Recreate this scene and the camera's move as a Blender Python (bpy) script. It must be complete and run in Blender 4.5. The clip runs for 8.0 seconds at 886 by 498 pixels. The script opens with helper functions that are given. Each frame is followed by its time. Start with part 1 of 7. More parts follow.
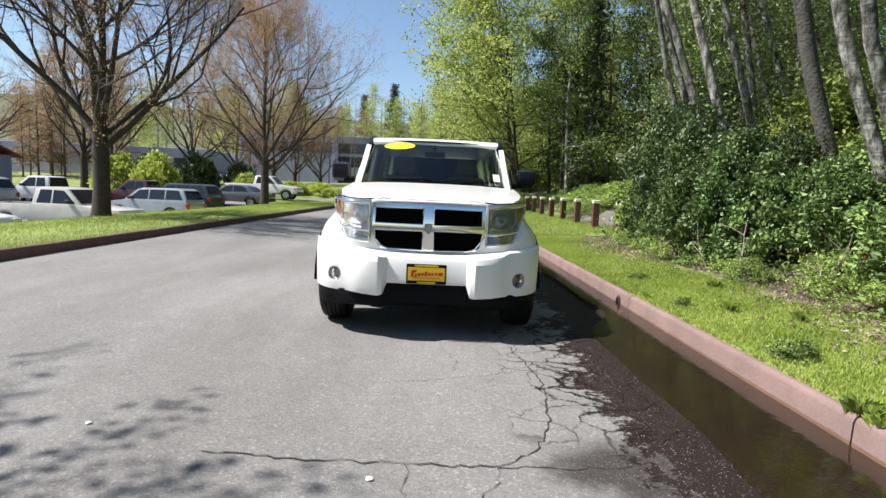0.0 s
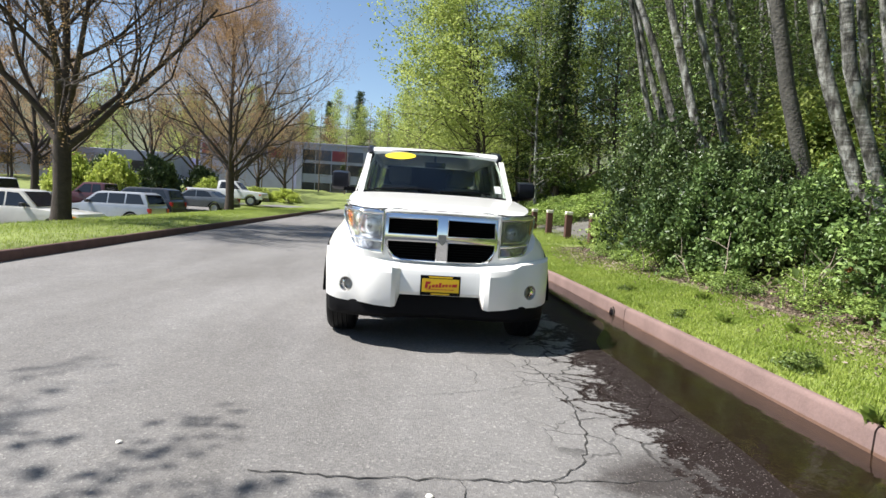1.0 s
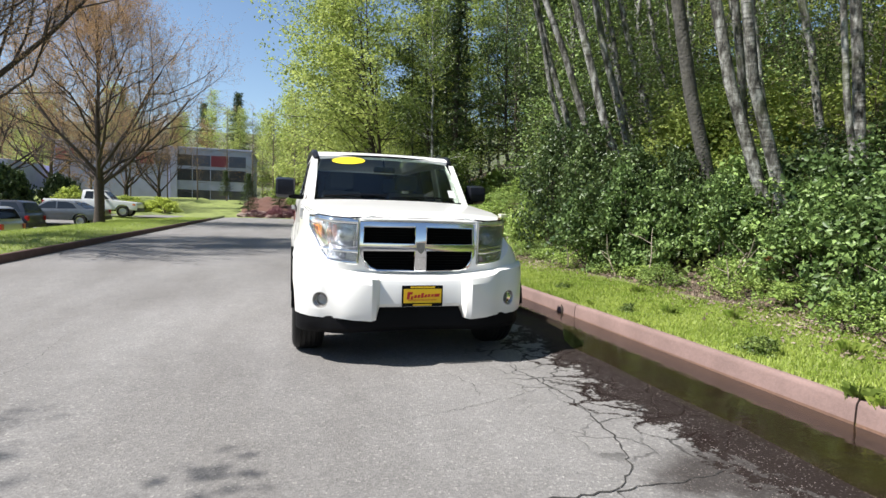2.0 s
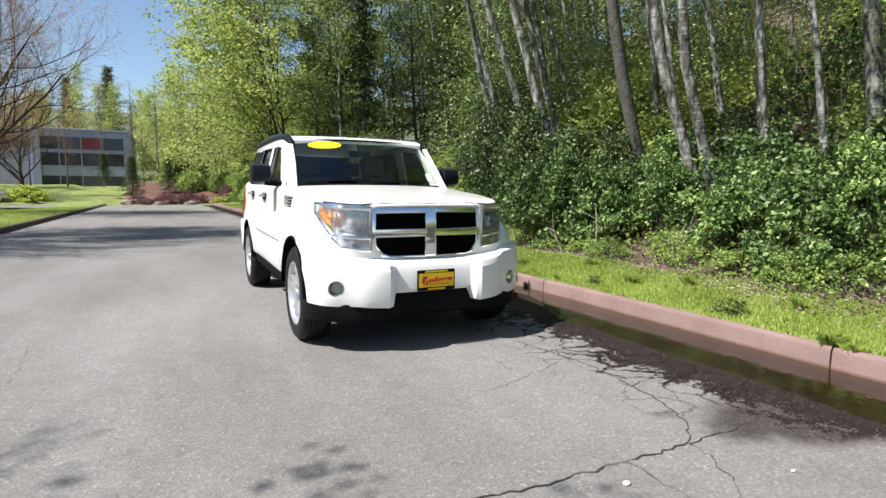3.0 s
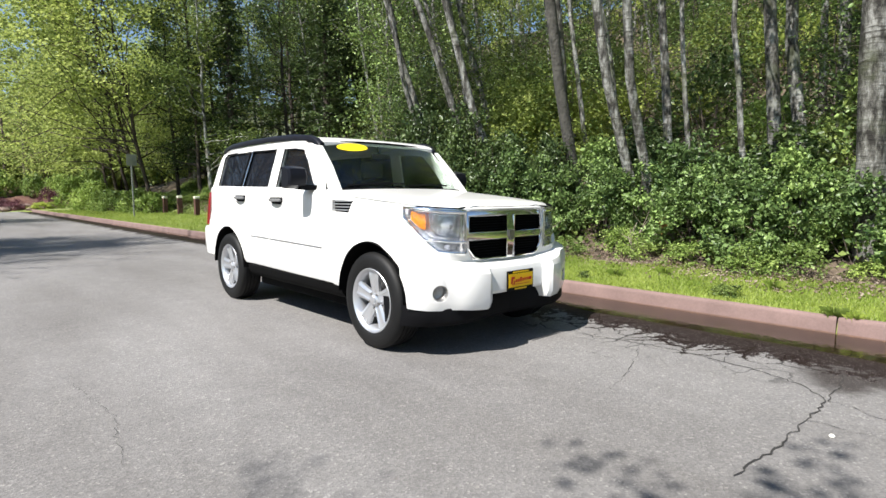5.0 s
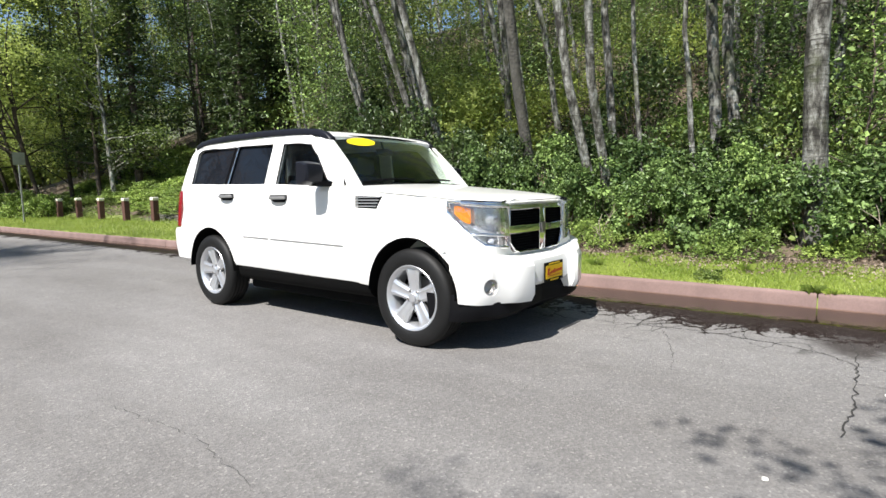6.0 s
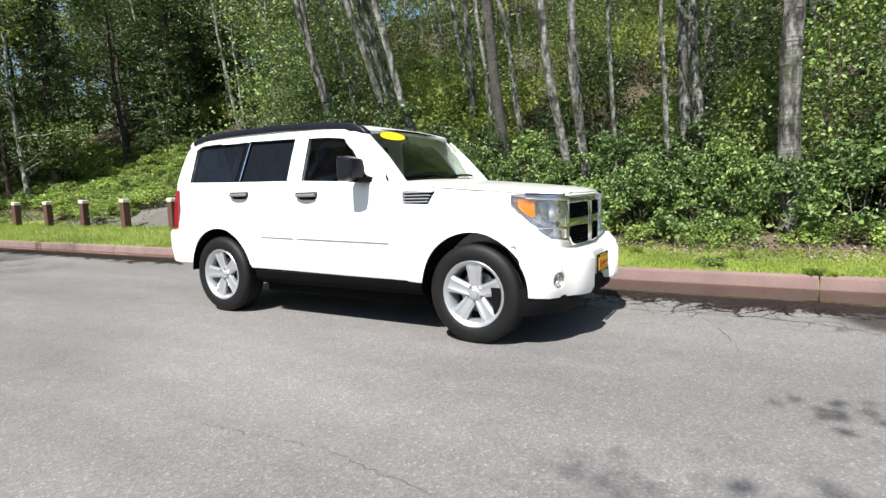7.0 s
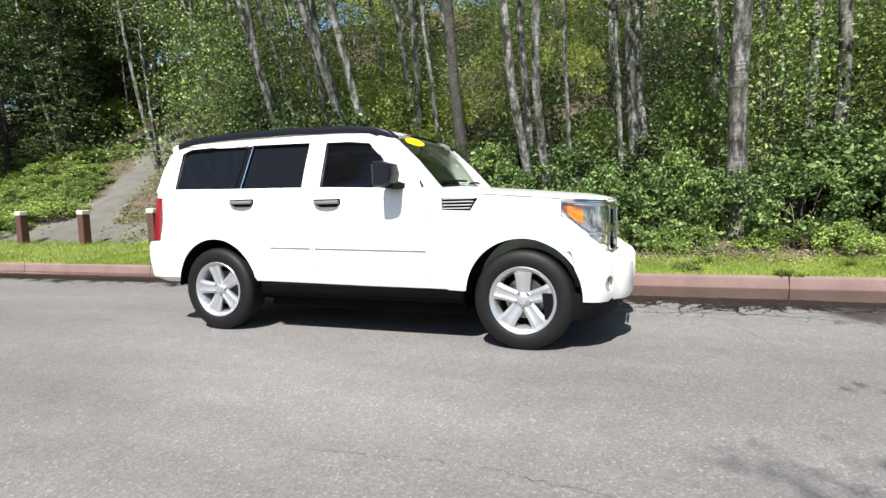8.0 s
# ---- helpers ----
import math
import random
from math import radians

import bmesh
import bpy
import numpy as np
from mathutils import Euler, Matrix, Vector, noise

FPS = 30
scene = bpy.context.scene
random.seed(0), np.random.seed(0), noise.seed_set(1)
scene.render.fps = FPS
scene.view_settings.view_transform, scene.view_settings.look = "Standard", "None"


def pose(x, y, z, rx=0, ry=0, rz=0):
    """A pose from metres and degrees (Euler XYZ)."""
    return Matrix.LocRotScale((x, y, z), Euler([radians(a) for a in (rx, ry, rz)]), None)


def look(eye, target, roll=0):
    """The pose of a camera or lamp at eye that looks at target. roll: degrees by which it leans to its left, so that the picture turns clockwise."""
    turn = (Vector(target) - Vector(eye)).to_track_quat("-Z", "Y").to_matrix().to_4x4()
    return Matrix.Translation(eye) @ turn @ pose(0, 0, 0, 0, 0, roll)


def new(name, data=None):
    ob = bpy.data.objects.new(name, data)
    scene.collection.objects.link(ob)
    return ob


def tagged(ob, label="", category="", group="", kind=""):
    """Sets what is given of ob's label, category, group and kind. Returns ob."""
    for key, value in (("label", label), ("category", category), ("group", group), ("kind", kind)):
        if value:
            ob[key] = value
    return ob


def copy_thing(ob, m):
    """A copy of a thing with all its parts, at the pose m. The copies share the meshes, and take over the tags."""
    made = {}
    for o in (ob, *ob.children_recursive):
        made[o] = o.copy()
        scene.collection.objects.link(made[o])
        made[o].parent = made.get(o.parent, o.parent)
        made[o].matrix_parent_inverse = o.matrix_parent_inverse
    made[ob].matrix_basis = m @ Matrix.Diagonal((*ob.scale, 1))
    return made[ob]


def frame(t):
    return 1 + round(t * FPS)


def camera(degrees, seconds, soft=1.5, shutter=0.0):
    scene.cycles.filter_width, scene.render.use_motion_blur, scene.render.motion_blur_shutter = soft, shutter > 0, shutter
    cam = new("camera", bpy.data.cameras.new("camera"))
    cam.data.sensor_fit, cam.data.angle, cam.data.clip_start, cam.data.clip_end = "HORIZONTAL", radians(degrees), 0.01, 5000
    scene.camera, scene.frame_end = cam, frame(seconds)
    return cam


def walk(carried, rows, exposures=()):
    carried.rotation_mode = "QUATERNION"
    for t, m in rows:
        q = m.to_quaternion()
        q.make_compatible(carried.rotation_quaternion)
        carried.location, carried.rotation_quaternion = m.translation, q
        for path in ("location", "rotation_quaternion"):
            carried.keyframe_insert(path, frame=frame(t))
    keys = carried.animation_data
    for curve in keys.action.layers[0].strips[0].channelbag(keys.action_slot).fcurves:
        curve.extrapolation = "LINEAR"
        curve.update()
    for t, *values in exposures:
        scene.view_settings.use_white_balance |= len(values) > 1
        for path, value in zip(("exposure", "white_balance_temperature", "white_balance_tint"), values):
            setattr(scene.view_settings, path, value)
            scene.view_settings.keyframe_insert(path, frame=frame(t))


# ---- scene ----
cam = camera(78.0, 8.0)
PATH = [
    (0, (0.011, -4.812, 1.139), (0.048, -2.823, 0.933), 2.5),
    (0.5, (-0.133, -4.813, 1.137), (-0.029, -2.825, 0.943), 3.8),
    (1, (-0.383, -4.785, 1.141), (-0.21, -2.8, 0.973), 3.5),
    (1.5, (-0.657, -4.624, 1.108), (-0.227, -2.681, 0.91), 3.0),
    (2, (-1.017, -4.512, 1.135), (-0.449, -2.6, 0.996), 1.8),
    (2.2, (-1.196, -4.46, 1.126), (-0.515, -2.587, 0.96), 1.2),
    (3.3, (-2.026, -4.185, 1.162), (-1.072, -2.439, 0.96), 0.3),
    (3.5, (-2.189, -4.118, 1.156), (-1.193, -2.395, 0.955), 0.2),
    (4, (-2.612, -3.918, 1.173), (-1.498, -2.27, 0.962), -1.0),
    (4.5, (-2.944, -3.622, 1.162), (-1.729, -2.048, 0.951), 0.6),
    (5, (-3.29, -3.335, 1.162), (-1.933, -1.88, 0.965), -0.1),
    (5.2, (-3.433, -3.208, 1.177), (-2.025, -1.805, 0.96), -0.2),
    (6.3, (-4.084, -2.355, 1.14), (-2.458, -1.212, 0.919), -1.3),
    (6.5, (-4.186, -2.195, 1.14), (-2.535, -1.092, 0.896), -1.4),
    (7, (-4.398, -1.754, 1.139), (-2.673, -0.764, 0.918), -1.8),
    (7.5, (-4.628, -1.277, 1.127), (-2.802, -0.478, 0.955), -2.5),
    (8, (-4.759, -0.781, 1.112), (-2.886, -0.106, 0.931), -1.7),
]
walk(cam, [(t, look(eye, target, roll)) for t, eye, target, roll in PATH], exposures=[(0, 0.98), (8, 0.98)])

# ---- light ----
SUN_AZ, SUN_EL = radians(183.0), radians(52.5)  # azimuth counted from +x, counter-clockwise
sun_dir = Vector((math.cos(SUN_AZ) * math.cos(SUN_EL), math.sin(SUN_AZ) * math.cos(SUN_EL), math.sin(SUN_EL)))
world = bpy.data.worlds.new("sky")
scene.world = world
world.use_nodes = True
_nt = world.node_tree
_sky = _nt.nodes.new("ShaderNodeTexSky")
_sky.sky_type, _sky.sun_disc = "NISHITA", False
_sky.sun_elevation, _sky.sun_rotation = SUN_EL, math.pi / 2 - SUN_AZ
_sky.air_density, _sky.dust_density, _sky.ozone_density = 1.0, 0.25, 2.0
_nt.links.new(_sky.outputs[0], _nt.nodes["Background"].inputs[0])
_nt.nodes["Background"].inputs[1].default_value = 0.081
sun = new("sun", bpy.data.lights.new("sun", "SUN"))
sun.data.energy, sun.data.angle, sun.data.color = 5.0, radians(0.53), (1.0, 0.965, 0.915)
sun.matrix_world = look(sun_dir * 60, (0, 0, 0))


# ---- materials ----
def node_tools(name):
    m = bpy.data.materials.new(name)
    m.use_nodes = True
    nt = m.node_tree
    return m, nt, nt.nodes["Principled BSDF"]


def add(nt, kind, **inputs):
    n = nt.nodes.new(kind)
    for key, value in inputs.items():
        n.inputs[key.replace("_", " ")].default_value = value
    return n


def noise_node(nt, scale, detail=4.0, rough=0.55, coords=None):
    n = add(nt, "ShaderNodeTexNoise", Scale=scale, Detail=detail, Roughness=rough)
    src = coords or add(nt, "ShaderNodeTexCoord").outputs["Object"]
    nt.links.new(src, n.inputs["Vector"])
    return n.outputs["Fac"]


def ramp(nt, fac, stops):
    r = nt.nodes.new("ShaderNodeValToRGB")
    els = r.color_ramp.elements
    while len(els) < len(stops):
        els.new(0.5)
    for e, (p, c) in zip(els, stops):
        e.position, e.color = p, (*c, 1) if len(c) == 3 else c
    nt.links.new(fac, r.inputs[0])
    return r.outputs[0]


def mixed(nt, fac, a, b, mode="MIX"):
    n = nt.nodes.new("ShaderNodeMix")
    n.data_type, n.blend_type = "RGBA", mode
    for sock, v in ((n.inputs[0], fac), (n.inputs[6], a), (n.inputs[7], b)):
        if hasattr(v, "links"):
            nt.links.new(v, sock)
        elif isinstance(v, (int, float)):
            sock.default_value = v
        else:
            sock.default_value = (*v, 1)
    return n.outputs[2]


def math_node(nt, op, a, b=0.0, c=0.0):
    n = nt.nodes.new("ShaderNodeMath")
    n.operation = op
    for sock, v in zip(n.inputs, (a, b, c)):
        if hasattr(v, "links"):
            nt.links.new(v, sock)
        else:
            sock.default_value = v
    return n.outputs[0]


def smooth(nt, v, lo, hi):
    n = nt.nodes.new("ShaderNodeMapRange")
    n.interpolation_type = "SMOOTHSTEP"
    nt.links.new(v, n.inputs[0])
    n.inputs[1].default_value, n.inputs[2].default_value = lo, hi
    return n.outputs[0]


def bump(nt, bsdf, height, strength=0.3, distance=0.01):
    b = add(nt, "ShaderNodeBump", Strength=strength, Distance=distance)
    nt.links.new(height, b.inputs["Height"])
    nt.links.new(b.outputs[0], bsdf.inputs["Normal"])


def surface(name, col, rough=0.6, metal=0.0, var=0.2, scale=3.0, fine=60.0, relief=0.2, depth=0.004, coat=0.0, per_piece=0.0):
    """A plain material: two scales of colour variation, a rough map and a fine relief."""
    m, nt, b = node_tools(name)
    big, small = noise_node(nt, scale), noise_node(nt, fine, 2.0)
    lo, hi = [c * (1 - var) for c in col], [min(1, c * (1 + var)) for c in col]
    c = ramp(nt, big, [(0.3, lo), (0.7, hi)])
    c = mixed(nt, 0.35 * min(1, var * 3), c, ramp(nt, small, [(0.35, lo), (0.65, hi)]))
    if per_piece:
        rnd = add(nt, "ShaderNodeObjectInfo").outputs["Random"]
        c = mixed(nt, per_piece, c, ramp(nt, rnd, [(0.0, [v * 0.55 for v in col]), (1.0, [min(1, v * 1.35) for v in col])]))
    nt.links.new(c, b.inputs["Base Color"])
    b.inputs["Metallic"].default_value = metal
    b.inputs["Coat Weight"].default_value = coat
    r = math_node(nt, "MULTIPLY_ADD", small, 0.25 * rough, rough * 0.87)
    nt.links.new(r, b.inputs["Roughness"])
    if relief:
        bump(nt, b, small, relief, depth)
    return m


def leaf_material(name, dark, mid, light, translucent=0.35, rough=0.5):
    """Foliage: every leaf takes a tone of its own, light shines through."""
    m, nt, b = node_tools(name)
    isl = add(nt, "ShaderNodeNewGeometry").outputs["Random Per Island"]
    c = ramp(nt, isl, [(0.0, [v * 0.6 for v in dark]), (0.5, mid), (1.0, [min(0.9, v * 1.12) for v in light])])
    blot = noise_node(nt, 1.3, 2.0)
    c = mixed(nt, 0.45, c, ramp(nt, blot, [(0.35, dark), (0.65, light)]))
    own = add(nt, "ShaderNodeObjectInfo").outputs["Random"]
    c = mixed(nt, 1.0, c, ramp(nt, own, [(0.0, (0.62, 0.66, 0.68)), (0.5, (1.0, 1.0, 1.0)), (1.0, (1.28, 1.24, 1.15))]), "MULTIPLY")
    nt.links.new(c, b.inputs["Base Color"])
    b.inputs["Roughness"].default_value = rough
    b.inputs["Specular IOR Level"].default_value = 0.3
    t = nt.nodes.new("ShaderNodeBsdfTranslucent")
    nt.links.new(mixed(nt, 0.5, c, light), t.inputs[0])
    mix = nt.nodes.new("ShaderNodeMixShader")
    mix.inputs[0].default_value = translucent
    nt.links.new(b.outputs[0], mix.inputs[1])
    nt.links.new(t.outputs[0], mix.inputs[2])
    nt.links.new(mix.outputs[0], nt.nodes["Material Output"].inputs[0])
    return m


def glass_material(name, tint, rough=0.0, alpha=None):
    m, nt, b = node_tools(name)
    b.inputs["Base Color"].default_value = (*tint, 1)
    b.inputs["Roughness"].default_value = rough
    b.inputs["Transmission Weight"].default_value = 1.0
    b.inputs["IOR"].default_value = 1.45
    return m


def asphalt_material(name, wet=True):
    m, nt, b = node_tools(name)
    pos = add(nt, "ShaderNodeTexCoord").outputs["Object"]
    xyz = nt.nodes.new("ShaderNodeSeparateXYZ")
    nt.links.new(pos, xyz.inputs[0])
    x, y = xyz.outputs[0], xyz.outputs[1]
    grain = add(nt, "ShaderNodeTexVoronoi", Scale=95.0)
    nt.links.new(pos, grain.inputs["Vector"])
    speck = noise_node(nt, 260.0, 2.0, coords=pos)
    patch = noise_node(nt, 0.5, 5.0, coords=pos)
    blot = noise_node(nt, 5.0, 4.0, coords=pos)
    c = ramp(nt, patch, [(0.3, (0.150, 0.144, 0.140)), (0.7, (0.206, 0.198, 0.192))])
    c = mixed(nt, 0.35, c, ramp(nt, blot, [(0.3, (0.115, 0.110, 0.107)), (0.7, (0.208, 0.199, 0.192))]))
    sep = nt.nodes.new("ShaderNodeSeparateColor")
    nt.links.new(grain.outputs["Color"], sep.inputs[0])
    c = mixed(nt, 0.36, c, ramp(nt, sep.outputs[0], [(0.0, (0.085, 0.081, 0.079)), (0.6, (0.19, 0.182, 0.176)), (0.93, (0.26, 0.25, 0.24)), (1.0, (0.46, 0.44, 0.41))]))
    # broad worn streaks along the lane
    lane = nt.nodes.new("ShaderNodeMapping")
    lane.inputs["Scale"].default_value = (1.0, 0.22, 1.0)
    nt.links.new(pos, lane.inputs[0])
    streak = noise_node(nt, 1.1, 4.0, coords=lane.outputs[0])
    c = mixed(nt, 1.0, c, ramp(nt, streak, [(0.36, (0.84, 0.83, 0.82)), (0.62, (1.06, 1.06, 1.06))]), "MULTIPLY")
    height = math_node(nt, "ADD", grain.outputs["Distance"], speck)
    rough = 0.85
    if wet:
        # fine block cracking beside the gutter, in front of the parked car
        warp = add(nt, "ShaderNodeTexNoise", Scale=2.5, Detail=3.0)
        nt.links.new(pos, warp.inputs["Vector"])
        vm = nt.nodes.new("ShaderNodeVectorMath")
        vm.operation = "MULTIPLY_ADD"
        nt.links.new(warp.outputs["Color"], vm.inputs[0])
        vm.inputs[1].default_value = (0.55, 0.55, 0.0)
        nt.links.new(pos, vm.inputs[2])
        net = nt.nodes.new("ShaderNodeTexVoronoi")
        net.feature = "DISTANCE_TO_EDGE"
        net.inputs["Scale"].default_value = 4.2
        nt.links.new(vm.outputs[0], net.inputs["Vector"])
        line = math_node(nt, "SUBTRACT", 1.0, smooth(nt, net.outputs["Distance"], 0.006, 0.040))
        wob = math_node(nt, "MULTIPLY_ADD", noise_node(nt, 1.6, 5.0, 0.6, coords=pos), 1.1, -0.55)
        xx = math_node(nt, "ADD", x, wob)
        patchy = smooth(nt, noise_node(nt, 2.3, 3.0, coords=pos), 0.40, 0.58)
        zone = math_node(nt, "MULTIPLY", smooth(nt, xx, 0.10, 0.75), math_node(nt, "SUBTRACT", 1.0, smooth(nt, y, -0.45, 0.0)))
        zone = math_node(nt, "MULTIPLY", zone, math_node(nt, "MAXIMUM", patchy, smooth(nt, xx, 0.65, 0.95)))
        zone = math_node(nt, "MULTIPLY", zone, smooth(nt, y, -2.65, -2.2))
        zone = math_node(nt, "MULTIPLY", zone, math_node(nt, "SUBTRACT", 1.0, smooth(nt, x, 1.25, 1.4)))
        crack = math_node(nt, "MULTIPLY", line, zone)
        c = mixed(nt, math_node(nt, "MULTIPLY", crack, 0.85), c, (0.022, 0.021, 0.02))
        height = math_node(nt, "MULTIPLY_ADD", crack, -4.0, height)
        # water seeping from the gutter
        edge = math_node(nt, "MULTIPLY_ADD", smooth(nt, y, -2.0, 1.2), 0.26, 0.94)
        # the damp creeps out along the cracks
        creep = math_node(nt, "SUBTRACT", 1.0, smooth(nt, net.outputs["Distance"], 0.0, 0.16))
        grit = math_node(nt, "MULTIPLY_ADD", noise_node(nt, 30.0, 4.0, 0.7, coords=pos), 0.7, -0.35)
        reach = math_node(nt, "MULTIPLY_ADD", creep, 0.15, math_node(nt, "ADD", grit, math_node(nt, "SUBTRACT", xx, edge)))
        damp = smooth(nt, reach, 0.0, 0.10)
        skew = math_node(nt, "MULTIPLY_ADD", x, 0.75, math_node(nt, "ADD", y, -0.60))
        keep = smooth(nt, math_node(nt, "MULTIPLY_ADD", wob, 0.35, skew), -2.95, -2.75)
        damp = math_node(nt, "MULTIPLY", damp, keep)
        seep = math_node(nt, "MULTIPLY", math_node(nt, "SUBTRACT", 1.0, smooth(nt, math_node(nt, "MULTIPLY_ADD", wob, 0.5, y), -2.55, -2.30)), smooth(nt, xx, 0.45, 0.75))
        damp = math_node(nt, "MAXIMUM", damp, math_node(nt, "MULTIPLY", math_node(nt, "MULTIPLY", seep, keep), 0.8))
        far = smooth(nt, math_node(nt, "MULTIPLY_ADD", wob, 0.4, x), 1.45, 1.62)
        damp = math_node(nt, "MAXIMUM", damp, far)
        dark = mixed(nt, 0.95, c, (0.012, 0.0066, 0.0056))
        c = mixed(nt, damp, c, dark)
        # glints of wet gravel, painted as pale specks in the damp; silt along the kerb
        chips = add(nt, "ShaderNodeTexVoronoi", Scale=210.0)
        nt.links.new(pos, chips.inputs["Vector"])
        chip_sep = nt.nodes.new("ShaderNodeSeparateColor")
        nt.links.new(chips.outputs["Color"], chip_sep.inputs[0])
        painted_glint = math_node(nt, "MULTIPLY", smooth(nt, chip_sep.outputs[1], 0.955, 0.99), math_node(nt, "SUBTRACT", 1.0, smooth(nt, x, 1.3, 1.5)))
        c = mixed(nt, math_node(nt, "MULTIPLY", math_node(nt, "MULTIPLY", painted_glint, damp), 0.8), c, (0.26, 0.22, 0.21))
        silt = smooth(nt, math_node(nt, "MULTIPLY_ADD", wob, 0.06, x), 1.90, 1.97)
        c = mixed(nt, math_node(nt, "MULTIPLY", silt, 0.8), c, (0.042, 0.028, 0.021))
        moss = math_node(nt, "MULTIPLY", smooth(nt, x, 1.28, 1.45), math_node(nt, "SUBTRACT", 1.0, smooth(nt, x, 1.66, 1.85)))
        moss = math_node(nt, "MULTIPLY", moss, smooth(nt, noise_node(nt, 3.0, 5.0, coords=pos), 0.42, 0.62))
        c = mixed(nt, math_node(nt, "MULTIPLY", moss, 0.75), c, (0.026, 0.026, 0.009))
        nt.links.new(math_node(nt, "MULTIPLY_ADD", damp, -0.26, 0.35), b.inputs["Specular IOR Level"])
        rough = math_node(nt, "MULTIPLY_ADD", damp, -0.2, 0.85)
        nt.links.new(rough, b.inputs["Roughness"])
    else:
        b.inputs["Roughness"].default_value = rough
    nt.links.new(c, b.inputs["Base Color"])
    b.inputs["Specular IOR Level"].default_value = 0.35
    bump(nt, b, height, 0.55, 0.004)
    return m


def alder_bark():
    """Pale grey bark, blotched dark, with bands across the trunk."""
    m, nt, b = node_tools("pale_alder_bark")
    pos = add(nt, "ShaderNodeTexCoord").outputs["Object"]
    mp = nt.nodes.new("ShaderNodeMapping")
    mp.inputs["Scale"].default_value = (1.0, 1.0, 0.35)
    nt.links.new(pos, mp.inputs[0])
    blot = noise_node(nt, 9.0, 6.0, 0.7, coords=mp.outputs[0])
    mp2 = nt.nodes.new("ShaderNodeMapping")
    mp2.inputs["Scale"].default_value = (0.6, 0.6, 5.0)
    nt.links.new(pos, mp2.inputs[0])
    band = noise_node(nt, 5.0, 4.0, 0.6, coords=mp2.outputs[0])
    c = ramp(nt, blot, [(0.40, (0.030, 0.027, 0.023)), (0.50, (0.16, 0.155, 0.14)), (0.62, (0.42, 0.42, 0.40))])
    c = mixed(nt, smooth(nt, band, 0.56, 0.70), c, (0.045, 0.04, 0.033))
    moss = smooth(nt, noise_node(nt, 2.2, 3.0, coords=pos), 0.52, 0.66)
    c = mixed(nt, math_node(nt, "MULTIPLY", moss, 0.55), c, (0.085, 0.10, 0.045))
    rnd = add(nt, "ShaderNodeObjectInfo").outputs["Random"]
    c = mixed(nt, 1.0, c, ramp(nt, rnd, [(0.0, (0.52, 0.51, 0.49)), (1.0, (1.2, 1.21, 1.19))]), "MULTIPLY")
    nt.links.new(c, b.inputs["Base Color"])
    b.inputs["Roughness"].default_value = 0.9
    bump(nt, b, math_node(nt, "ADD", blot, band), 0.7, 0.02)
    return m


M = dict(
    road=asphalt_material("asphalt_road"),
    lot=asphalt_material("asphalt_lot", wet=False),
    grass_soil=surface("grass_soil", (0.165, 0.20, 0.048), 0.9, var=0.5, scale=1.2, fine=35, relief=0.6, depth=0.03),
    litter=surface("leaf_litter", (0.11, 0.082, 0.058), 0.95, var=0.5, scale=2.5, fine=28, relief=0.9, depth=0.04),
    hill=surface("wooded_hill_floor", (0.085, 0.095, 0.045), 0.95, var=0.45, scale=0.3, fine=3, relief=0.6, depth=0.1),
    trail=surface("gravel_trail", (0.125, 0.117, 0.102), 0.95, var=0.25, scale=1.5, fine=50, relief=0.6, depth=0.02),
    kerb=surface("red_kerb_concrete", (0.19, 0.127, 0.114), 0.9, var=0.28, scale=2.2, fine=60, relief=0.5, depth=0.004, per_piece=0.12),
    kerb_dark=surface("old_kerb_concrete", (0.12, 0.065, 0.058), 0.9, var=0.35, scale=4, fine=70, relief=0.5, depth=0.004, per_piece=0.2),
    blade=leaf_material("grass_blades", (0.14, 0.22, 0.03), (0.24, 0.34, 0.05), (0.38, 0.44, 0.11), 0.4),
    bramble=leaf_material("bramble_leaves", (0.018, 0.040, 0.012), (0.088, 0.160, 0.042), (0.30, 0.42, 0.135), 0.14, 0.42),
    # evergreens' own green, also the shade colour of some brambles and undergrowth
    dark_leaf=leaf_material("evergreen_and_shade_leaves", (0.012, 0.028, 0.010), (0.038, 0.075, 0.024), (0.13, 0.18, 0.06), 0.16, 0.38),
    spring=leaf_material("spring_leaves", (0.14, 0.21, 0.035), (0.29, 0.37, 0.075), (0.48, 0.54, 0.17), 0.5),
    bank=leaf_material("bank_leaves", (0.09, 0.16, 0.03), (0.22, 0.33, 0.07), (0.40, 0.50, 0.15), 0.3, 0.42),
    ivy=leaf_material("ground_cover_leaves", (0.035, 0.065, 0.016), (0.11, 0.165, 0.04), (0.26, 0.33, 0.09), 0.28, 0.4),
    bud=leaf_material("maple_buds", (0.20, 0.10, 0.05), (0.34, 0.20, 0.10), (0.46, 0.32, 0.17), 0.45),
    purple=leaf_material("heather", (0.09, 0.03, 0.045), (0.16, 0.06, 0.08), (0.22, 0.10, 0.11), 0.2),
    birch=alder_bark(),
    bark=surface("brown_bark", (0.055, 0.042, 0.034), 0.95, var=0.4, scale=6, fine=30, relief=0.8, depth=0.02),
    bark_grey=surface("grey_brown_bark", (0.085, 0.08, 0.07), 0.95, var=0.5, scale=5, fine=24, relief=0.8, depth=0.02),
    twig=surface("grey_twigs", (0.11, 0.085, 0.07), 0.9, var=0.3, scale=6, fine=30, relief=0),
)


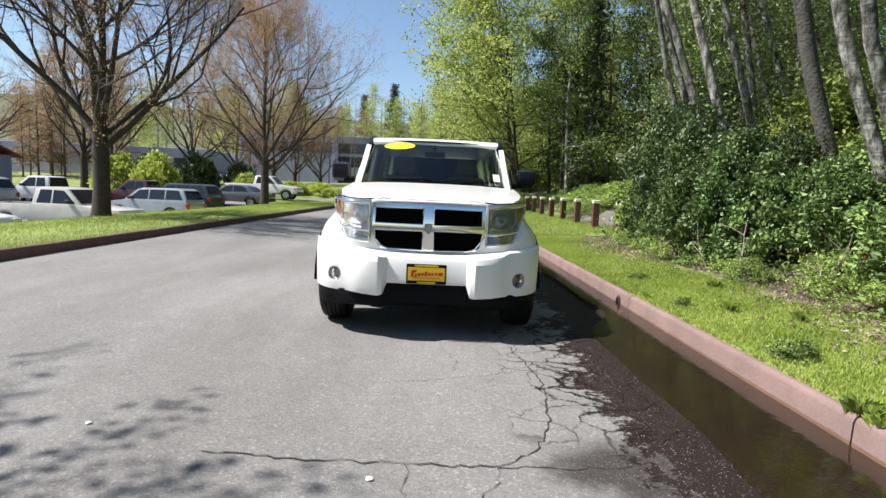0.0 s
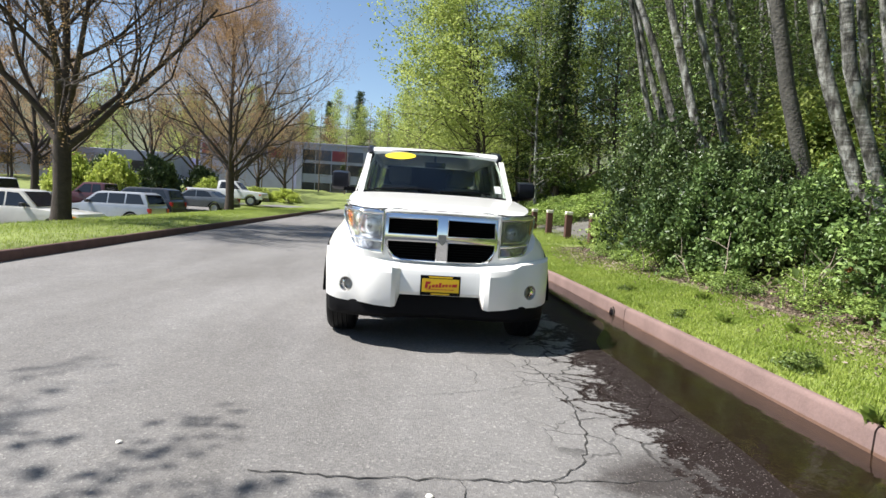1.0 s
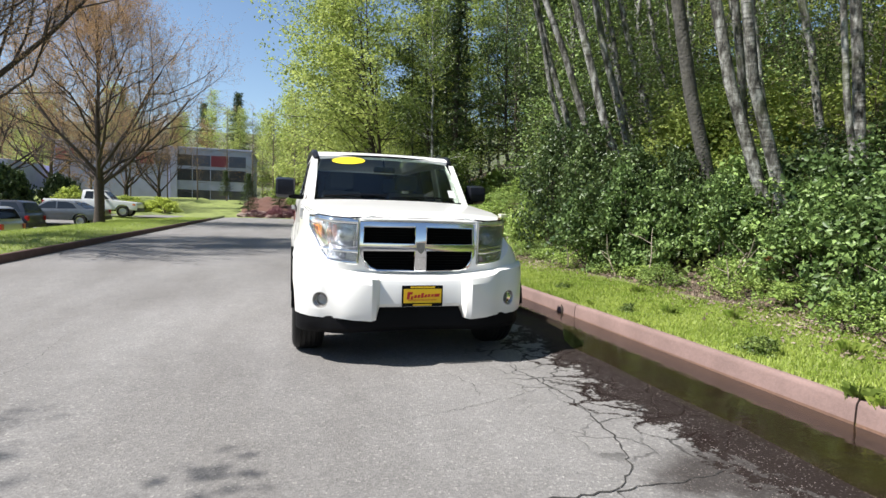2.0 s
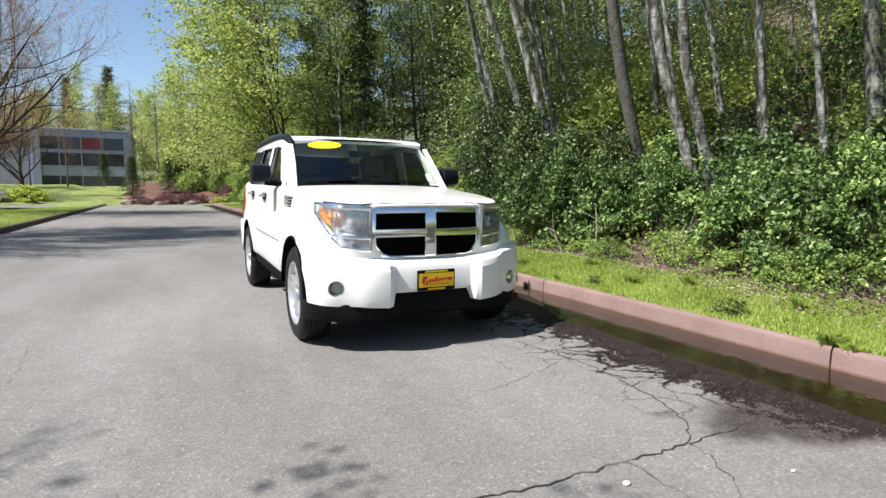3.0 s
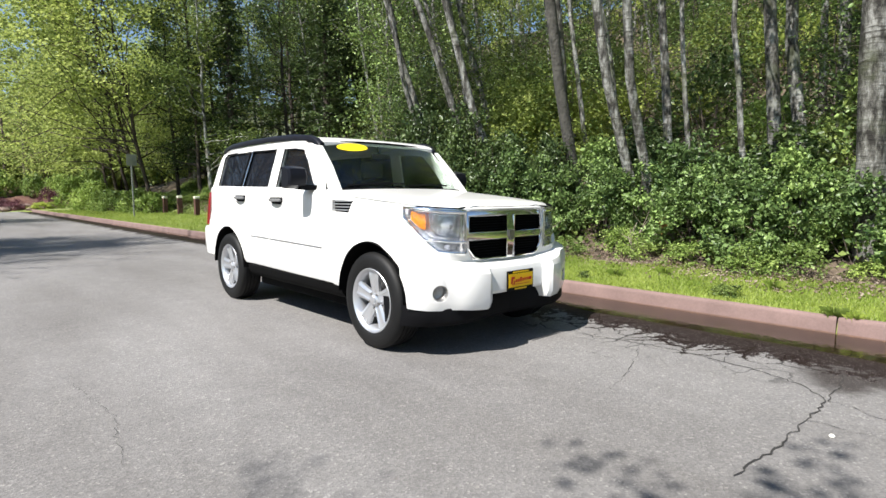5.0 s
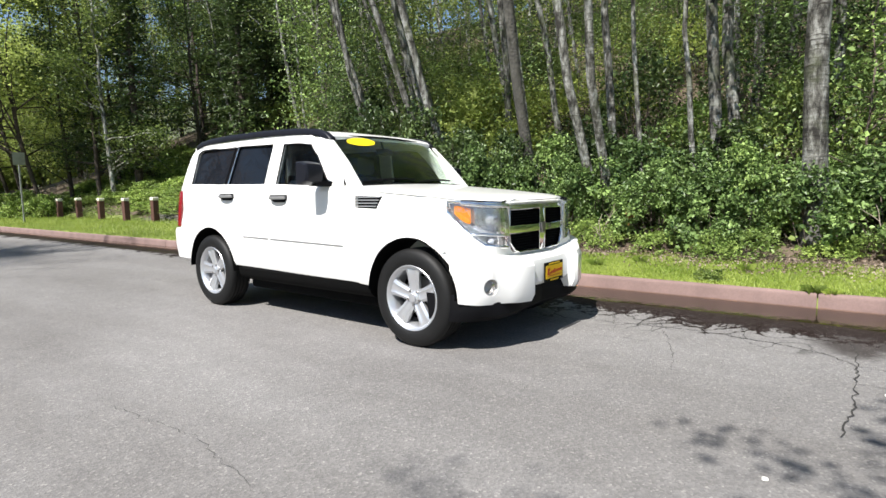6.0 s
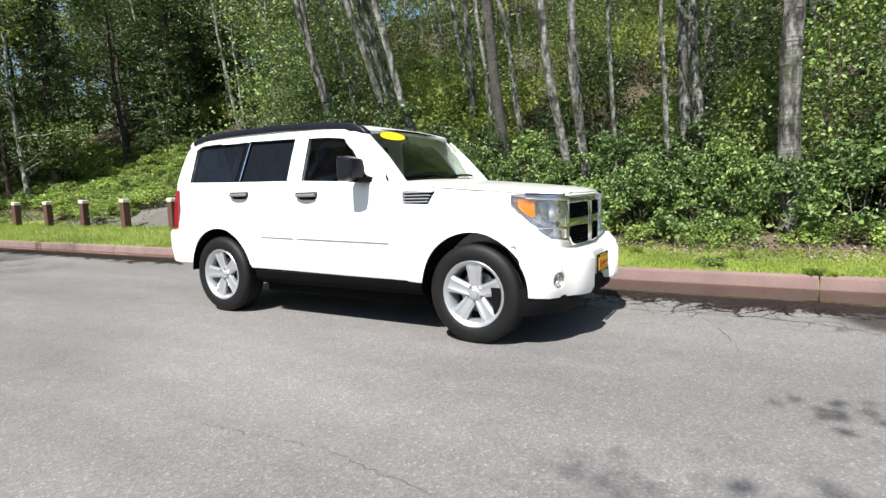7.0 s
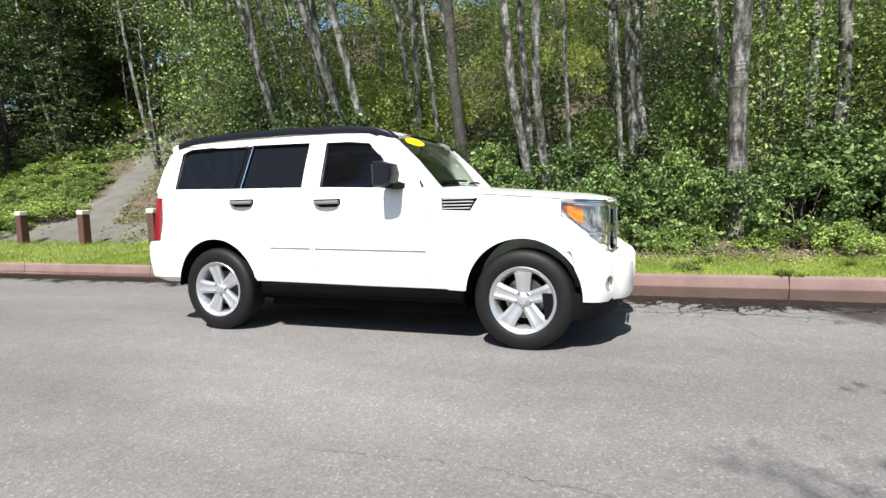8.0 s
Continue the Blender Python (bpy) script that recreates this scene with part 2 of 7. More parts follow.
# ---- building helpers ----
def finish(name, bm, material, parent=None, label="", smooth_angle=None):
    me = bpy.data.meshes.new(name)
    bm.to_mesh(me)
    bm.free()
    for mt in material if isinstance(material, (list, tuple)) else [material]:
        me.materials.append(mt)
    if smooth_angle is not None:
        me.shade_smooth()
        me.set_sharp_from_angle(angle=radians(smooth_angle))
    ob = new(name, me)
    if parent is not None:
        ob.parent = parent
    if label:
        ob["label"] = label
    return ob


def part(name, bm, material, parent, label="", smooth_angle=None):
    return finish(name, bm, material, parent, label, smooth_angle)


def mesh_arrays(name, verts, faces, material, parent=None):
    """A mesh from numpy arrays of vertices and of triangles or quads."""
    me = bpy.data.meshes.new(name)
    n, k = faces.shape
    me.vertices.add(len(verts))
    me.vertices.foreach_set("co", np.ascontiguousarray(verts, dtype=np.float32).ravel())
    me.loops.add(n * k)
    me.loops.foreach_set("vertex_index", np.ascontiguousarray(faces, dtype=np.int32).ravel())
    me.polygons.add(n)
    me.polygons.foreach_set("loop_start", np.arange(0, n * k, k, dtype=np.int32))
    me.update(calc_edges=True)
    me.validate()
    me.materials.append(material)
    ob = new(name, me)
    if parent is not None:
        ob.parent = parent
    return ob


def box(bm, x0, x1, y0, y1, z0, z1, bevel=0.0):
    r = bmesh.ops.create_cube(bm, size=1.0, matrix=Matrix.Translation(((x0 + x1) / 2, (y0 + y1) / 2, (z0 + z1) / 2)) @ Matrix.Diagonal((x1 - x0, y1 - y0, z1 - z0, 1)))
    if bevel:
        edges = list({e for v in r["verts"] for e in v.link_edges})
        bmesh.ops.bevel(bm, geom=edges, offset=bevel, segments=2, affect="EDGES", profile=0.5)
    return bm


def loft(bm, rings, closed=True, caps=True):
    """Skins rings of equal length; closed: each ring joins its end to its start."""
    vs = [[bm.verts.new(p) for p in r] for r in rings]
    n = len(rings[0])
    for a, b in zip(vs, vs[1:]):
        for i in range(n if closed else n - 1):
            j = (i + 1) % n
            try:
                bm.faces.new((a[i], a[j], b[j], b[i]))
            except ValueError:
                pass
    if caps and closed:
        bm.faces.new(vs[0][::-1])
        bm.faces.new(vs[-1])
    return vs


def tube(bm, pts, radii, sides=6, cap=True):
    rings = []
    for i, p in enumerate(pts):
        p = Vector(p)
        d = (Vector(pts[min(i + 1, len(pts) - 1)]) - Vector(pts[max(i - 1, 0)])).normalized()
        u = d.cross(Vector((0.31, 0.77, 0.55))).normalized()
        w = d.cross(u)
        rings.append([p + (u * math.cos(a) + w * math.sin(a)) * radii[i] for a in (2 * math.pi * k / sides for k in range(sides))])
    loft(bm, rings, True, cap)


def lathe(bm, profile, axis_matrix, steps=40):
    """Turns a profile of (radius, along) round the local x axis."""
    rings = []
    for k in range(steps):
        a = 2 * math.pi * k / steps
        rings.append([axis_matrix @ Vector((h, r * math.cos(a), r * math.sin(a))) for r, h in profile])
    vs = [[bm.verts.new(p) for p in r] for r in rings]
    for k in range(steps):
        a, b = vs[k], vs[(k + 1) % steps]
        for i in range(len(profile) - 1):
            bm.faces.new((a[i], b[i], b[i + 1], a[i + 1]))


def lerp_table(table, v):
    if v <= table[0][0]:
        return table[0][1]
    for (a, p), (b, q) in zip(table, table[1:]):
        if v <= b:
            return p + (q - p) * (v - a) / (b - a)
    return table[-1][1]


def step01(v, lo, hi):
    t = min(1.0, max(0.0, (v - lo) / (hi - lo)))
    return t * t * (3 - 2 * t)


# ---- plan ----
KERB_R, KERB_L = 2.05, -5.72      # the road-side faces of the two kerbs
KERB_W, KERB_H = 0.085, 0.166
KERB_LOW = 0.125                  # the far kerb stands lower
ROAD_END = 44.0                   # where the road turns off to the left
LOT_X = -11.6                     # edge of the parking area


def road_rise(x):
    """The road climbs a little to its right-hand edge, with a shallow channel along the kerb."""
    return 0.032 * step01(x, 0.8, 1.35) - 0.05 * step01(x, 1.15, 1.8) - 0.03 * step01(-x, 4.9, 5.6)


def lot_level(y):
    """The parking area lies lower than the road, and climbs to its far end."""
    return lerp_table([(8, -1.0), (16, -0.98), (23.5, -0.95), (28, -0.70), (31, -0.42), (34.5, 0.05), (38, 0.14), (60, 0.3)], y)


def height(x, y):
    """The ground beside the road."""
    if x > KERB_R + 0.015:
        foot = 3.9 + 1.5 * step01(y, 6.0, 12.0) + 1.0 * step01(-y, 4.0, 14.0)
        d = x - foot
        z = 0.160 + 0.10 * step01(x, 2.3, foot)
        if x < KERB_R + KERB_W - 0.01:
            z = 0.0
        if d > 0:
            z += 0.30 * d + 0.10 * max(0.0, d - 2.5) + 0.1 * max(0.0, d - 9)
            z -= 0.42 * max(0.0, d - 38)
        if y > 40:
            z = z * (1 - 0.5 * step01(y, 40, 60))
    elif x < KERB_L - 0.015:
        z = 0.116 - 0.138 * step01(-x, 7.0, 10.0) + (lot_level(y) + 0.03) * step01(-x, 10.0, 11.7)
        if x < -11.9:
            z -= 0.06
        if x > KERB_L - KERB_W + 0.01:
            z = 0.0
    else:
        z = -0.2
        if y > ROAD_END:
            z = -0.2 + 0.3 * step01(y, ROAD_END, ROAD_END + 4)
    if y > 47:
        rise = 1.55 * step01(y, 48, 80)
        z = max(z, 0.1) + rise if x < 4 else z + rise * 0.6
    if y > 105:
        z += 0.22 * (min(y, 230) - 105)
    if x < -70:
        z += 0.05 * (-70 - max(x, -160))
    if z > -0.15 and (x > 4.5 or y > 46):
        z += 0.22 * noise.noise((x * 0.35, y * 0.35, 0.0)) * step01(max(x - 4, y - 46), 0, 3)
    return z


def lines(spans):
    out = []
    for a, b, n in spans:
        out += [a + (b - a) * i / n for i in range(n)]
    return out + [spans[-1][1]]


def build_ground():
    xs = lines([(-400, -160, 3), (-160, -60, 8), (-60, -12.6, 16), (-12.6, KERB_L - KERB_W, 18), (KERB_L - KERB_W, KERB_L - 0.02, 1), (KERB_L - 0.02, KERB_L - 0.01, 1), (KERB_L - 0.01, KERB_R + 0.01, 3), (KERB_R + 0.01, KERB_R + 0.02, 1),
                (KERB_R + 0.02, KERB_R + KERB_W, 1), (KERB_R + KERB_W, 9, 34), (9, 30, 40), (30, 70, 20), (70, 400, 6)])
    ys = lines([(-200, -40, 5), (-40, -10, 14), (-10, 24, 80), (24, 60, 48), (60, 120, 24), (120, 240, 12), (240, 500, 3)])
    bm = bmesh.new()
    vs = [[bm.verts.new((x, y, height(x, y) + (0.012 * noise.noise((x * 3, y * 3, 5)) if x > 2.4 or x < -6 else 0))) for x in xs] for y in ys]
    for j in range(len(ys) - 1):
        for i in range(len(xs) - 1):
            f = bm.faces.new((vs[j][i], vs[j][i + 1], vs[j + 1][i + 1], vs[j + 1][i]))
            x, y = (xs[i] + xs[i + 1]) / 2, (ys[j] + ys[j + 1]) / 2
            edge = 3.55 + 0.35 * noise.noise((y * 0.7, 2, 0)) + 2.4 * step01(y, 7.0, 11.0)
            f.material_index = 0
            if x > edge:
                f.material_index = 1
            tx = 6.0 + (y - 14.0) * 1.55
            if 5.2 < x < 22 and 12 < y < 27 and abs(x - tx) < 1.35 or (5.1 < x < 7.2 and 11 < y < 19):
                f.material_index = 2
            if y > 100 or x < -58:
                f.material_index = 3
            f.smooth = True
    ground = finish("ground", bm, [M["grass_soil"], M["litter"], M["trail"], M["hill"]])
    tagged(ground, "grassy verges and a leaf-littered wooded slope beside the road", "ground", kind="structure")


def build_road():
    """The carriageway, sagging to wet gutters, turning off left at its end."""
    bm = bmesh.new()
    xs = lines([(KERB_L, -4.8, 3), (-4.8, 0.9, 8), (0.9, KERB_R, 23)])
    ys = lines([(-60, -8, 10), (-8, 10, 36), (10, ROAD_END, 14), (ROAD_END, 60, 8)])

    def z(x, y):
        return road_rise(x) + 0.004 * noise.noise((x, y, 0)) * step01(abs(x), 1.2, 2) - 0.4 * step01(y, 46.5, 50)
    vs = [[bm.verts.new((x, y, z(x, y))) for x in xs] for y in ys]
    for a, b in zip(vs, vs[1:]):
        for i in range(len(xs) - 1):
            bm.faces.new((a[i], a[i + 1], b[i + 1], b[i])).smooth = True
    # the arm that leaves to the left, above the lawn
    arm = [[bm.verts.new((KERB_L - 0.0 - 6.0 * i, y, 0.13 * step01(i, 0, 1.5) + 0.01)) for i in range(0, 8)] for y in (37.8, 41, 44.5)]
    for a, b in zip(arm, arm[1:]):
        for i in range(7):
            bm.faces.new((a[i + 1], a[i], b[i], b[i + 1]))
    road = finish("road", bm, M["road"])
    tagged(road, "grey worn asphalt road, cracked and wet along its gutter", "road", kind="structure")
    bm = bmesh.new()
    for y0 in np.arange(-44, 36, 2.0):
        for x0 in np.arange(-60.4, -12.5, 8.0):
            q = [bm.verts.new((x, y, lot_level(y) + 0.01)) for x, y in ((x0, y0), (x0 + 8, y0), (x0 + 8, y0 + 2), (x0, y0 + 2))]
            bm.faces.new(q)
    bmesh.ops.remove_doubles(bm, verts=bm.verts, dist=0.001)
    tagged(finish("parking_lot", bm, M["lot"]), "grey asphalt parking lot behind the grass strip", "parking lot", kind="structure")


def kerb_piece(name, length, tall):
    """One length of rounded kerb, its road face at x = 0, running along y."""
    prof = [(0.0, -0.16), (0.010, tall - 0.034), (0.018, tall - 0.013), (0.032, tall - 0.002), (0.048, tall), (KERB_W - 0.02, tall), (KERB_W, tall - 0.02), (KERB_W, -0.16)]
    bm = bmesh.new()
    n = 10
    rings = []
    for k in range(n + 1):
        y = 0.006 + (length - 0.012) * k / n
        inset = 0.006 if k in (0, n) else 0.0
        rings.append([Vector((px + 0.003 * noise.noise((k * 1.7, px * 9, 3)), y, pz - inset * (pz > 0))) for px, pz in prof])
    loft(bm, rings)
    me = bpy.data.meshes.new(name)
    for f in bm.faces:
        f.smooth = True
    bm.to_mesh(me)
    bm.free()
    me.set_sharp_from_angle(angle=radians(50))
    return me


def build_kerbs():
    for name, x, turn, y0, y1, mat, label in (("kerb", KERB_R, False, -29.77, 44, M["kerb"], "faded red-painted concrete kerb along the wet gutter"),
                                              ("kerb", KERB_L, True, -30, 37, M["kerb_dark"], "dark reddish concrete kerb along the grass strip")):
        root = tagged(new(name), label, "kerb", kind="structure")
        me = kerb_piece("kerb_stone", 3.05, KERB_LOW if turn else KERB_H)
        me.materials.append(mat)
        y = y0
        while y < y1:
            ob = new("kerb_stone", me)
            ob.parent = root
            ob.location = (x, y + (3.05 if turn else 0), 0.0)
            ob.rotation_euler = (0, 0, math.pi if turn else 0)
            y += 3.05


build_ground()
build_road()
build_kerbs()


def build_puddle():
    """Standing water in the gutter, a ragged thin sheet."""
    bm = bmesh.new()
    rows = []
    for k in range(121):
        y = -7.5 + 30 * k / 120
        w = 0.36 + 0.12 * noise.noise((y * 0.8, 0, 7)) + 0.06 * noise.noise((y * 4, 0, 9)) + 0.36 * step01(-y, -0.6, 0.6) - 0.25 * step01(-y, 3.0, 4.5) - 0.12 * step01(y, 5, 10)
        rows.append([bm.verts.new((KERB_R + 0.01 - w * f, y, 0.031)) for f in (0.0, 0.5, 1.0)])
    for a, b in zip(rows, rows[1:]):
        for i in range(2):
            bm.faces.new((a[i + 1], a[i], b[i], b[i + 1]))
    m, nt, b = node_tools("gutter_water")
    b.inputs["Base Color"].default_value = (0.40, 0.30, 0.18, 1)
    b.inputs["Roughness"].default_value = 0.03
    b.inputs["Transmission Weight"].default_value = 1.0
    b.inputs["IOR"].default_value = 1.33
    rip = noise_node(nt, 14.0, 2.0)
    bump(nt, b, rip, 0.16, 0.012)
    ob = finish("puddle", bm, m)
    ob.visible_shadow = False
    tagged(ob, "shallow brown puddle standing in the gutter", "puddle", kind="structure")


build_puddle()


# ---- foliage helpers ----
def leaf_arrays(rng, centres, size, up=0.5, slim=0.55, fold=0.18, spread=0.22):
    """Folded pointed leaves (two triangles each) at the centres."""
    n = len(centres)
    d = rng.normal(size=(n, 3))
    d[:, 2] *= 0.6
    d /= np.linalg.norm(d, axis=1, keepdims=True) + 1e-9
    nrm = rng.normal(size=(n, 3)) * 0.7
    nrm[:, 2] += up * 2
    side = np.cross(nrm, d)
    side /= np.linalg.norm(side, axis=1, keepdims=True) + 1e-9
    nrm = np.cross(d, side)
    s = size * np.exp(rng.normal(size=(n, 1)) * spread)
    base = centres - d * s * 0.5
    tip = centres + d * s * 0.5
    mid = centres - d * s * 0.08
    left = mid + side * s * slim * 0.5 + nrm * s * fold
    right = mid - side * s * slim * 0.5 + nrm * s * fold
    verts = np.stack([base, left, tip, right], 1).reshape(-1, 3)
    i = np.arange(n)[:, None] * 4
    faces = np.concatenate([i + np.array([[0, 2, 1]]), i + np.array([[0, 3, 2]])], 1).reshape(-1, 3)
    return verts, faces


def clump_points(rng, clumps, per, radius, flat=0.7):
    c = np.repeat(clumps, per, 0)
    return c + rng.normal(size=c.shape) * np.array([radius, radius, radius * flat])


def bush_mesh(seed, material, clumps=75, per=55, leaf=0.075, tall=1.0, clump=0.105):
    """Returns meshes (leaves, stems) of a ragged shrub about 2 m wide and 1 m tall, for copying."""
    rng = np.random.default_rng(seed)
    a = rng.uniform(0, 2 * np.pi, clumps)
    up = rng.uniform(0.0, 1.0, clumps) ** 0.7
    r = np.sqrt(np.maximum(0.05, 1 - up ** 2)) * rng.uniform(0.6, 1.12, clumps)
    c = np.stack([r * np.cos(a), r * np.sin(a), up * tall * rng.uniform(0.75, 1.1, clumps)], 1)
    pts = clump_points(rng, c, per, clump)
    pts[:, 2] = np.abs(pts[:, 2] - 0.02)
    v, f = leaf_arrays(rng, pts, leaf, up=0.32, slim=0.62)
    leaves = mesh_arrays("leaves", v, f, material)
    bm = bmesh.new()
    for k in range(0, clumps, 3):
        p = Vector(c[k])
        b = Vector((p.x * 0.25, p.y * 0.25, -0.1))
        m = (b + p) / 2 + Vector((0, 0, 0.2))
        tube(bm, [b, m, p], [0.012, 0.009, 0.004], 4, False)
    stems = finish("stem", bm, M["twig"])
    return leaves, stems


def thing(name, label, category, pieces, group=""):
    root = tagged(new(name), label, category, group)
    for p in pieces:
        p.parent = root
    return root


def limb_path(rng, start, direction, length, bend, n=5, lift=0.0):
    pts, d = [Vector(start)], Vector(direction).normalized()
    for _ in range(n):
        d = (d + Vector(rng.normal(size=3)) * bend + Vector((0, 0, lift))).normalized()
        pts.append(pts[-1] + d * (length / n))
    return pts


def forest_tree(seed, tall=15.0, r0=0.13, lean=(0.0, 0.0), bark="birch", leaf_mat="bramble", leaf=0.11, crown_from=0.35, limbs=16, per=150, reach=2.3, toward=None, open_top=1.0, loose=0.32):
    """A slim tree of the slope: a leaning tapered trunk that straightens with height, limbs and a loose crown."""
    rng = np.random.default_rng(seed)
    bm = bmesh.new()
    n = 12
    trunk, wob = [], rng.normal(size=(n + 1, 2)) * 0.03
    for i in range(n + 1):
        f = i / n
        g = f * (1.1 - 0.45 * f)
        trunk.append(Vector((lean[0] * tall * g + wob[i][0] * (0 < i), lean[1] * tall * g + wob[i][1] * (0 < i), tall * f - 0.3)))
    tube(bm, trunk, [r0 * (1.15 if i == 0 else 0.9) * (1 - 0.85 * i / n) for i in range(n + 1)], 9)
    tips, heights = [], []
    for k in range(limbs):
        f = crown_from + (1 - crown_from) * (k + rng.uniform()) / limbs
        i = min(n - 1, int(f * n))
        base = trunk[i].lerp(trunk[i + 1], f * n - i)
        a = rng.uniform(0, 2 * np.pi) if toward is None or k % 3 == 0 else toward + rng.normal() * 0.75
        ln = reach * (1.15 - 0.75 * f) * rng.uniform(0.7, 1.3)
        pts = limb_path(rng, base, (math.cos(a), math.sin(a), 0.45), ln, 0.22, 5)
        r = r0 * (1 - 0.8 * f) * 0.4
        tube(bm, pts, [r * (1 - 0.8 * j / 5) + 0.003 for j in range(6)], 5, False)
        for j in (2, 3, 4, 5):
            tips.append(pts[j])
            tips.append(pts[j] + Vector(rng.normal(size=3)) * max(0.4, 0.075 * reach))
            heights += [f, f]
    trunk_ob = finish("trunk", bm, M[bark], smooth_angle=60)
    c = np.array([tuple(p) for p in tips])
    pts = clump_points(rng, c, max(4, per // 8 * 2), loose, 0.6)
    if open_top < 1:
        hs = np.repeat(np.array(heights), max(4, per // 8 * 2))
        pts = pts[(hs < 0.62) | (rng.uniform(0, 1, len(pts)) < open_top)]
    v, f = leaf_arrays(rng, pts, leaf, up=0.45, slim=0.65)
    crown = mesh_arrays("crown", v, f, M[leaf_mat])
    return trunk_ob, crown


def bare_maple(seed, tall=10.5, r0=0.24, buds=True, kids_of=(0, 8, 7, 6), limbs=17, bud=0.045, many=5, heavy=True):
    """A broad maple in bud: low fork, rising limbs, several orders of twigs."""
    rng = np.random.default_rng(seed)
    bm, tw = bmesh.new(), bmesh.new()
    bud_pts = []

    def grow(p, d, ln, r, order):
        n = 5 if order < 2 else 4 if order < 3 else 3
        pts = limb_path(rng, p, d, ln, 0.13 + 0.02 * order, n, 0.07 + 0.03 * order)
        end = 0.35 if order < 3 else 0.2
        tube(bm if order < 3 else tw, pts, [r * (1 - (1 - end) * i / n) for i in range(n + 1)], (9, 7, 5, 4, 3)[min(order, 4)], False)
        if order >= 3:
            for q in pts[1:]:
                bud_pts.append(q)
        if order == 4:
            return
        kids = kids_of[order] if order else 0
        for k in range(kids):
            f = 0.25 + 0.75 * (k + rng.uniform(0.2, 0.8)) / kids
            i = min(n - 1, int(f * n))
            q = pts[i].lerp(pts[i + 1], f * n - i)
            along = (pts[i + 1] - pts[i]).normalized()
            side = along.cross(Vector(rng.normal(size=3))).normalized()
            grow(q, along * 0.75 + side * rng.uniform(0.5, 0.8), ln * rng.uniform(0.42, 0.62), r * (1 - 0.6 * f) * 0.55, order + 1)

    fork = 1.95
    tube(bm, [(0, 0, -0.25), (0.0, 0, 0.15), (0.02, 0.02, 0.9), (0.0, 0.03, fork), (0.03, 0, fork + 0.8)], [r0 * 1.45, r0 * 1.1, r0 * 0.95, r0 * 0.98, r0 * 0.7], 12, False)
    leader = limb_path(rng, (0.03, 0, fork + 0.6), (0.0, 0.0, 1), tall * 0.66, 0.05, 8, 0.25)
    tube(bm, leader, [r0 * ((0.60 - 0.065 * i) if heavy else (0.72 - 0.08 * i)) for i in range(9)], 9, False)
    for k in range(limbs + 6):
        f = k / (limbs + 6)
        a = 2 * math.pi * (k * 0.381966) + rng.uniform(-0.3, 0.3)
        g = max(0.0, f * 1.12 - 0.12) * 7.8
        i = min(7, int(g))
        q = leader[i].lerp(leader[i + 1], g - i) if f > 0.11 else Vector((0, 0, fork + 2.0 * f))
        if heavy and k < 6:
            grow((0.02 * math.cos(a), 0.02 * math.sin(a), fork + 0.14 * k), (math.cos(a), math.sin(a), 0.62 + 0.09 * k), tall * 0.56 * rng.uniform(0.9, 1.1), r0 * 0.42 * rng.uniform(0.85, 1.1), 1)
            continue
        grow(q, (math.cos(a), math.sin(a), 0.42 + 0.9 * f), tall * (0.46 - 0.26 * f) * rng.uniform(0.85, 1.15), r0 * (0.30 - 0.17 * f) * rng.uniform(0.85, 1.15), 1)
    trunk = finish("trunk", bm, M["bark"], smooth_angle=70)
    twigs = finish("twig", tw, M["twig"])
    pieces = [trunk, twigs]
    if buds:
        c = np.array([tuple(p) for p in bud_pts])
        c = np.concatenate([c + rng.normal(size=c.shape) * 0.07 for _ in range(many)])
        v, f = leaf_arrays(rng, c, bud, up=0.2, slim=0.6)
        pieces.append(mesh_arrays("crown", v, f, M["bud"]))
    return pieces


R = np.random.default_rng(11)


def put(kind, label, category, pieces, places, group, name):
    """Copies a built thing to the places (x, y, turn, scale, scale in height)."""
    root = thing(name, label, category, pieces, group)
    for k, (x, y, turn, s, sz) in enumerate(places):
        m = Matrix.Translation((x, y, height(x, y) - 0.03)) @ Matrix.Rotation(turn, 4, "Z")
        ob = root if k == 0 else copy_thing(root, m)
        ob.matrix_basis = m
        ob.scale = (s, s, sz)
    return root


# ---- the wooded slope ----
def bush_places(spots, jitter=0.35, low=0.7, high=1.35):
    return [(x + R.uniform(-jitter, jitter), y + R.uniform(-jitter, jitter), R.uniform(0, 6.28), s * R.uniform(0.8, 1.25), h * R.uniform(low, high)) for x, y, s, h in spots]


def verge_height(y):
    """How tall the brambles stand along the verge."""
    return lerp_table([(-14, 0.8), (-6, 1.0), (-3.2, 0.95), (-2.4, 0.66), (-1.7, 0.68), (-1.0, 0.88), (0.2, 1.0), (1.4, 1.02), (2.4, 0.95), (3.2, 0.95), (5.5, 1.1), (7.5, 0.9)], y)


front = [(4.52 + 0.22 * math.sin(y * 1.3) + 1.4 * step01(-y, 5, 12), y, 0.66, verge_height(y)) for y in np.arange(-13, 6.2, 0.72)]
skirt = [(3.90 + 0.16 * math.sin(y * 2.1) + 1.4 * step01(-y, 5, 12), y, 0.36, 0.34) for y in np.arange(-9, 7.0, 0.62)]
second = [(5.4 + 1.2 * step01(-y, 5, 12), y, 0.92, verge_height(y) * (0.92 if y < 0.2 else 1.0)) for y in np.arange(-13.5, 6.4, 1.05)]
shrub_tall = [(4.45, 5.4, 0.8, 1.15), (4.35, 3.2, 0.70, 0.95), (4.35, 4.3, 0.80, 1.25), (4.75, 2.6, 0.6, 0.8), (6.4, 7.8, 1.1, 1.6)]
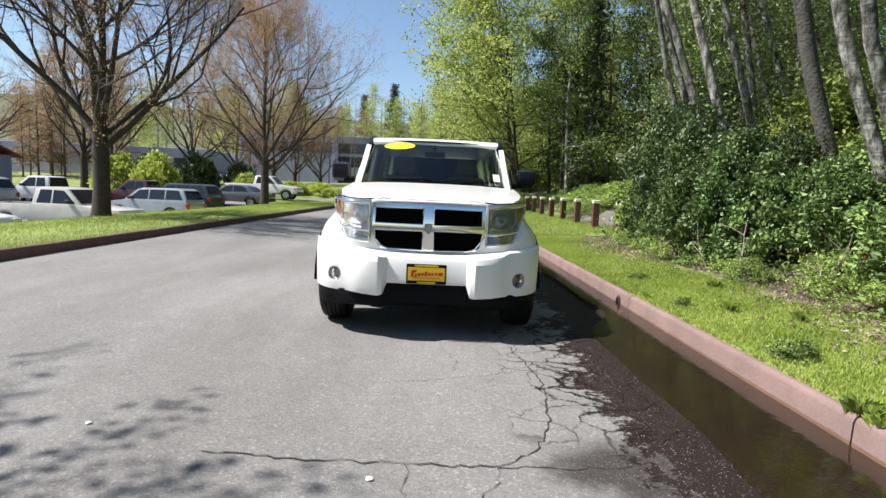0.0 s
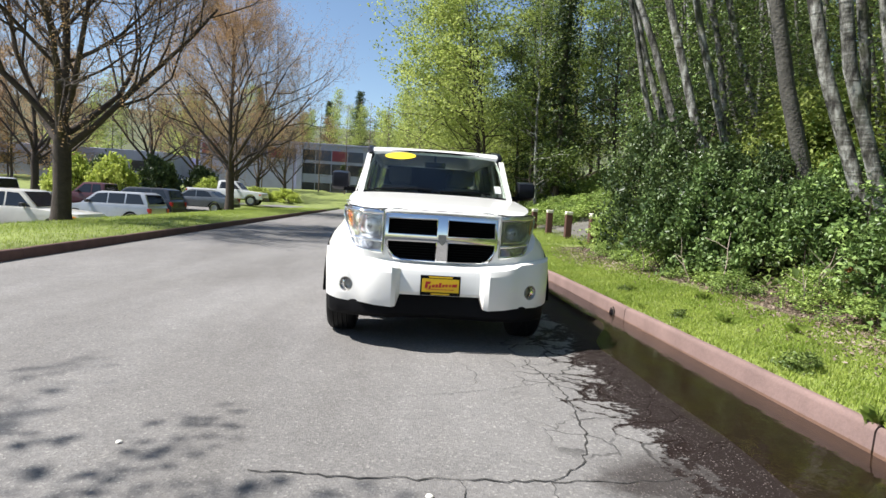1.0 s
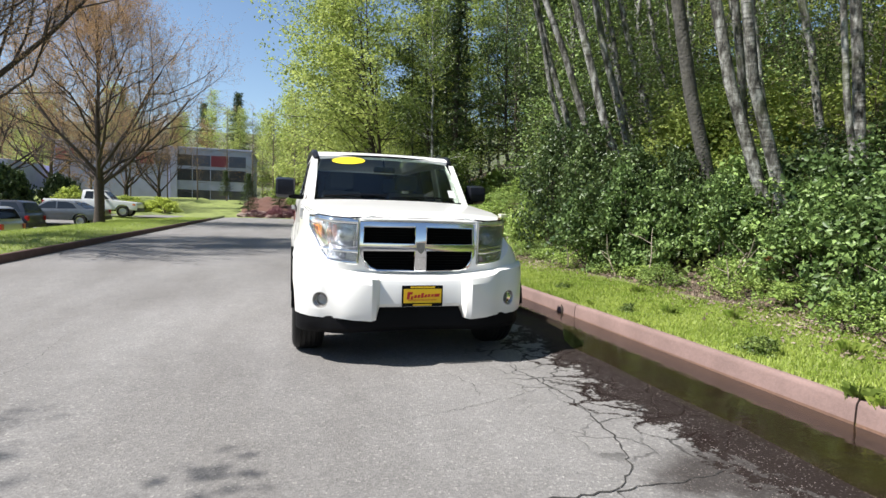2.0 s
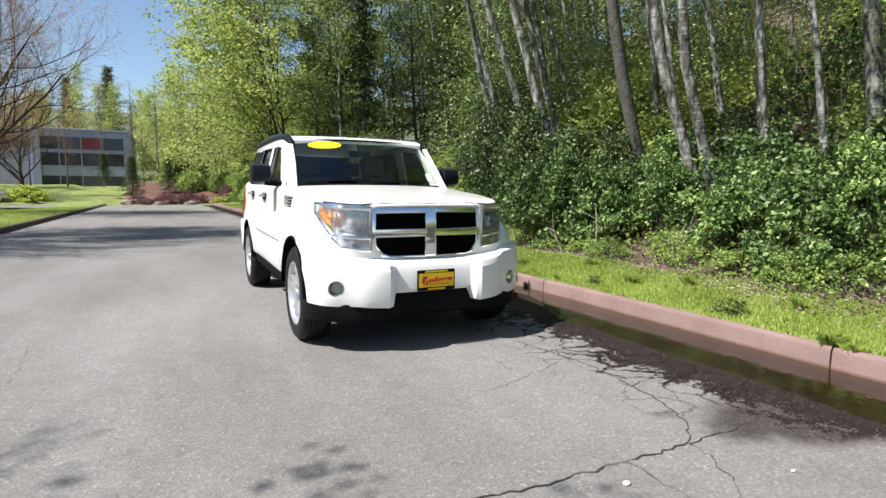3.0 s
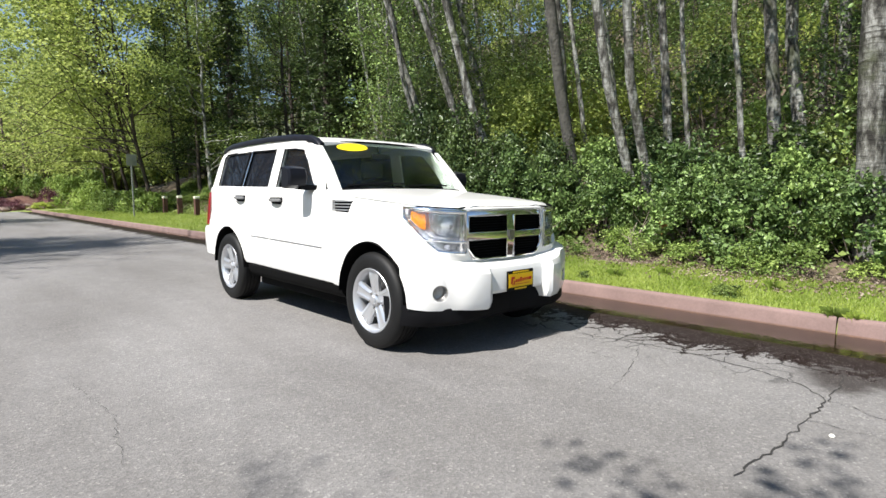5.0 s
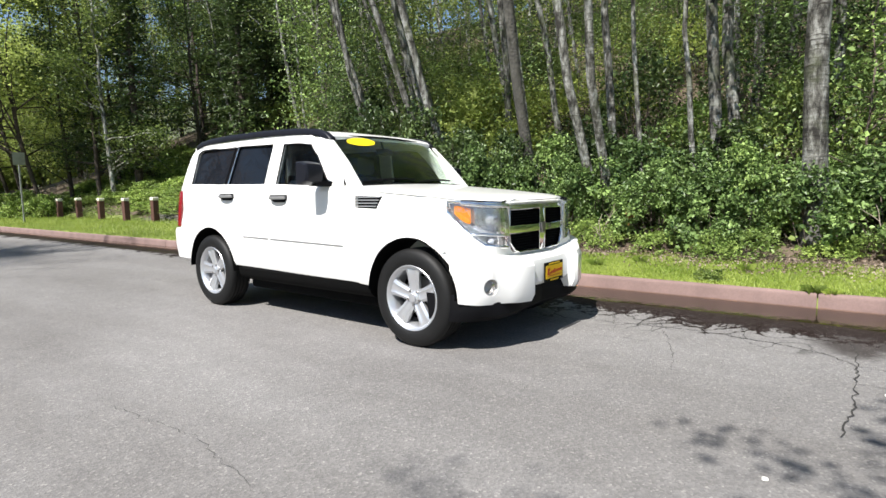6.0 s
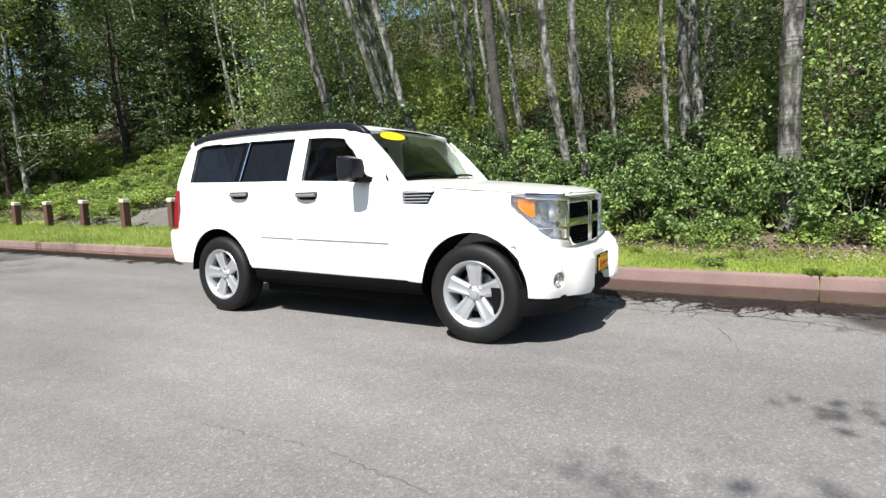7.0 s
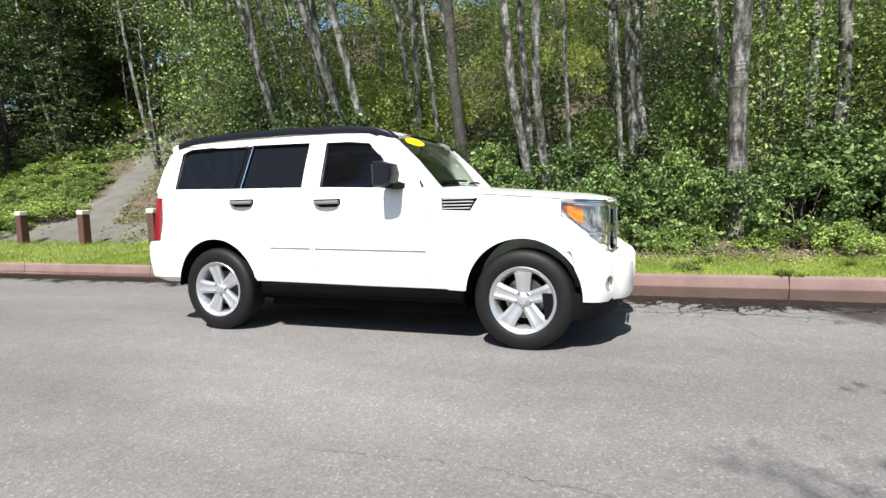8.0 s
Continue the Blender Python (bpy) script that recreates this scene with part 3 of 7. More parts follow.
third = [(6.8 + R.uniform(-0.4, 0.8), y, 1.1, 1.25) for y in np.arange(-16, 9, 2.0) if not 2.5 < y < 8]
upper = [(9.2 + 2.6 * r + R.uniform(-0.8, 0.8), y + R.uniform(-0.8, 0.8), 1.6, 1.7) for r in range(0, 7) for y in np.arange(-22, 34, 4.0 + 0.4 * r) if not (r < 3 and 12.5 + 1.5 * r < y < 33)]
bank = [(6.6 + 1.15 * r + 0.1 * (y - 17), y, 0.95, 0.5) for y in np.arange(16.8, 34, 1.5) for r in range(7) if 6.6 + 1.15 * r < 6.0 + (y - 15.6) * 1.5] + [(8.5 + 1.3 * r + 0.5 * (y - 8), y, 1.0, 0.6) for y in np.arange(8.5, 12.5, 1.4) for r in (0, 1)] + [(4.7, 6.6, 0.8, 0.8), (5.0, 7.5, 0.8, 0.8), (5.5, 8.4, 0.9, 0.9), (5.7, 6.9, 0.9, 1.0), (6.3, 8.0, 1.0, 1.1)]

for k in range(4):
    lv = bush_mesh(40 + k, M["bramble"], 58, 84, 0.084, 1.45, 0.105)
    put("bush", "green bramble bush with glossy leaves on the bank", "bush", lv, bush_places(front[k::4], 0.3, 0.74, 1.16), "brambles along the verge", "bramble_bush")
    # even-numbered thickets take the dark leaves: their shade is put into the colour
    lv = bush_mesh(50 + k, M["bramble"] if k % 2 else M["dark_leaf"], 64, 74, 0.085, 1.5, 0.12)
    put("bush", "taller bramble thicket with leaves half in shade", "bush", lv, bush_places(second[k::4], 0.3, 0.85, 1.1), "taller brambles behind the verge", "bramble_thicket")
for k in range(2):
    lv = bush_mesh(45 + k, M["bank"], 40, 46, 0.085, 0.95, 0.11)
    put("bush", "low bramble sprawling over the fallen leaves", "bush", lv, bush_places(skirt[k::2], 0.2, 0.7, 1.3), "low brambles at the verge's edge", "low_bramble")
for k in range(2):
    lv = bush_mesh(60 + k, M["dark_leaf"], 100, 78, 0.072, 1.9, 0.12)
    put("bush", "tall dark leafy shrub at the edge of the wood", "shrub", lv, bush_places(shrub_tall[k::2], 0.1, 0.9, 1.1), "evergreen shrubs", "evergreen_shrub")
for k in range(4):
    # dark_leaf here colours in the deep shade between the trunks
    lv = bush_mesh(70 + k, M[("bank", "dark_leaf", "spring", "ivy")[k]], 66, 38, 0.066)
    put("bush", "leafy undergrowth bush on the wooded slope", "bush", lv, bush_places((third + upper)[k::4], 0.4), "undergrowth on the slope", "undergrowth_bush")
for k in range(2):
    lv = bush_mesh(80 + k, M["bank"], 60, 50, 0.10)
    put("bush", "low bright green bramble mound on the open bank", "bush", lv, bush_places(bank[k::2], 0.4), "low brambles on the bank", "bank_bramble")
lv = bush_mesh(88, M["spring"], 110, 90, 0.06, 1.6)
put("bush", "rounded yellow-green shrub glowing in the sun on the slope", "shrub", lv, [(6.9, 5.2, 0.3, 1.3, 1.5), (8.3, 5.0, 1.1, 1.5, 1.5), (10.2, 7.6, 2.0, 1.4, 1.4)], "sunlit shrubs", "sunlit_shrub")

# trunks whose places show clearly: x, y, height, radius, lean along x and y for each metre of height
pale = [(4.6, -2.15, 15, 0.135, -0.28, 0.03), (5.6, -0.56, 14, 0.10, -0.22, 0.03), (4.8, 0.98, 15, 0.085, -0.30, 0.10), (4.75, 0.68, 15, 0.08, -0.30, 0.03),
        (7.5, -2.4, 15, 0.085, -0.22, 0.07), (6.5, -3.68, 16, 0.125, -0.25, 0.07), (6.5, -4.15, 15, 0.10, -0.25, 0.05), (5.2, -0.36, 9, 0.04, -0.2, 0.0), (8.6, 4.3, 16, 0.10, -0.28, 0.10),
        (8.0, 4.24, 16, 0.10, -0.25, -0.04), (8.0, 3.68, 14, 0.07, -0.2, 0.04), (9.0, 3.35, 16, 0.09, -0.25, 0.08), (4.75, 4.5, 15, 0.085, -0.36, 0.12), (5.4, 4.4, 15, 0.095, -0.38, 0.0), (5.2, 3.95, 15, 0.075, -0.34, 0.05), (4.9, 3.3, 15, 0.085, -0.38, -0.03), (5.9, 4.9, 15, 0.07, -0.34, 0.14),
        (7.3, 5.5, 15, 0.09, -0.3, 0.12), (8.0, 7.2, 15, 0.08, -0.3, 0.16), (11.0, -1.2, 17, 0.13, -0.12, -0.04), (11.0, -4.06, 17, 0.12, -0.12, 0.04), (11.0, -0.1, 16, 0.09, -0.1, 0.01),
        (13.0, 23.6, 15, 0.09, -0.1, 0.2), (13.0, 23.3, 14, 0.08, -0.1, 0.02), (9.6, -0.7, 16, 0.12, -0.15, -0.02), (6.9, 1.9, 14, 0.07, -0.25, 0.05), (7.6, 0.5, 15, 0.09, -0.2, 0.03), (5.8, 0.33, 12, 0.05, -0.2, 0.03),
        (6.0, -6.6, 15, 0.11, -0.25, 0.03), (8.6, -6.2, 16, 0.11, -0.2, 0.04), (9.4, 7.6, 15, 0.08, -0.25, 0.14), (10.4, 6.0, 15, 0.08, -0.15, 0.10), (5.7, 6.2, 13, 0.075, -0.36, 0.02), (5.55, 2.3, 15, 0.115, -0.31, 0.0)]
# the trunks that stand out most: place at one metre's height, radius, slope along x and y
for k, (x, y, r, sx, sy) in {0: (4.294, -2.134, 0.165, -0.17, 0.026), 1: (6.16, -0.68, 0.115, -0.25, 0.02), 2: (5.012, 1.046, 0.095, -0.38, 0.07), 3: (4.9, 0.692, 0.088, -0.353, 0.025), 4: (7.706, -2.311, 0.10, -0.142, 0.054),
                             5: (5.739, -3.816, 0.125, -0.146, 0.032), 6: (7.354, -3.8, 0.12, -0.142, 0.034), 7: (5.384, -0.495, 0.055, -0.269, 0.004), 12: (4.833, 4.187, 0.085, -0.37, 0.198), 13: (6.114, 5.005, 0.095, -0.335, 0.093),
                             14: (5.048, 3.881, 0.095, -0.357, 0.152), 15: (6.469, 5.70, 0.08, -0.221, 0.072), 16: (5.648, 6.201, 0.09, -0.345, 0.127), 25: (7.10, 1.426, 0.10, -0.114, 0.011), 26: (6.78, -0.846, 0.11, -0.233, 0.023), 33: (5.317, 2.284, 0.125, -0.336, 0.0)}.items():
    rise = 1.3 - height(x, y)
    pale[k] = (x - sx * rise, y - sy * rise, pale[k][2], r, sx / 1.1, sy / 1.1)
named = len(pale)
for k in range(46):
    pale.append((9.5 + R.uniform(0, 17), R.uniform(-18, 32), R.uniform(13, 18), R.uniform(0.06, 0.13), R.uniform(-0.2, 0.0), R.uniform(-0.04, 0.12)))
for k, (x, y, tall, r, lx, ly) in enumerate(pale):
    near = k < named
    tr, cr = forest_tree(200 + k, tall, r, (lx, ly), "bark_grey" if k == 33 else "birch", ("bank", "spring", "ivy", "bramble")[k % 4] if near else ("spring", "bank", "spring", "ivy")[k % 4], 0.08 if near else 0.10, 0.42 if near and 0 < y < 7 else 0.36 if near else 0.38, 22, 72 if near else 44, 2.4, None, 0.25 if near else 0.4)
    t = thing("alder_tree", "slim alder tree with pale mottled bark and fresh leaves" if near else "slender pale alder further up the wooded slope", "tree", [tr, cr], "alders on the slope")
    t.location = (x, y, height(x, y))


def sapling(seed, mat_):
    tr, cr = forest_tree(seed, 4.6, 0.022, (0.03, 0.05), "twig", mat_, 0.06, 0.12, 20, 88, 1.3)
    return tr, cr


spots = [(5.6 + R.uniform(0, 1) ** 1.3 * 13, R.uniform(-13, 11), R.uniform(0, 6.28), R.uniform(0.7, 1.3), R.uniform(0.6, 1.35)) for _ in range(54)]
for k in range(6):
    put("tree", "young sapling with sparse fresh leaves under the alders", "sapling", list(sapling(260 + k, ("bramble", "dark_leaf", "ivy", "bramble", "dark_leaf", "ivy")[k])), spots[k::6], "saplings in the undergrowth", "sapling")
# dense dark trees further along, and behind the bank
DARK, SPRING = "dense dark green leaf", "bright yellow-green spring leaf"
for k, (x, y, tall, mat_, reach) in enumerate([(7.6, 10.5, 8, "bramble", 2.2), (11.0, 12.0, 12, "ivy", 2.6), (7.4, 27.0, 13, "dark_leaf", 3.2), (7.2, 25.0, 12, "ivy", 2.6), (9.5, 30.0, 13, "dark_leaf", 2.8), (7.4, 30.8, 12, "dark_leaf", 2.4),
                                               (11.5, 40.0, 15, "spring", 4.0), (15.0, 31.0, 15, "ivy", 3.6), (13.5, 46.0, 14, "spring", 3.8), (16.0, 26.5, 14, "dark_leaf", 3.0), (17.5, 22.5, 15, "dark_leaf", 3.2), (15.5, 18.5, 14, "dark_leaf", 2.8),
                                               (14.5, 14.0, 14, "dark_leaf", 2.8), (16, 8, 15, "spring", 3.0), (18, 0, 15, "spring", 3.2), (17, -8, 15, "bank", 3.2), (20, 16, 15, "spring", 3.4), (19, 29, 15, "dark_leaf", 3.4),
                                               (22, 4, 16, "spring", 3.5), (22, -5, 16, "spring", 3.5), (21, -14, 16, "bank", 3.5), (14, -15, 15, "bank", 3.2), (24, 10, 16, "spring", 3.5),
                                               (20, 34, 16, "dark_leaf", 3.6), (24, 40, 16, "dark_leaf", 3.8), (17, 40, 16, "ivy", 3.8), (22, 47, 16, "ivy", 4.0), (13.2, 27.5, 14, "dark_leaf", 3.0), (22.5, 29, 16, "dark_leaf", 3.6), (26, 35, 16, "dark_leaf", 3.8), (30, 41, 16, "dark_leaf", 3.8), (28, 30, 16, "ivy", 3.6), (20, 27, 15, "dark_leaf", 3.4), (36, 46, 18, "dark_leaf", 4.2), (31, 35, 17, "dark_leaf", 4.0), (40, 54, 18, "dark_leaf", 4.2), (28, 40, 17, "dark_leaf", 4.0), (11.5, 25.0, 12, "dark_leaf", 2.6), (17, 30, 15, "dark_leaf", 3.2), (33, 47, 16, "ivy", 3.8), (25, 24, 16, "dark_leaf", 3.4), (14.5, 35.5, 15, "ivy", 3.6)]):
    tr, cr = forest_tree(300 + k, tall, 0.13, (-0.05, 0.02), "bark" if mat_ == "dark_leaf" else "birch", mat_, 0.085 if y < 13 and x < 12 else 0.12, 0.10, 30, 160, reach, None, 0.4)
    t = thing("woodland_tree", "leafy woodland tree in " + (SPRING if mat_ == "spring" else DARK), "tree", [tr, cr], "trees at the wood's edge")
    t.location = (x, y, height(x, y))
for k, (x, y, mat_) in enumerate([(13.0, 37.0, "spring"), (16.5, 43.0, "bank"), (12.5, 44.0, "spring"), (20.5, 44.0, "spring"), (19.0, 37.5, "bank"), (24.5, 46.0, "dark_leaf"), (23.0, 30.0, "spring")]):
    tr, cr = forest_tree(380 + k, 20, 0.16, (-0.02, 0.02), "bark", mat_, 0.17, 0.10, 40, 130, 4.2)
    t = thing("woodland_tree", "tall leafy woodland tree in " + (SPRING if mat_ == "spring" else DARK), "tree", [tr, cr], "trees at the wood's edge")
    t.location = (x, y, height(x, y))
# spring-green trees whose boughs hang out over the road
for k, (x, y, tall, reach, lx) in enumerate([(5.6, 29.0, 16, 7.2, -0.20), (5.8, 31.8, 17, 8.0, -0.22), (6.2, 36.0, 17, 7.0, -0.18), (6.6, 41.0, 15, 5.6, -0.14), (10.2, 34.0, 17, 5.0, -0.1), (7.0, 46.5, 14, 4.6, -0.08)]):
    tr, cr = forest_tree(340 + k, tall, 0.12, (lx, -0.02), "bark", "spring", 0.165, 0.16, 46, 150, reach, math.pi, 1.0, 0.36)
    t = thing("overhanging_tree", "slim tree in yellow-green spring leaf leaning over the road", "tree", [tr, cr], "spring trees over the road")
    t.location = (x, y, height(x, y))


def build_ground_cover():
    """Low creeping leaves over the bank, grass blades on the verges."""
    rng = np.random.default_rng(5)
    n = 110000
    x = 3.6 + rng.uniform(0, 1, n) ** 1.6 * 22
    y = rng.uniform(-14, 34, n)
    tx = 6.0 + (y - 14.0) * 1.55
    keep = ~((np.abs(x - tx) < 1.3) & (y > 12) & (y < 27)) & ~((x < 5.6 + 0.4 * np.sin(y)) & (y > 8)) & ~((x < 7.0) & (y > 11.5) & (y < 18.5) & (rng.uniform(0, 1, n) > 0.12))
    keep &= (x > 4.0 + 0.25 * np.sin(y * 2.1)) | (rng.uniform(0, 1, n) < 0.12)
    x, y = x[keep], y[keep]
    z = np.array([height(a, b) for a, b in zip(x, y)]) + np.abs(rng.normal(size=len(x))) * 0.16
    v, f = leaf_arrays(rng, np.stack([x, y, z], 1), 0.075, up=0.8, slim=0.7, spread=0.25)
    ob = mesh_arrays("ground_cover", v, f, M["ivy"])
    tagged(ob, "low green creepers and brambles covering the bank", "ground cover", kind="stuff")


def blades(name, n, xr, yr, tall, seed, label, mat, bias=1.0):
    rng = np.random.default_rng(seed)
    x = xr[0] + (xr[1] - xr[0]) * rng.uniform(0, 1, n) ** bias
    y = yr[0] + (yr[1] - yr[0]) * rng.uniform(0, 1, n)
    keep = np.array([noise.noise((a * 1.8, b * 1.8, 3)) > -0.75 + (1.1 * step01(a, 3.0, 3.9) if 0 < a < 4.5 and b < 7 else 0) for a, b in zip(x, y)])
    x, y = x[keep], y[keep]
    z = np.array([height(a, b) for a, b in zip(x, y)])
    h = tall * rng.uniform(0.5, 1.4, len(x))
    a = rng.uniform(0, 2 * np.pi, len(x))
    w = 0.005 + 0.003 * rng.uniform(0, 1, len(x))
    lean = rng.normal(size=(len(x), 2)) * 0.45
    b0 = np.stack([x - np.cos(a) * w, y - np.sin(a) * w, z - 0.01], 1)
    b1 = np.stack([x + np.cos(a) * w, y + np.sin(a) * w, z - 0.01], 1)
    tip = np.stack([x + lean[:, 0] * h, y + lean[:, 1] * h, z + h], 1)
    v = np.stack([b0, b1, tip], 1).reshape(-1, 3)
    f = np.arange(len(v)).reshape(-1, 3)
    tagged(mesh_arrays(name, v, f, mat), label, "grass", kind="stuff")


# the wood closes behind, up the hill
tr, cr = forest_tree(350, 16, 0.14, (0.0, 0.02), "birch", "spring", 0.20, 0.08, 32, 80, 3.4)
deep = thing("hillside_tree", "dense leafy tree higher up the wooded hillside", "tree", [tr, cr], "trees higher up the hillside")
k = 0
for x in (27, 32, 38):
    for y in np.arange(-26 - x * 0.3, 50, 5.2):
        m = Matrix.Translation((x + R.uniform(-1.5, 1.5), y + R.uniform(-1.5, 1.5), height(x, y) - 0.3)) @ Matrix.Rotation(R.uniform(0, 6.28), 4, "Z")
        ob = deep if k == 0 else copy_thing(deep, m)
        ob.matrix_basis = m
        s_ = R.uniform(0.85, 1.2)
        ob.scale = (s_, s_, s_)
        k += 1
for x, y in [(-44 - 5 * (i % 3), -46 + 6.2 * i) for i in range(10)]:
    copy_thing(deep, Matrix.Translation((x, y, height(x, y) - 0.3)) @ Matrix.Rotation(y, 4, "Z"))


def build_fallen_leaves():
    rng = np.random.default_rng(8)
    n = 14000
    y = rng.uniform(-12, 8, n)
    x = 3.7 + 0.3 * np.sin(y * 0.9) + rng.normal(size=n) * 0.33
    keep = x > 2.75
    x, y = x[keep], y[keep]
    z = np.array([height(a, b) for a, b in zip(x, y)]) + 0.015 + 0.02 * rng.uniform(size=len(x))
    v, f = leaf_arrays(rng, np.stack([x, y, z], 1), 0.032, up=1.5, slim=0.7, fold=0.15)
    m = leaf_material("dry_leaves", (0.12, 0.075, 0.05), (0.24, 0.175, 0.125), (0.42, 0.35, 0.28), 0.15, 0.8)
    tagged(mesh_arrays("fallen_leaves", v, f, m), "dry brown fallen leaves and twigs under the bushes", "fallen leaves", kind="stuff")


build_fallen_leaves()
build_ground_cover()
blades("grass", 120000, (KERB_R + KERB_W - 0.01, 3.75), (-5.5, 9.0), 0.028, 21, "short bright green grass between kerb and bushes", M["blade"])
blades("grass", 45000, (KERB_R + KERB_W - 0.01, 5.6), (9.0, 40.0), 0.08, 22, "green grass verge beside the kerb", M["blade"])
blades("grass", 60000, (-11.3, KERB_L - KERB_W), (1.0, 37.0), 0.05, 23, "sunlit lawn strip between road and parking lot", M["blade"])


# ---- the parked car: nose towards -y, front axle at y = 0 ----
def paint_material(name, col):
    m, nt, b = node_tools(name)
    dust = noise_node(nt, 2.2, 5.0)
    nt.links.new(ramp(nt, dust, [(0.3, [c * 0.96 for c in col]), (0.7, col)]), b.inputs["Base Color"])
    b.inputs["Roughness"].default_value = 0.32
    b.inputs["Coat Weight"].default_value = 0.6
    b.inputs["Coat Roughness"].default_value = 0.06
    bump(nt, b, noise_node(nt, 900.0, 1.0), 0.02, 0.0005)
    return m


C = dict(
    white=paint_material("white_paint", (0.80, 0.79, 0.76)),
    chrome=surface("chrome", (0.78, 0.79, 0.80), 0.08, 1.0, var=0.04, relief=0),
    silver=surface("silver_alloy", (0.60, 0.61, 0.63), 0.32, 0.75, var=0.06, relief=0.03, depth=0.001),
    black=surface("black_plastic", (0.004, 0.004, 0.005), 0.65, var=0.25, fine=200, relief=0.2, depth=0.001),
    gloss=surface("dark_blue_black_gloss", (0.012, 0.013, 0.018), 0.3, var=0.1, relief=0),
    rubber=surface("tyre_rubber", (0.006, 0.006, 0.006), 0.6, var=0.4, fine=120, relief=0.3, depth=0.002),
    seat=surface("grey_seat_cloth", (0.06, 0.06, 0.065), 0.9, var=0.2, fine=200, relief=0.3, depth=0.002),
    bowl=surface("silvered_bowl", (0.58, 0.62, 0.68), 0.18, 0.6, var=0.05, relief=0),
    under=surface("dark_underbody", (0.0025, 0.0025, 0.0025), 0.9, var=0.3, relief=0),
    trim=surface("grey_trim", (0.17, 0.17, 0.17), 0.5, var=0.1, relief=0),
    amber=surface("amber_lens", (0.88, 0.30, 0.01), 0.12, var=0.1, fine=160, relief=0.3, depth=0.001, coat=0.5),
    red=surface("red_lens", (0.20, 0.008, 0.012), 0.15, var=0.15, fine=120, relief=0.25, depth=0.001, coat=0.5),
    brake=surface("worn_steel", (0.30, 0.29, 0.28), 0.4, 0.9, var=0.3, relief=0),
    yellow=surface("yellow_film", (0.85, 0.62, 0.01), 0.5, var=0.04, relief=0),
    plate=surface("yellow_plate", (0.80, 0.50, 0.01), 0.4, var=0.05, relief=0),
    redink=surface("red_ink", (0.45, 0.02, 0.015), 0.45, var=0.05, relief=0),
    paper=surface("white_paper", (0.75, 0.77, 0.75), 0.7, var=0.05, relief=0),
    clear=glass_material("clear_glass", (0.50, 0.60, 0.55)),
    door=glass_material("door_glass", (0.10, 0.12, 0.115)),
    lens=glass_material("lamp_lens", (0.97, 0.98, 1.0)),
    tint=glass_material("privacy_glass", (0.008, 0.010, 0.014)),
)
C["tint"].node_tree.nodes["Principled BSDF"].inputs["IOR"].default_value = 1.4
C["tint"].node_tree.nodes["Principled BSDF"].inputs["Transmission Weight"].default_value = 0.0
C["tint"].node_tree.nodes["Principled BSDF"].inputs["Specular IOR Level"].default_value = 0.22
C["rubber"].node_tree.nodes["Principled BSDF"].inputs["Specular IOR Level"].default_value = 0.3


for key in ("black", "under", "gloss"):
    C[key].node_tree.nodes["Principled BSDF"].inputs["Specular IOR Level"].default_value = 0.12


def mirrored(bm):
    """Adds the other half, x to -x."""
    geo = bmesh.ops.duplicate(bm, geom=list(bm.verts) + list(bm.edges) + list(bm.faces))["geom"]
    vs = [g for g in geo if isinstance(g, bmesh.types.BMVert)]
    for v in vs:
        v.co.x = -v.co.x
    bmesh.ops.reverse_faces(bm, faces=[g for g in geo if isinstance(g, bmesh.types.BMFace)])
    bmesh.ops.remove_doubles(bm, verts=bm.verts, dist=0.0008)
    return bm


def cut(bm, cutters):
    """The mesh less the cutter meshes, as a new bmesh."""
    me = bpy.data.meshes.new("work")
    bm.to_mesh(me)
    ob = new("work", me)
    temps = []
    for c in cutters:
        cm = bpy.data.meshes.new("cutter")
        bmesh.ops.recalc_face_normals(c, faces=c.faces)
        c.to_mesh(cm)
        c.free()
        co = new("cutter", cm)
        temps.append((co, cm))
        md = ob.modifiers.new("cut", "BOOLEAN")
        md.operation, md.object, md.solver = "DIFFERENCE", co, "EXACT"
    dg = bpy.context.evaluated_depsgraph_get()
    dg.update()
    out = bmesh.new()
    ev = ob.evaluated_get(dg)
    em = ev.to_mesh()
    out.from_mesh(em)
    ev.to_mesh_clear()
    bpy.data.objects.remove(ob)
    bpy.data.meshes.remove(me)
    for co, cm in temps:
        bpy.data.objects.remove(co)
        bpy.data.meshes.remove(cm)
    bm.free()
    return out


def prism(bm, outline, depth, place):
    """A flat outline of (u, v), extruded from 0 to depth; place(u, v, d) gives the point."""
    a = [bm.verts.new(place(u, v, 0.0)) for u, v in outline]
    b = [bm.verts.new(place(u, v, depth)) for u, v in outline]
    n = len(outline)
    bm.faces.new(a)
    bm.faces.new(b[::-1])
    for i in range(n):
        j = (i + 1) % n
        bm.faces.new((a[j], a[i], b[i], b[j]))
    return bm


def cyl(bm, centre, axis, r, length, sides=32):
    axis = Vector(axis).normalized()
    c = Vector(centre)
    tube(bm, [c - axis * length / 2, c + axis * length / 2], [r, r], sides)
    return bm


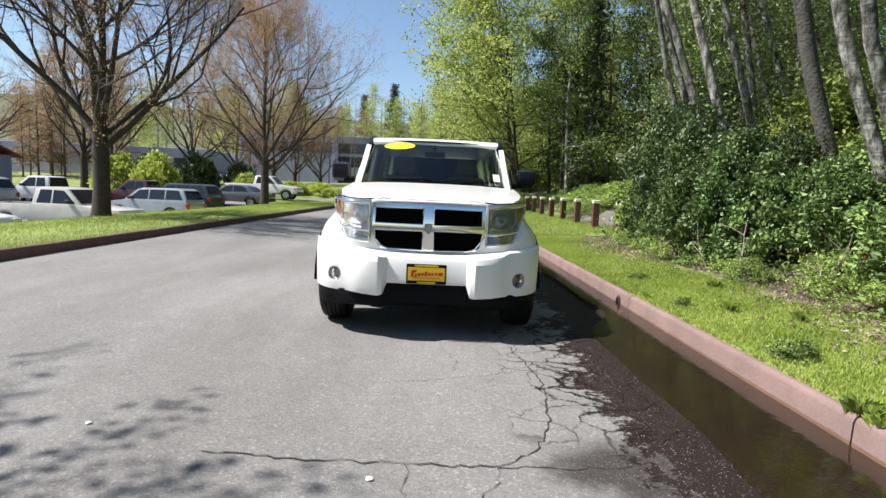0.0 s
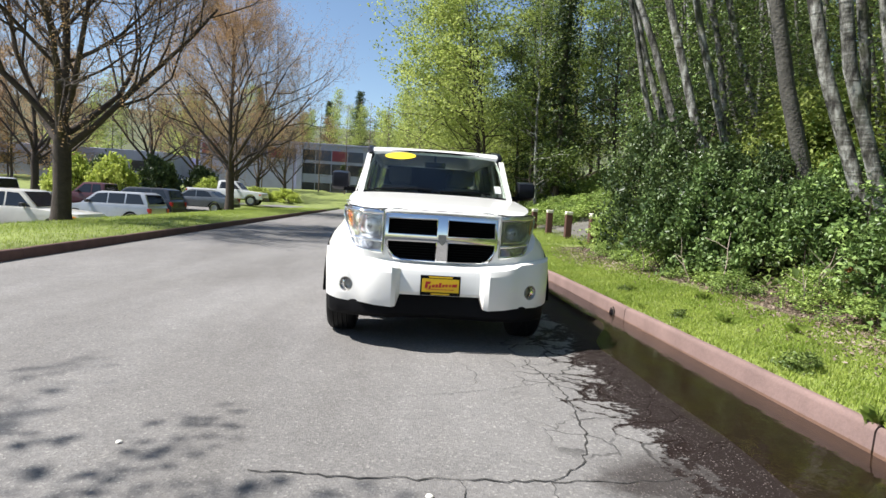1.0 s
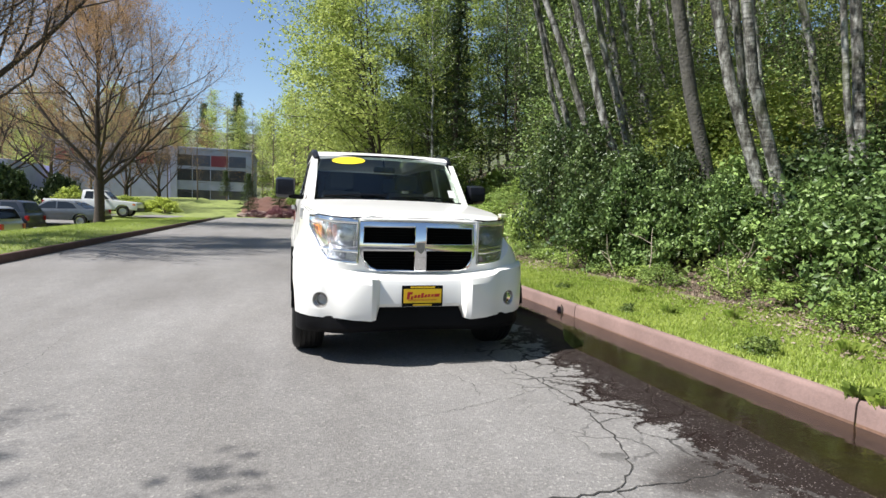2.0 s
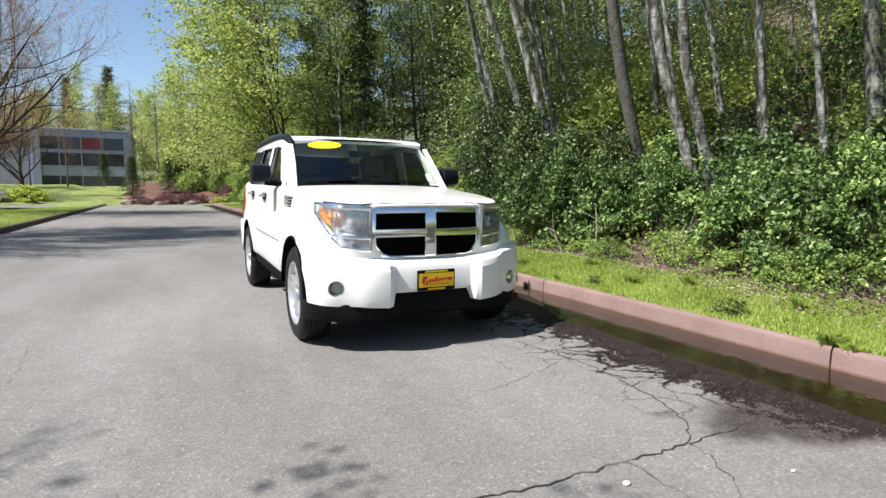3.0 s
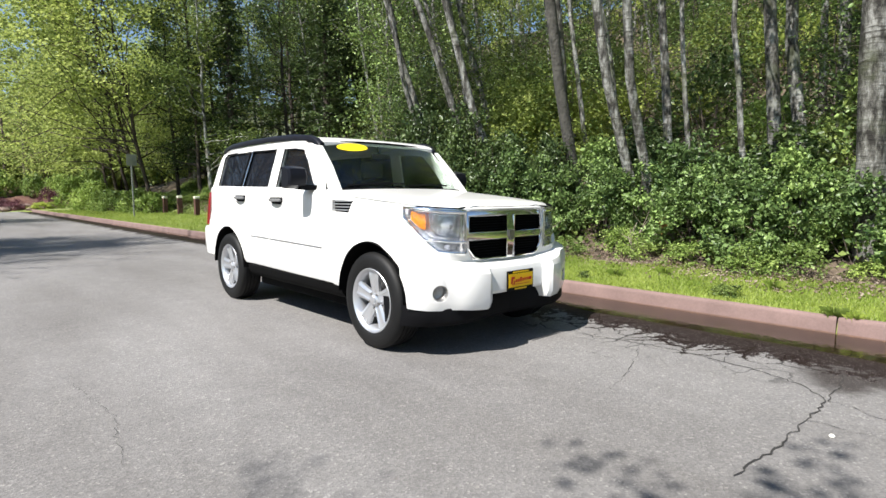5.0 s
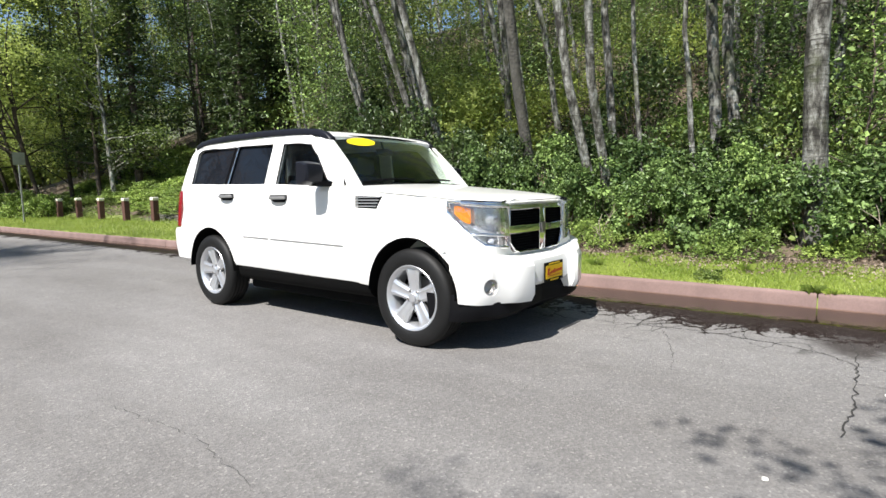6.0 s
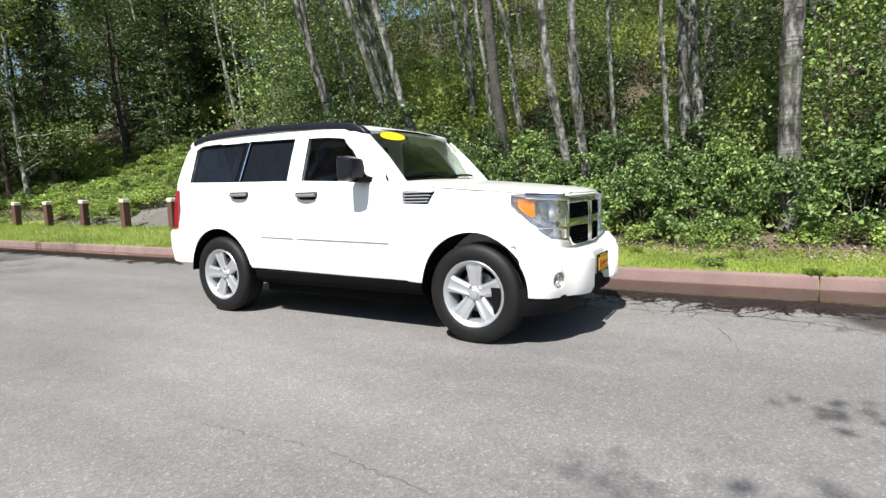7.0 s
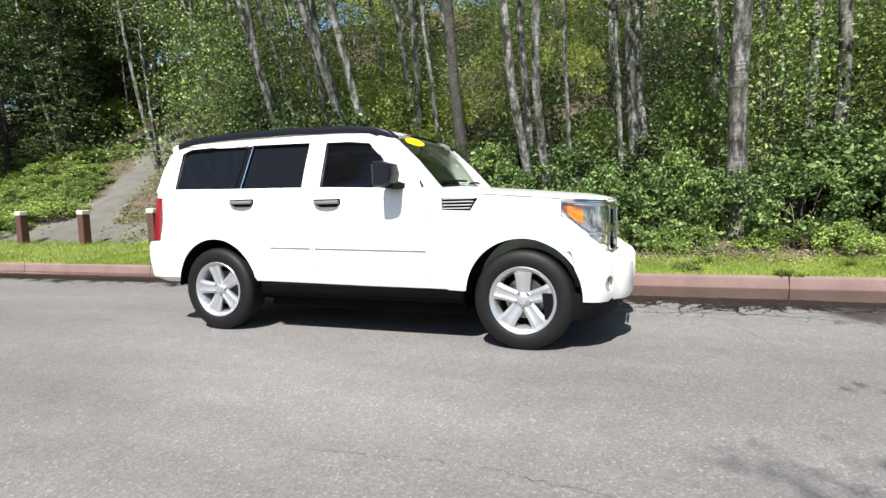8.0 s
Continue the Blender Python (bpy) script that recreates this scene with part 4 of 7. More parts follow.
WIDE_LOW = [(-0.56, 0.60), (-0.5, 0.72), (-0.44, 0.815), (-0.36, 0.875), (-0.22, 0.915), (0.0, 0.925), (0.3, 0.915), (0.48, 0.895), (0.62, 0.876), (1.2, 0.872), (2.1, 0.872), (2.3, 0.885), (2.5, 0.905), (2.763, 0.912), (3.05, 0.905), (3.25, 0.89), (3.5, 0.87), (3.62, 0.84), (3.68, 0.76)]
WIDE_UP = [(-0.56, 0.44), (-0.52, 0.56), (-0.45, 0.66), (-0.36, 0.715), (-0.26, 0.75), (-0.1, 0.785), (0.2, 0.815), (0.6, 0.84), (1.2, 0.855), (2.6, 0.857), (3.3, 0.845), (3.5, 0.83), (3.62, 0.80), (3.68, 0.72)]
SHOULDER = [(-0.56, 1.062), (-0.3, 1.085), (0.0, 1.115), (0.4, 1.148), (0.75, 1.185), (0.95, 1.205), (1.7, 1.236), (2.6, 1.252), (3.3, 1.27), (3.7, 1.27)]
HOOD_X = [(-0.56, 0.40), (-0.45, 0.60), (-0.3, 0.68), (0.0, 0.72), (0.7, 0.765)]
HOOD_Z = [(-0.60, 1.055), (-0.56, 1.078), (-0.4, 1.110), (0.0, 1.150), (0.4, 1.186), (0.74, 1.218)]
BOTTOM = [(-0.56, 0.50), (-0.4, 0.42), (0.5, 0.41), (2.3, 0.44), (3.2, 0.46), (3.7, 0.52)]


# headlights wrapping round the corners: plan line, top and bottom heights
LAMP_PLAN = [(0.456, -0.566), (0.52, -0.556), (0.60, -0.532), (0.655, -0.495), (0.695, -0.435), (0.735, -0.352), (0.775, -0.266)]
LAMP_TOP = [1.050, 1.052, 1.056, 1.060, 1.064, 1.068, 1.072]
LAMP_LOW = [0.738, 0.742, 0.750, 0.762, 0.815, 0.905, 1.000]


def lamp_point(s, i, f, out):
    """A point of the headlight: along its plan, up its face, and outwards."""
    last = len(LAMP_PLAN) - 1
    k = min(last - 1, int(i))
    w = i - k

    def along(t):
        return t[k] + (t[k + 1] - t[k]) * w
    x, y = along([p[0] for p in LAMP_PLAN]), along([p[1] for p in LAMP_PLAN])
    a, b = LAMP_PLAN[max(0, min(last - 1, int(i - 0.5)))], LAMP_PLAN[min(last, max(1, int(i + 1)))]
    nx, ny = b[1] - a[1], -(b[0] - a[0])
    ln = math.hypot(nx, ny)
    lo, hi = along(LAMP_LOW), along(LAMP_TOP)
    return Vector((s * (x + nx / ln * out), y + ny / ln * out, lo + (hi - lo) * f))


def tail(y):
    """Shortens the tail behind the rear wheels to its true length."""
    return y if y < 3.2 else 3.2 + (y - 3.2) * 0.74


def body_ring(y):
    lo, up, sh, zb = (lerp_table(t, y) for t in (WIDE_LOW, WIDE_UP, SHOULDER, BOTTOM))
    pts = [(0.0, zb), (lo - 0.12, zb), (lo - 0.02, zb + 0.012), (lo - 0.004, zb + 0.05), (lo, 0.60), (lo, 0.70), (lo + (up - lo) * 0.06, 0.77), (lo + (up - lo) * 0.30, 0.85), (lo + (up - lo) * 0.70, 0.92), (up, 0.99), (up - 0.004, sh - 0.05), (up - 0.014, sh - 0.02)]
    if y < 0.745:
        hx, hz = lerp_table(HOOD_X, y), lerp_table(HOOD_Z, y)
        pts += [(up - 0.03, sh), (hx, sh + 0.012), (hx - 0.04, sh + 0.022), (hx * 0.6, hz - 0.008), (0.0, hz)]
    else:
        pts += [(up - 0.035, sh + 0.004), (up - 0.055, sh + 0.002), (up - 0.075, sh - 0.06), (up - 0.085, 0.62), (0.0, 0.60)]
    return [Vector((x, tail(y), z)) for x, z in pts]


def car_body(car):
    ys = [-0.56, -0.52, -0.48, -0.42, -0.36, -0.28, -0.2, -0.1, 0.0, 0.1, 0.2, 0.3, 0.4, 0.5, 0.6, 0.74, 0.75, 0.95, 1.2, 1.45, 1.7, 1.95, 2.15, 2.3, 2.45, 2.6, 2.763, 2.9, 3.05, 3.2, 3.35, 3.5, 3.58, 3.64, 3.68]
    bm = bmesh.new()
    vs = loft(bm, [body_ring(y) for y in ys], closed=False)
    for ring in (vs[0], vs[-1]):
        c = [v for v in ring]
        bm.faces.new(c if ring is vs[-1] else c[::-1])
    mirrored(bm)
    bmesh.ops.holes_fill(bm, edges=[e for e in bm.edges if e.is_boundary], sides=0)
    bmesh.ops.recalc_face_normals(bm, faces=bm.faces)
    cutters = []
    for y in (0.0, 2.763):
        for s in (-1, 1):
            c = bmesh.new()
            cyl(c, (s * 0.84, y, 0.395), (1, 0, 0), 0.425, 0.56, 56)
            cutters.append(c)
            c = bmesh.new()
            box(c, s * 0.84 - 0.28, s * 0.84 + 0.28, y - 0.415, y + 0.415, 0.1, 0.40)
            cutters.append(c)
    c = bmesh.new()
    prism(c, [(-0.44, 1.045), (0.44, 1.045), (0.44, 0.80), (0.39, 0.725), (0.33, 0.685), (-0.33, 0.685), (-0.39, 0.725), (-0.44, 0.80)], 0.26, lambda u, v, d: Vector((u, -0.72 + d, v)))
    cutters.append(c)
    for s in (-1, 1):
        c = bmesh.new()
        loft(c, [[lamp_point(s, i, f, o) for f, o in ((0.0, 0.06), (0.0, -0.085), (1.0, -0.085), (1.0, 0.06))] for i in range(len(LAMP_PLAN))])
        cutters.append(c)
    for s in (-1, 1):
        # side vent, door shut lines and the moulding groove
        c = bmesh.new()
        prism(c, [(0.335, 1.118), (0.62, 1.126), (0.62, 1.028), (0.395, 1.022)], 0.12, lambda u, v, d, s=s: Vector((s * (0.79 + d), u, v)))
        cutters.append(c)
    bm = cut(bm, cutters)
    part("body", bm, C["white"], car, "white painted body shell", smooth_angle=32)
    # dark shut lines, lying in the panel gaps just proud of the skin
    def skin_x(y, z):
        ring = body_ring(y)
        for a, b in zip(ring[2:], ring[3:]):
            if min(a.z, b.z) <= z <= max(a.z, b.z) and abs(a.z - b.z) > 1e-5:
                return a.x + (b.x - a.x) * (z - a.z) / (b.z - a.z)
        return ring[9].x
    for s in (-1, 1):
        for name, line in (("door_gap", [(0.70, 1.17), (0.72, 0.95), (0.72, 0.60), (0.70, 0.47)]), ("door_gap", [(1.755, 1.22), (1.76, 0.95), (1.76, 0.47)]), ("door_gap", [(2.60, 1.235), (2.585, 1.0), (2.50, 0.88), (2.38, 0.75), (2.30, 0.58)]),
                           ("side_moulding", [(2.18, 0.742), (1.78, 0.736)]), ("side_moulding", [(1.74, 0.735), (0.74, 0.718)]), ("hood_gap", [(-0.26, 1.076), (0.0, 1.098), (0.33, 1.128), (0.68, 1.158)])):
            b2 = bmesh.new()
            path = []
            for (y0, z0), (y1, z1) in zip(line, line[1:]):
                for k in range(7):
                    y, z = y0 + (y1 - y0) * k / 6, z0 + (z1 - z0) * k / 6
                    path.append((s * (skin_x(y, z) - (0.001 if name != "side_moulding" else -0.002)), y, z))
            tube(b2, [p for i, p in enumerate(path) if i == 0 or (Vector(p) - Vector(path[i - 1])).length > 1e-4], [0.0028 if name != "side_moulding" else 0.0055] * len([1 for i, p in enumerate(path) if i == 0 or (Vector(p) - Vector(path[i - 1])).length > 1e-4]), 5, False)
            part(name, b2, C["black"] if name != "side_moulding" else C["trim"], car, smooth_angle=60)
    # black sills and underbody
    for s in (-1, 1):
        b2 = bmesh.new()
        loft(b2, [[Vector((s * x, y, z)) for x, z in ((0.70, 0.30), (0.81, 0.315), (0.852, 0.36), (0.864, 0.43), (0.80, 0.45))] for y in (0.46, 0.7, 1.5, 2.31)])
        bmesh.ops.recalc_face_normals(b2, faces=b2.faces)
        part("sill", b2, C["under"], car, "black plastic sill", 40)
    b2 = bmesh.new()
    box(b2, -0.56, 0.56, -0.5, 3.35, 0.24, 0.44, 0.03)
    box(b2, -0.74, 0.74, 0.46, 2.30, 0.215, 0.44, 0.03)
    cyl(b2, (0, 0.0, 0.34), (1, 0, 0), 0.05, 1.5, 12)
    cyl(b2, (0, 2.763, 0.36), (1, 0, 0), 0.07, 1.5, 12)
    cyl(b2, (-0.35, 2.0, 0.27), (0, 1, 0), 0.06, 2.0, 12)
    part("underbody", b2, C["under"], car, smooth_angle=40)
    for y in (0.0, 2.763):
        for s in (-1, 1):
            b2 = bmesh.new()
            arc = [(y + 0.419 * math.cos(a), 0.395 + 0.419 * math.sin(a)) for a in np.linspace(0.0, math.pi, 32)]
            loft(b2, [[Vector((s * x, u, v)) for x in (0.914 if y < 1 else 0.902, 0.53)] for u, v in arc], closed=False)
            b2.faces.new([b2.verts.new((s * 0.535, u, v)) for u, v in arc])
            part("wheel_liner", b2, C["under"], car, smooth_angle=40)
    # side vents with slats
    for s in (-1, 1):
        b2 = bmesh.new()
        prism(b2, [(0.335, 1.118), (0.62, 1.126), (0.62, 1.028), (0.395, 1.022)], 0.006, lambda u, v, d, s=s: Vector((s * (0.802 + d), u, v)))
        bmesh.ops.recalc_face_normals(b2, faces=b2.faces)
        vent = part("side_vent", b2, C["black"], car, "black slatted side vent")
        for k in range(4):
            b2 = bmesh.new()
            z = 1.037 + 0.024 * k
            box(b2, *sorted((s * 0.812, s * 0.842)), 0.385 - 0.013 * k + 0.01, 0.612, z, z + 0.009, 0.003)
            part("slat", b2, C["silver"], vent)


def car_hood(car):
    """The bonnet: a crowned panel with a rolled leading edge, resting on the body."""
    bm = bmesh.new()
    nu, nv = 20, 18
    rows = []
    for j in range(nv + 1):
        f = j / nv
        row = []
        for i in range(nu + 1):
            u = -1 + 2 * i / nu
            half = lerp_table([(0.0, 0.635), (0.06, 0.672), (0.2, 0.728), (0.45, 0.782), (0.7, 0.805), (1.0, 0.806)], f)
            y0 = -0.606 + 0.135 * abs(u) ** 2.6
            y1 = 0.60 + 0.12 * u * u
            y = y0 + (y1 - y0) * f ** 1.15
            edge = lerp_table(SHOULDER, y) + 0.016
            crown = lerp_table(HOOD_Z, max(y, -0.56)) + 0.014
            z = crown - (crown - edge) * abs(u) ** 2.5
            if j == 0:
                z -= 0.030
            elif j == 1:
                z -= 0.006
            row.append(Vector((half * u, y, z)))
        rows.append(row)
    vs = [[bm.verts.new(p) for p in r] for r in rows]
    for a, b in zip(vs, vs[1:]):
        for i in range(nu):
            bm.faces.new((a[i], a[i + 1], b[i + 1], b[i]))
    bmesh.ops.recalc_face_normals(bm, faces=bm.faces)
    if sum(f.normal.z for f in bm.faces) < 0:
        bmesh.ops.reverse_faces(bm, faces=bm.faces)
    bmesh.ops.solidify(bm, geom=bm.faces[:], thickness=0.012)
    part("hood", bm, C["white"], car, "broad white bonnet", 45)


def door_handle(car, s, y, z):
    b2 = bmesh.new()
    x = 0.858
    loft(b2, [[Vector((s * (x + 0.012 + 0.030 * math.sin(math.pi * f) ** 0.5 + dx), y - 0.115 + 0.23 * f, z + dz)) for dx, dz in ((-0.012, -0.014), (0.006, -0.012), (0.010, 0.0), (0.006, 0.012), (-0.012, 0.014))] for f in (0.0, 0.08, 0.25, 0.5, 0.75, 0.92, 1.0)])
    bmesh.ops.recalc_face_normals(b2, faces=b2.faces)
    h = part("door_handle", b2, C["trim"], car, "grey door handle", 50)
    b2 = bmesh.new()
    prism(b2, [(y - 0.125, z - 0.012), (y - 0.09, z - 0.040), (y + 0.06, z - 0.040), (y + 0.125, z - 0.01), (y + 0.125, z + 0.026), (y - 0.125, z + 0.026)], 0.005, lambda u, v, d: Vector((s * (x - 0.002 + d), u, v)))
    bmesh.ops.recalc_face_normals(b2, faces=b2.faces)
    part("handle_cup", b2, C["black"], h)


def glass_x(y, z):
    """Half width of the tapering cabin."""
    x = 0.812 - (z - 1.20) * 0.24
    return x - 0.05 * step01(y, 2.9, 3.7) - 0.06 * step01(-y, -1.15, -0.6)


def car_cabin(car):
    for s in (-1, 1):
        bm = bmesh.new()

        def put_side(u, v, d, s=s):
            return Vector((s * (glass_x(u, v) + 0.012 - d), tail(u), v))
        quads = [
            [(0.66, 1.18), (0.96, 1.205), (1.06, 1.345), (1.16, 1.475), (1.262, 1.575), (1.19, 1.628), (1.04, 1.605), (0.845, 1.42), (0.64, 1.19)],
            [(1.19, 1.628), (1.262, 1.575), (1.45, 1.598), (1.663, 1.606), (1.833, 1.612), (2.437, 1.626), (2.9, 1.632), (3.14, 1.628), (3.24, 1.60), (3.33, 1.665), (3.0, 1.692), (2.2, 1.696), (1.6, 1.686), (1.3, 1.668)],
            [(1.70, 1.228), (1.884, 1.232), (1.833, 1.612), (1.663, 1.606)],
            [(3.24, 1.60), (3.325, 1.255), (3.66, 1.255), (3.585, 1.45), (3.48, 1.60), (3.33, 1.665)],
            [(2.52, 1.245), (2.575, 1.246), (2.475, 1.628), (2.42, 1.626)],
        ]
        for q in quads[:4]:
            prism(bm, q, 0.05, put_side)
        bmesh.ops.recalc_face_normals(bm, faces=bm.faces)
        part("side_frame", bm, C["white"], car, "white window frame and pillars", 40)
        b2 = bmesh.new()
        prism(b2, quads[4], 0.03, lambda u, v, d, s=s: Vector((s * (glass_x(u, v) + 0.006 - d), u, v)))
        bmesh.ops.recalc_face_normals(b2, faces=b2.faces)
        part("pillar_trim", b2, C["black"], car, "black pillar trim")
        b2 = bmesh.new()
        tube(b2, [(s * (glass_x(2.52, 1.246) + 0.008), 2.515, 1.246), (s * (glass_x(2.43, 1.626) + 0.008), 2.418, 1.626)], [0.006, 0.006], 5)
        part("chrome_strip", b2, C["chrome"], car)
        for name, q, mt, lab in (("front_door_glass", [(0.96, 1.205), (1.70, 1.228), (1.663, 1.606), (1.45, 1.598), (1.262, 1.575), (1.16, 1.475), (1.06, 1.345)], "door", "lightly tinted door glass"),
                                 ("rear_door_glass", [(1.884, 1.232), (2.52, 1.246), (2.42, 1.628), (1.833, 1.614)], "tint", "dark privacy glass"),
                                 ("quarter_glass", [(2.575, 1.246), (3.325, 1.255), (3.24, 1.60), (3.14, 1.63), (2.9, 1.634), (2.475, 1.63)], "tint", "dark privacy glass")):
            b2 = bmesh.new()
            prism(b2, q, 0.005, lambda u, v, d, s=s: Vector((s * (glass_x(u, v) - 0.012 - d), tail(u), v)))
            bmesh.ops.recalc_face_normals(b2, faces=b2.faces)
            g = part(name, b2, C[mt], car, lab)
            g.visible_shadow = mt == "tint"
            b2 = bmesh.new()
            loop = [put_side(u, v, 0.004) for u, v in q]
            tube(b2, loop + [loop[0]], [0.008] * (len(loop) + 1), 5, False)
            part("window_seal", b2, C["black"], g)
    # roof
    bm = bmesh.new()
    ys = [1.065, 1.10, 1.2, 1.5, 2.0, 2.6, 3.1, 3.28, 3.37]
    zc = [1.655, 1.678, 1.705, 1.732, 1.748, 1.748, 1.735, 1.715, 1.69]
    rings = []
    for y, z in zip(ys, zc):
        w = 0.705 - 0.05 * step01(-y, -1.2, -1.05) - 0.05 * step01(y, 3.1, 3.5)
        edge = min(z - 0.015, 1.692)
        top = [(w * f, z - (z - edge) * abs(f) ** 3) for f in np.linspace(-1, 1, 15)]
        rings.append([Vector((x, y, zz)) for x, zz in top] + [Vector((x, y, zz - 0.03)) for x, zz in top[::-1]])
    loft(bm, rings)
    bmesh.ops.recalc_face_normals(bm, faces=bm.faces)
    part("roof", bm, C["white"], car, "white roof panel", 40)
    for s in (-1, 1):
        b2 = bmesh.new()
        path = [(1.04, 1.625, 0.668), (1.10, 1.672, 0.682), (1.22, 1.708, 0.688), (1.5, 1.735, 0.69), (2.0, 1.752, 0.69), (2.6, 1.754, 0.69), (3.0, 1.742, 0.685), (3.2, 1.722, 0.675), (3.3, 1.695, 0.665)]
        loft(b2, [[Vector((s * (x + dx), y, z + dz)) for dx, dz in ((-0.02, -0.03), (0.026, -0.054), (0.033, -0.018), (0.018, 0.004), (-0.014, 0.004))] for y, z, x in path])
        bmesh.ops.recalc_face_normals(b2, faces=b2.faces)
        part("roof_rail", b2, C["gloss"], car, "dark roof rail", 50)
    # windscreen
    bm = bmesh.new()
    n, mrows = 16, 8
    grid = []
    for j in range(mrows + 1):
        f = j / mrows
        w = 0.782 + (0.64 - 0.782) * f
        row = []
        for i in range(n + 1):
            u = -1 + 2 * i / n
            y = (0.66 + 0.13 * u * u) * (1 - f) + (1.065 + 0.035 * u * u) * f - 0.035 * math.sin(math.pi * f)
            z = (1.218 - 0.008 * u * u) * (1 - f) + (1.662 - 0.02 * u * u) * f
            row.append(Vector((w * u, y, z)))
        grid.append(row)
    for k, off in enumerate((0.0, -0.005)):
        vs = [[bm.verts.new(p + Vector((0, -off, off))) for p in r] for r in grid]
        for a, b in zip(vs, vs[1:]):
            for i in range(n):
                bm.faces.new((a[i], a[i + 1], b[i + 1], b[i]) if k == 0 else (a[i], b[i], b[i + 1], a[i + 1]))
    ws = part("windscreen", bm, C["clear"], car, "raked clear windscreen", 60)
    ws.visible_shadow = False
    b2 = bmesh.new()
    loop = grid[0] + [r[-1] for r in grid[1:]] + grid[-1][::-1][1:] + [r[0] for r in grid[::-1]][1:]
    tube(b2, loop, [0.011] * len(loop), 5, False)
    part("windscreen_seal", b2, C["black"], ws)
    for s in (-1, 1):
        b2 = bmesh.new()
        pill = []
        for j in range(mrows + 1):
            p = grid[j][0 if s < 0 else -1]
            f = j / mrows
            q = Vector((s * (glass_x(p.y + 0.1, p.z) + 0.008), p.y + 0.13 - 0.03 * f, p.z - 0.01))
            pill.append([p + Vector((-s * 0.012, 0, 0.006)), p.lerp(q, 0.5) + Vector((s * 0.02, -0.015, 0.006)), q, q + Vector((-s * 0.05, 0.03, -0.03)), p + Vector((-s * 0.012, 0.03, -0.04))])
        loft(b2, pill)
        bmesh.ops.recalc_face_normals(b2, faces=b2.faces)
        part("a_pillar", b2, C["white"], car, "white windscreen pillar", 50)
    # cowl and wipers
    b2 = bmesh.new()
    cw = [[Vector((x, 0.575 + 0.13 * (x / 0.74) ** 2 + dy, 1.203 + dz)) for dy, dz in ((0.0, -0.01), (0.02, 0.012), (0.11, 0.01), (0.12, -0.06))] for x in np.linspace(-0.73, 0.73, 15)]
    loft(b2, cw)
    bmesh.ops.recalc_face_normals(b2, faces=b2.faces)
    part("cowl", b2, C["black"], car, "black wiper cowl", 40)

    def on_screen(u, f, lift):
        j = min(mrows - 1, int(f * mrows))
        i = min(n - 1, int((u + 1) / 2 * n))
        fj, fi = f * mrows - j, (u + 1) / 2 * n - i
        p = grid[j][i].lerp(grid[j][i + 1], fi).lerp(grid[j + 1][i].lerp(grid[j + 1][i + 1], fi), fj)
        return p + Vector((0, -0.7, 0.7)).normalized() * lift
    for u0, u1, fa, fb in ((-0.80, -0.05, 0.035, 0.085), (0.0, 0.72, 0.03, 0.07)):
        b2 = bmesh.new()
        tube(b2, [on_screen(u0 + (u1 - u0) * k / 8, fa + (fb - fa) * math.sin(k / 8 * 2.2), 0.018) for k in range(9)], [0.009] * 9, 5)
        part("wiper", b2, C["black"], car)
    # yellow oval sticker, inspection slips, rear-view mirror
    b2 = bmesh.new()
    c = b2.verts.new(on_screen(-0.565, 0.88, 0.004))
    rim = [b2.verts.new(on_screen(-0.565 + 0.245 * math.cos(a), 0.88 + 0.085 * math.sin(a), 0.004)) for a in np.linspace(0, 2 * math.pi, 40, endpoint=False)]
    for i in range(40):
        b2.faces.new((c, rim[i], rim[(i + 1) % 40]))
    part("oval_sticker", b2, C["yellow"], ws, "yellow oval price sticker")
    b2 = bmesh.new()
    q = [b2.verts.new(on_screen(u, f, 0.004)) for u, f in ((0.80, 0.12), (0.89, 0.12), (0.90, 0.29), (0.81, 0.29))]
    b2.faces.new(q)
    part("paper_slip", b2, C["paper"], ws, "white paper slip behind the glass")
    b2 = bmesh.new()
    box(b2, -0.11, 0.11, 1.075, 1.10, 1.50, 1.56, 0.012)
    tube(b2, [(0, 1.1, 1.55), (0, 1.13, 1.63)], [0.012, 0.012], 6)
    part("inside_mirror", b2, C["black"], car)
    # interior
    b2 = bmesh.new()
    loft(b2, [[Vector((x, y, z)) for x in (-0.70, -0.3, 0.3, 0.70)] for y, z in ((0.72, 1.17), (0.95, 1.19), (1.08, 1.12), (1.12, 0.85), (1.1, 0.62))], closed=False)
    part("dashboard", b2, C["seat"], car, "dark grey dashboard", 40)
    b2 = bmesh.new()
    ring = [(0.36 + 0.19 * math.cos(a), 1.22 + 0.06 * math.sin(a), 1.07 + 0.175 * math.sin(a)) for a in np.linspace(0, 2 * math.pi, 25)]
    tube(b2, ring, [0.014] * 25, 6, False)
    part("steering_wheel", b2, C["black"], car)
    for x, y in ((-0.37, 1.62), (0.37, 1.62), (-0.37, 2.52), (0.37, 2.52)):
        b2 = bmesh.new()
        box(b2, x - 0.26, x + 0.26, y - 0.45, y + 0.1, 0.62, 0.86, 0.05)
        bk = [[Vector((x + dx, y + dy + lean, z)) for dx, dy in ((-w, -0.06), (w, -0.06), (w, 0.07), (-w, 0.07))] for z, w, lean in ((0.80, 0.25, 0.02), (1.10, 0.26, 0.08), (1.32, 0.20, 0.14))]
        loft(b2, bk)
        box(b2, x - 0.13, x + 0.13, y + 0.10, y + 0.19, 1.35, 1.53, 0.03)
        bmesh.ops.recalc_face_normals(b2, faces=b2.faces)
        part("car_seat", b2, C["seat"], car, "dark grey cloth seat", 40)
    # tail of the cabin
    b2 = bmesh.new()
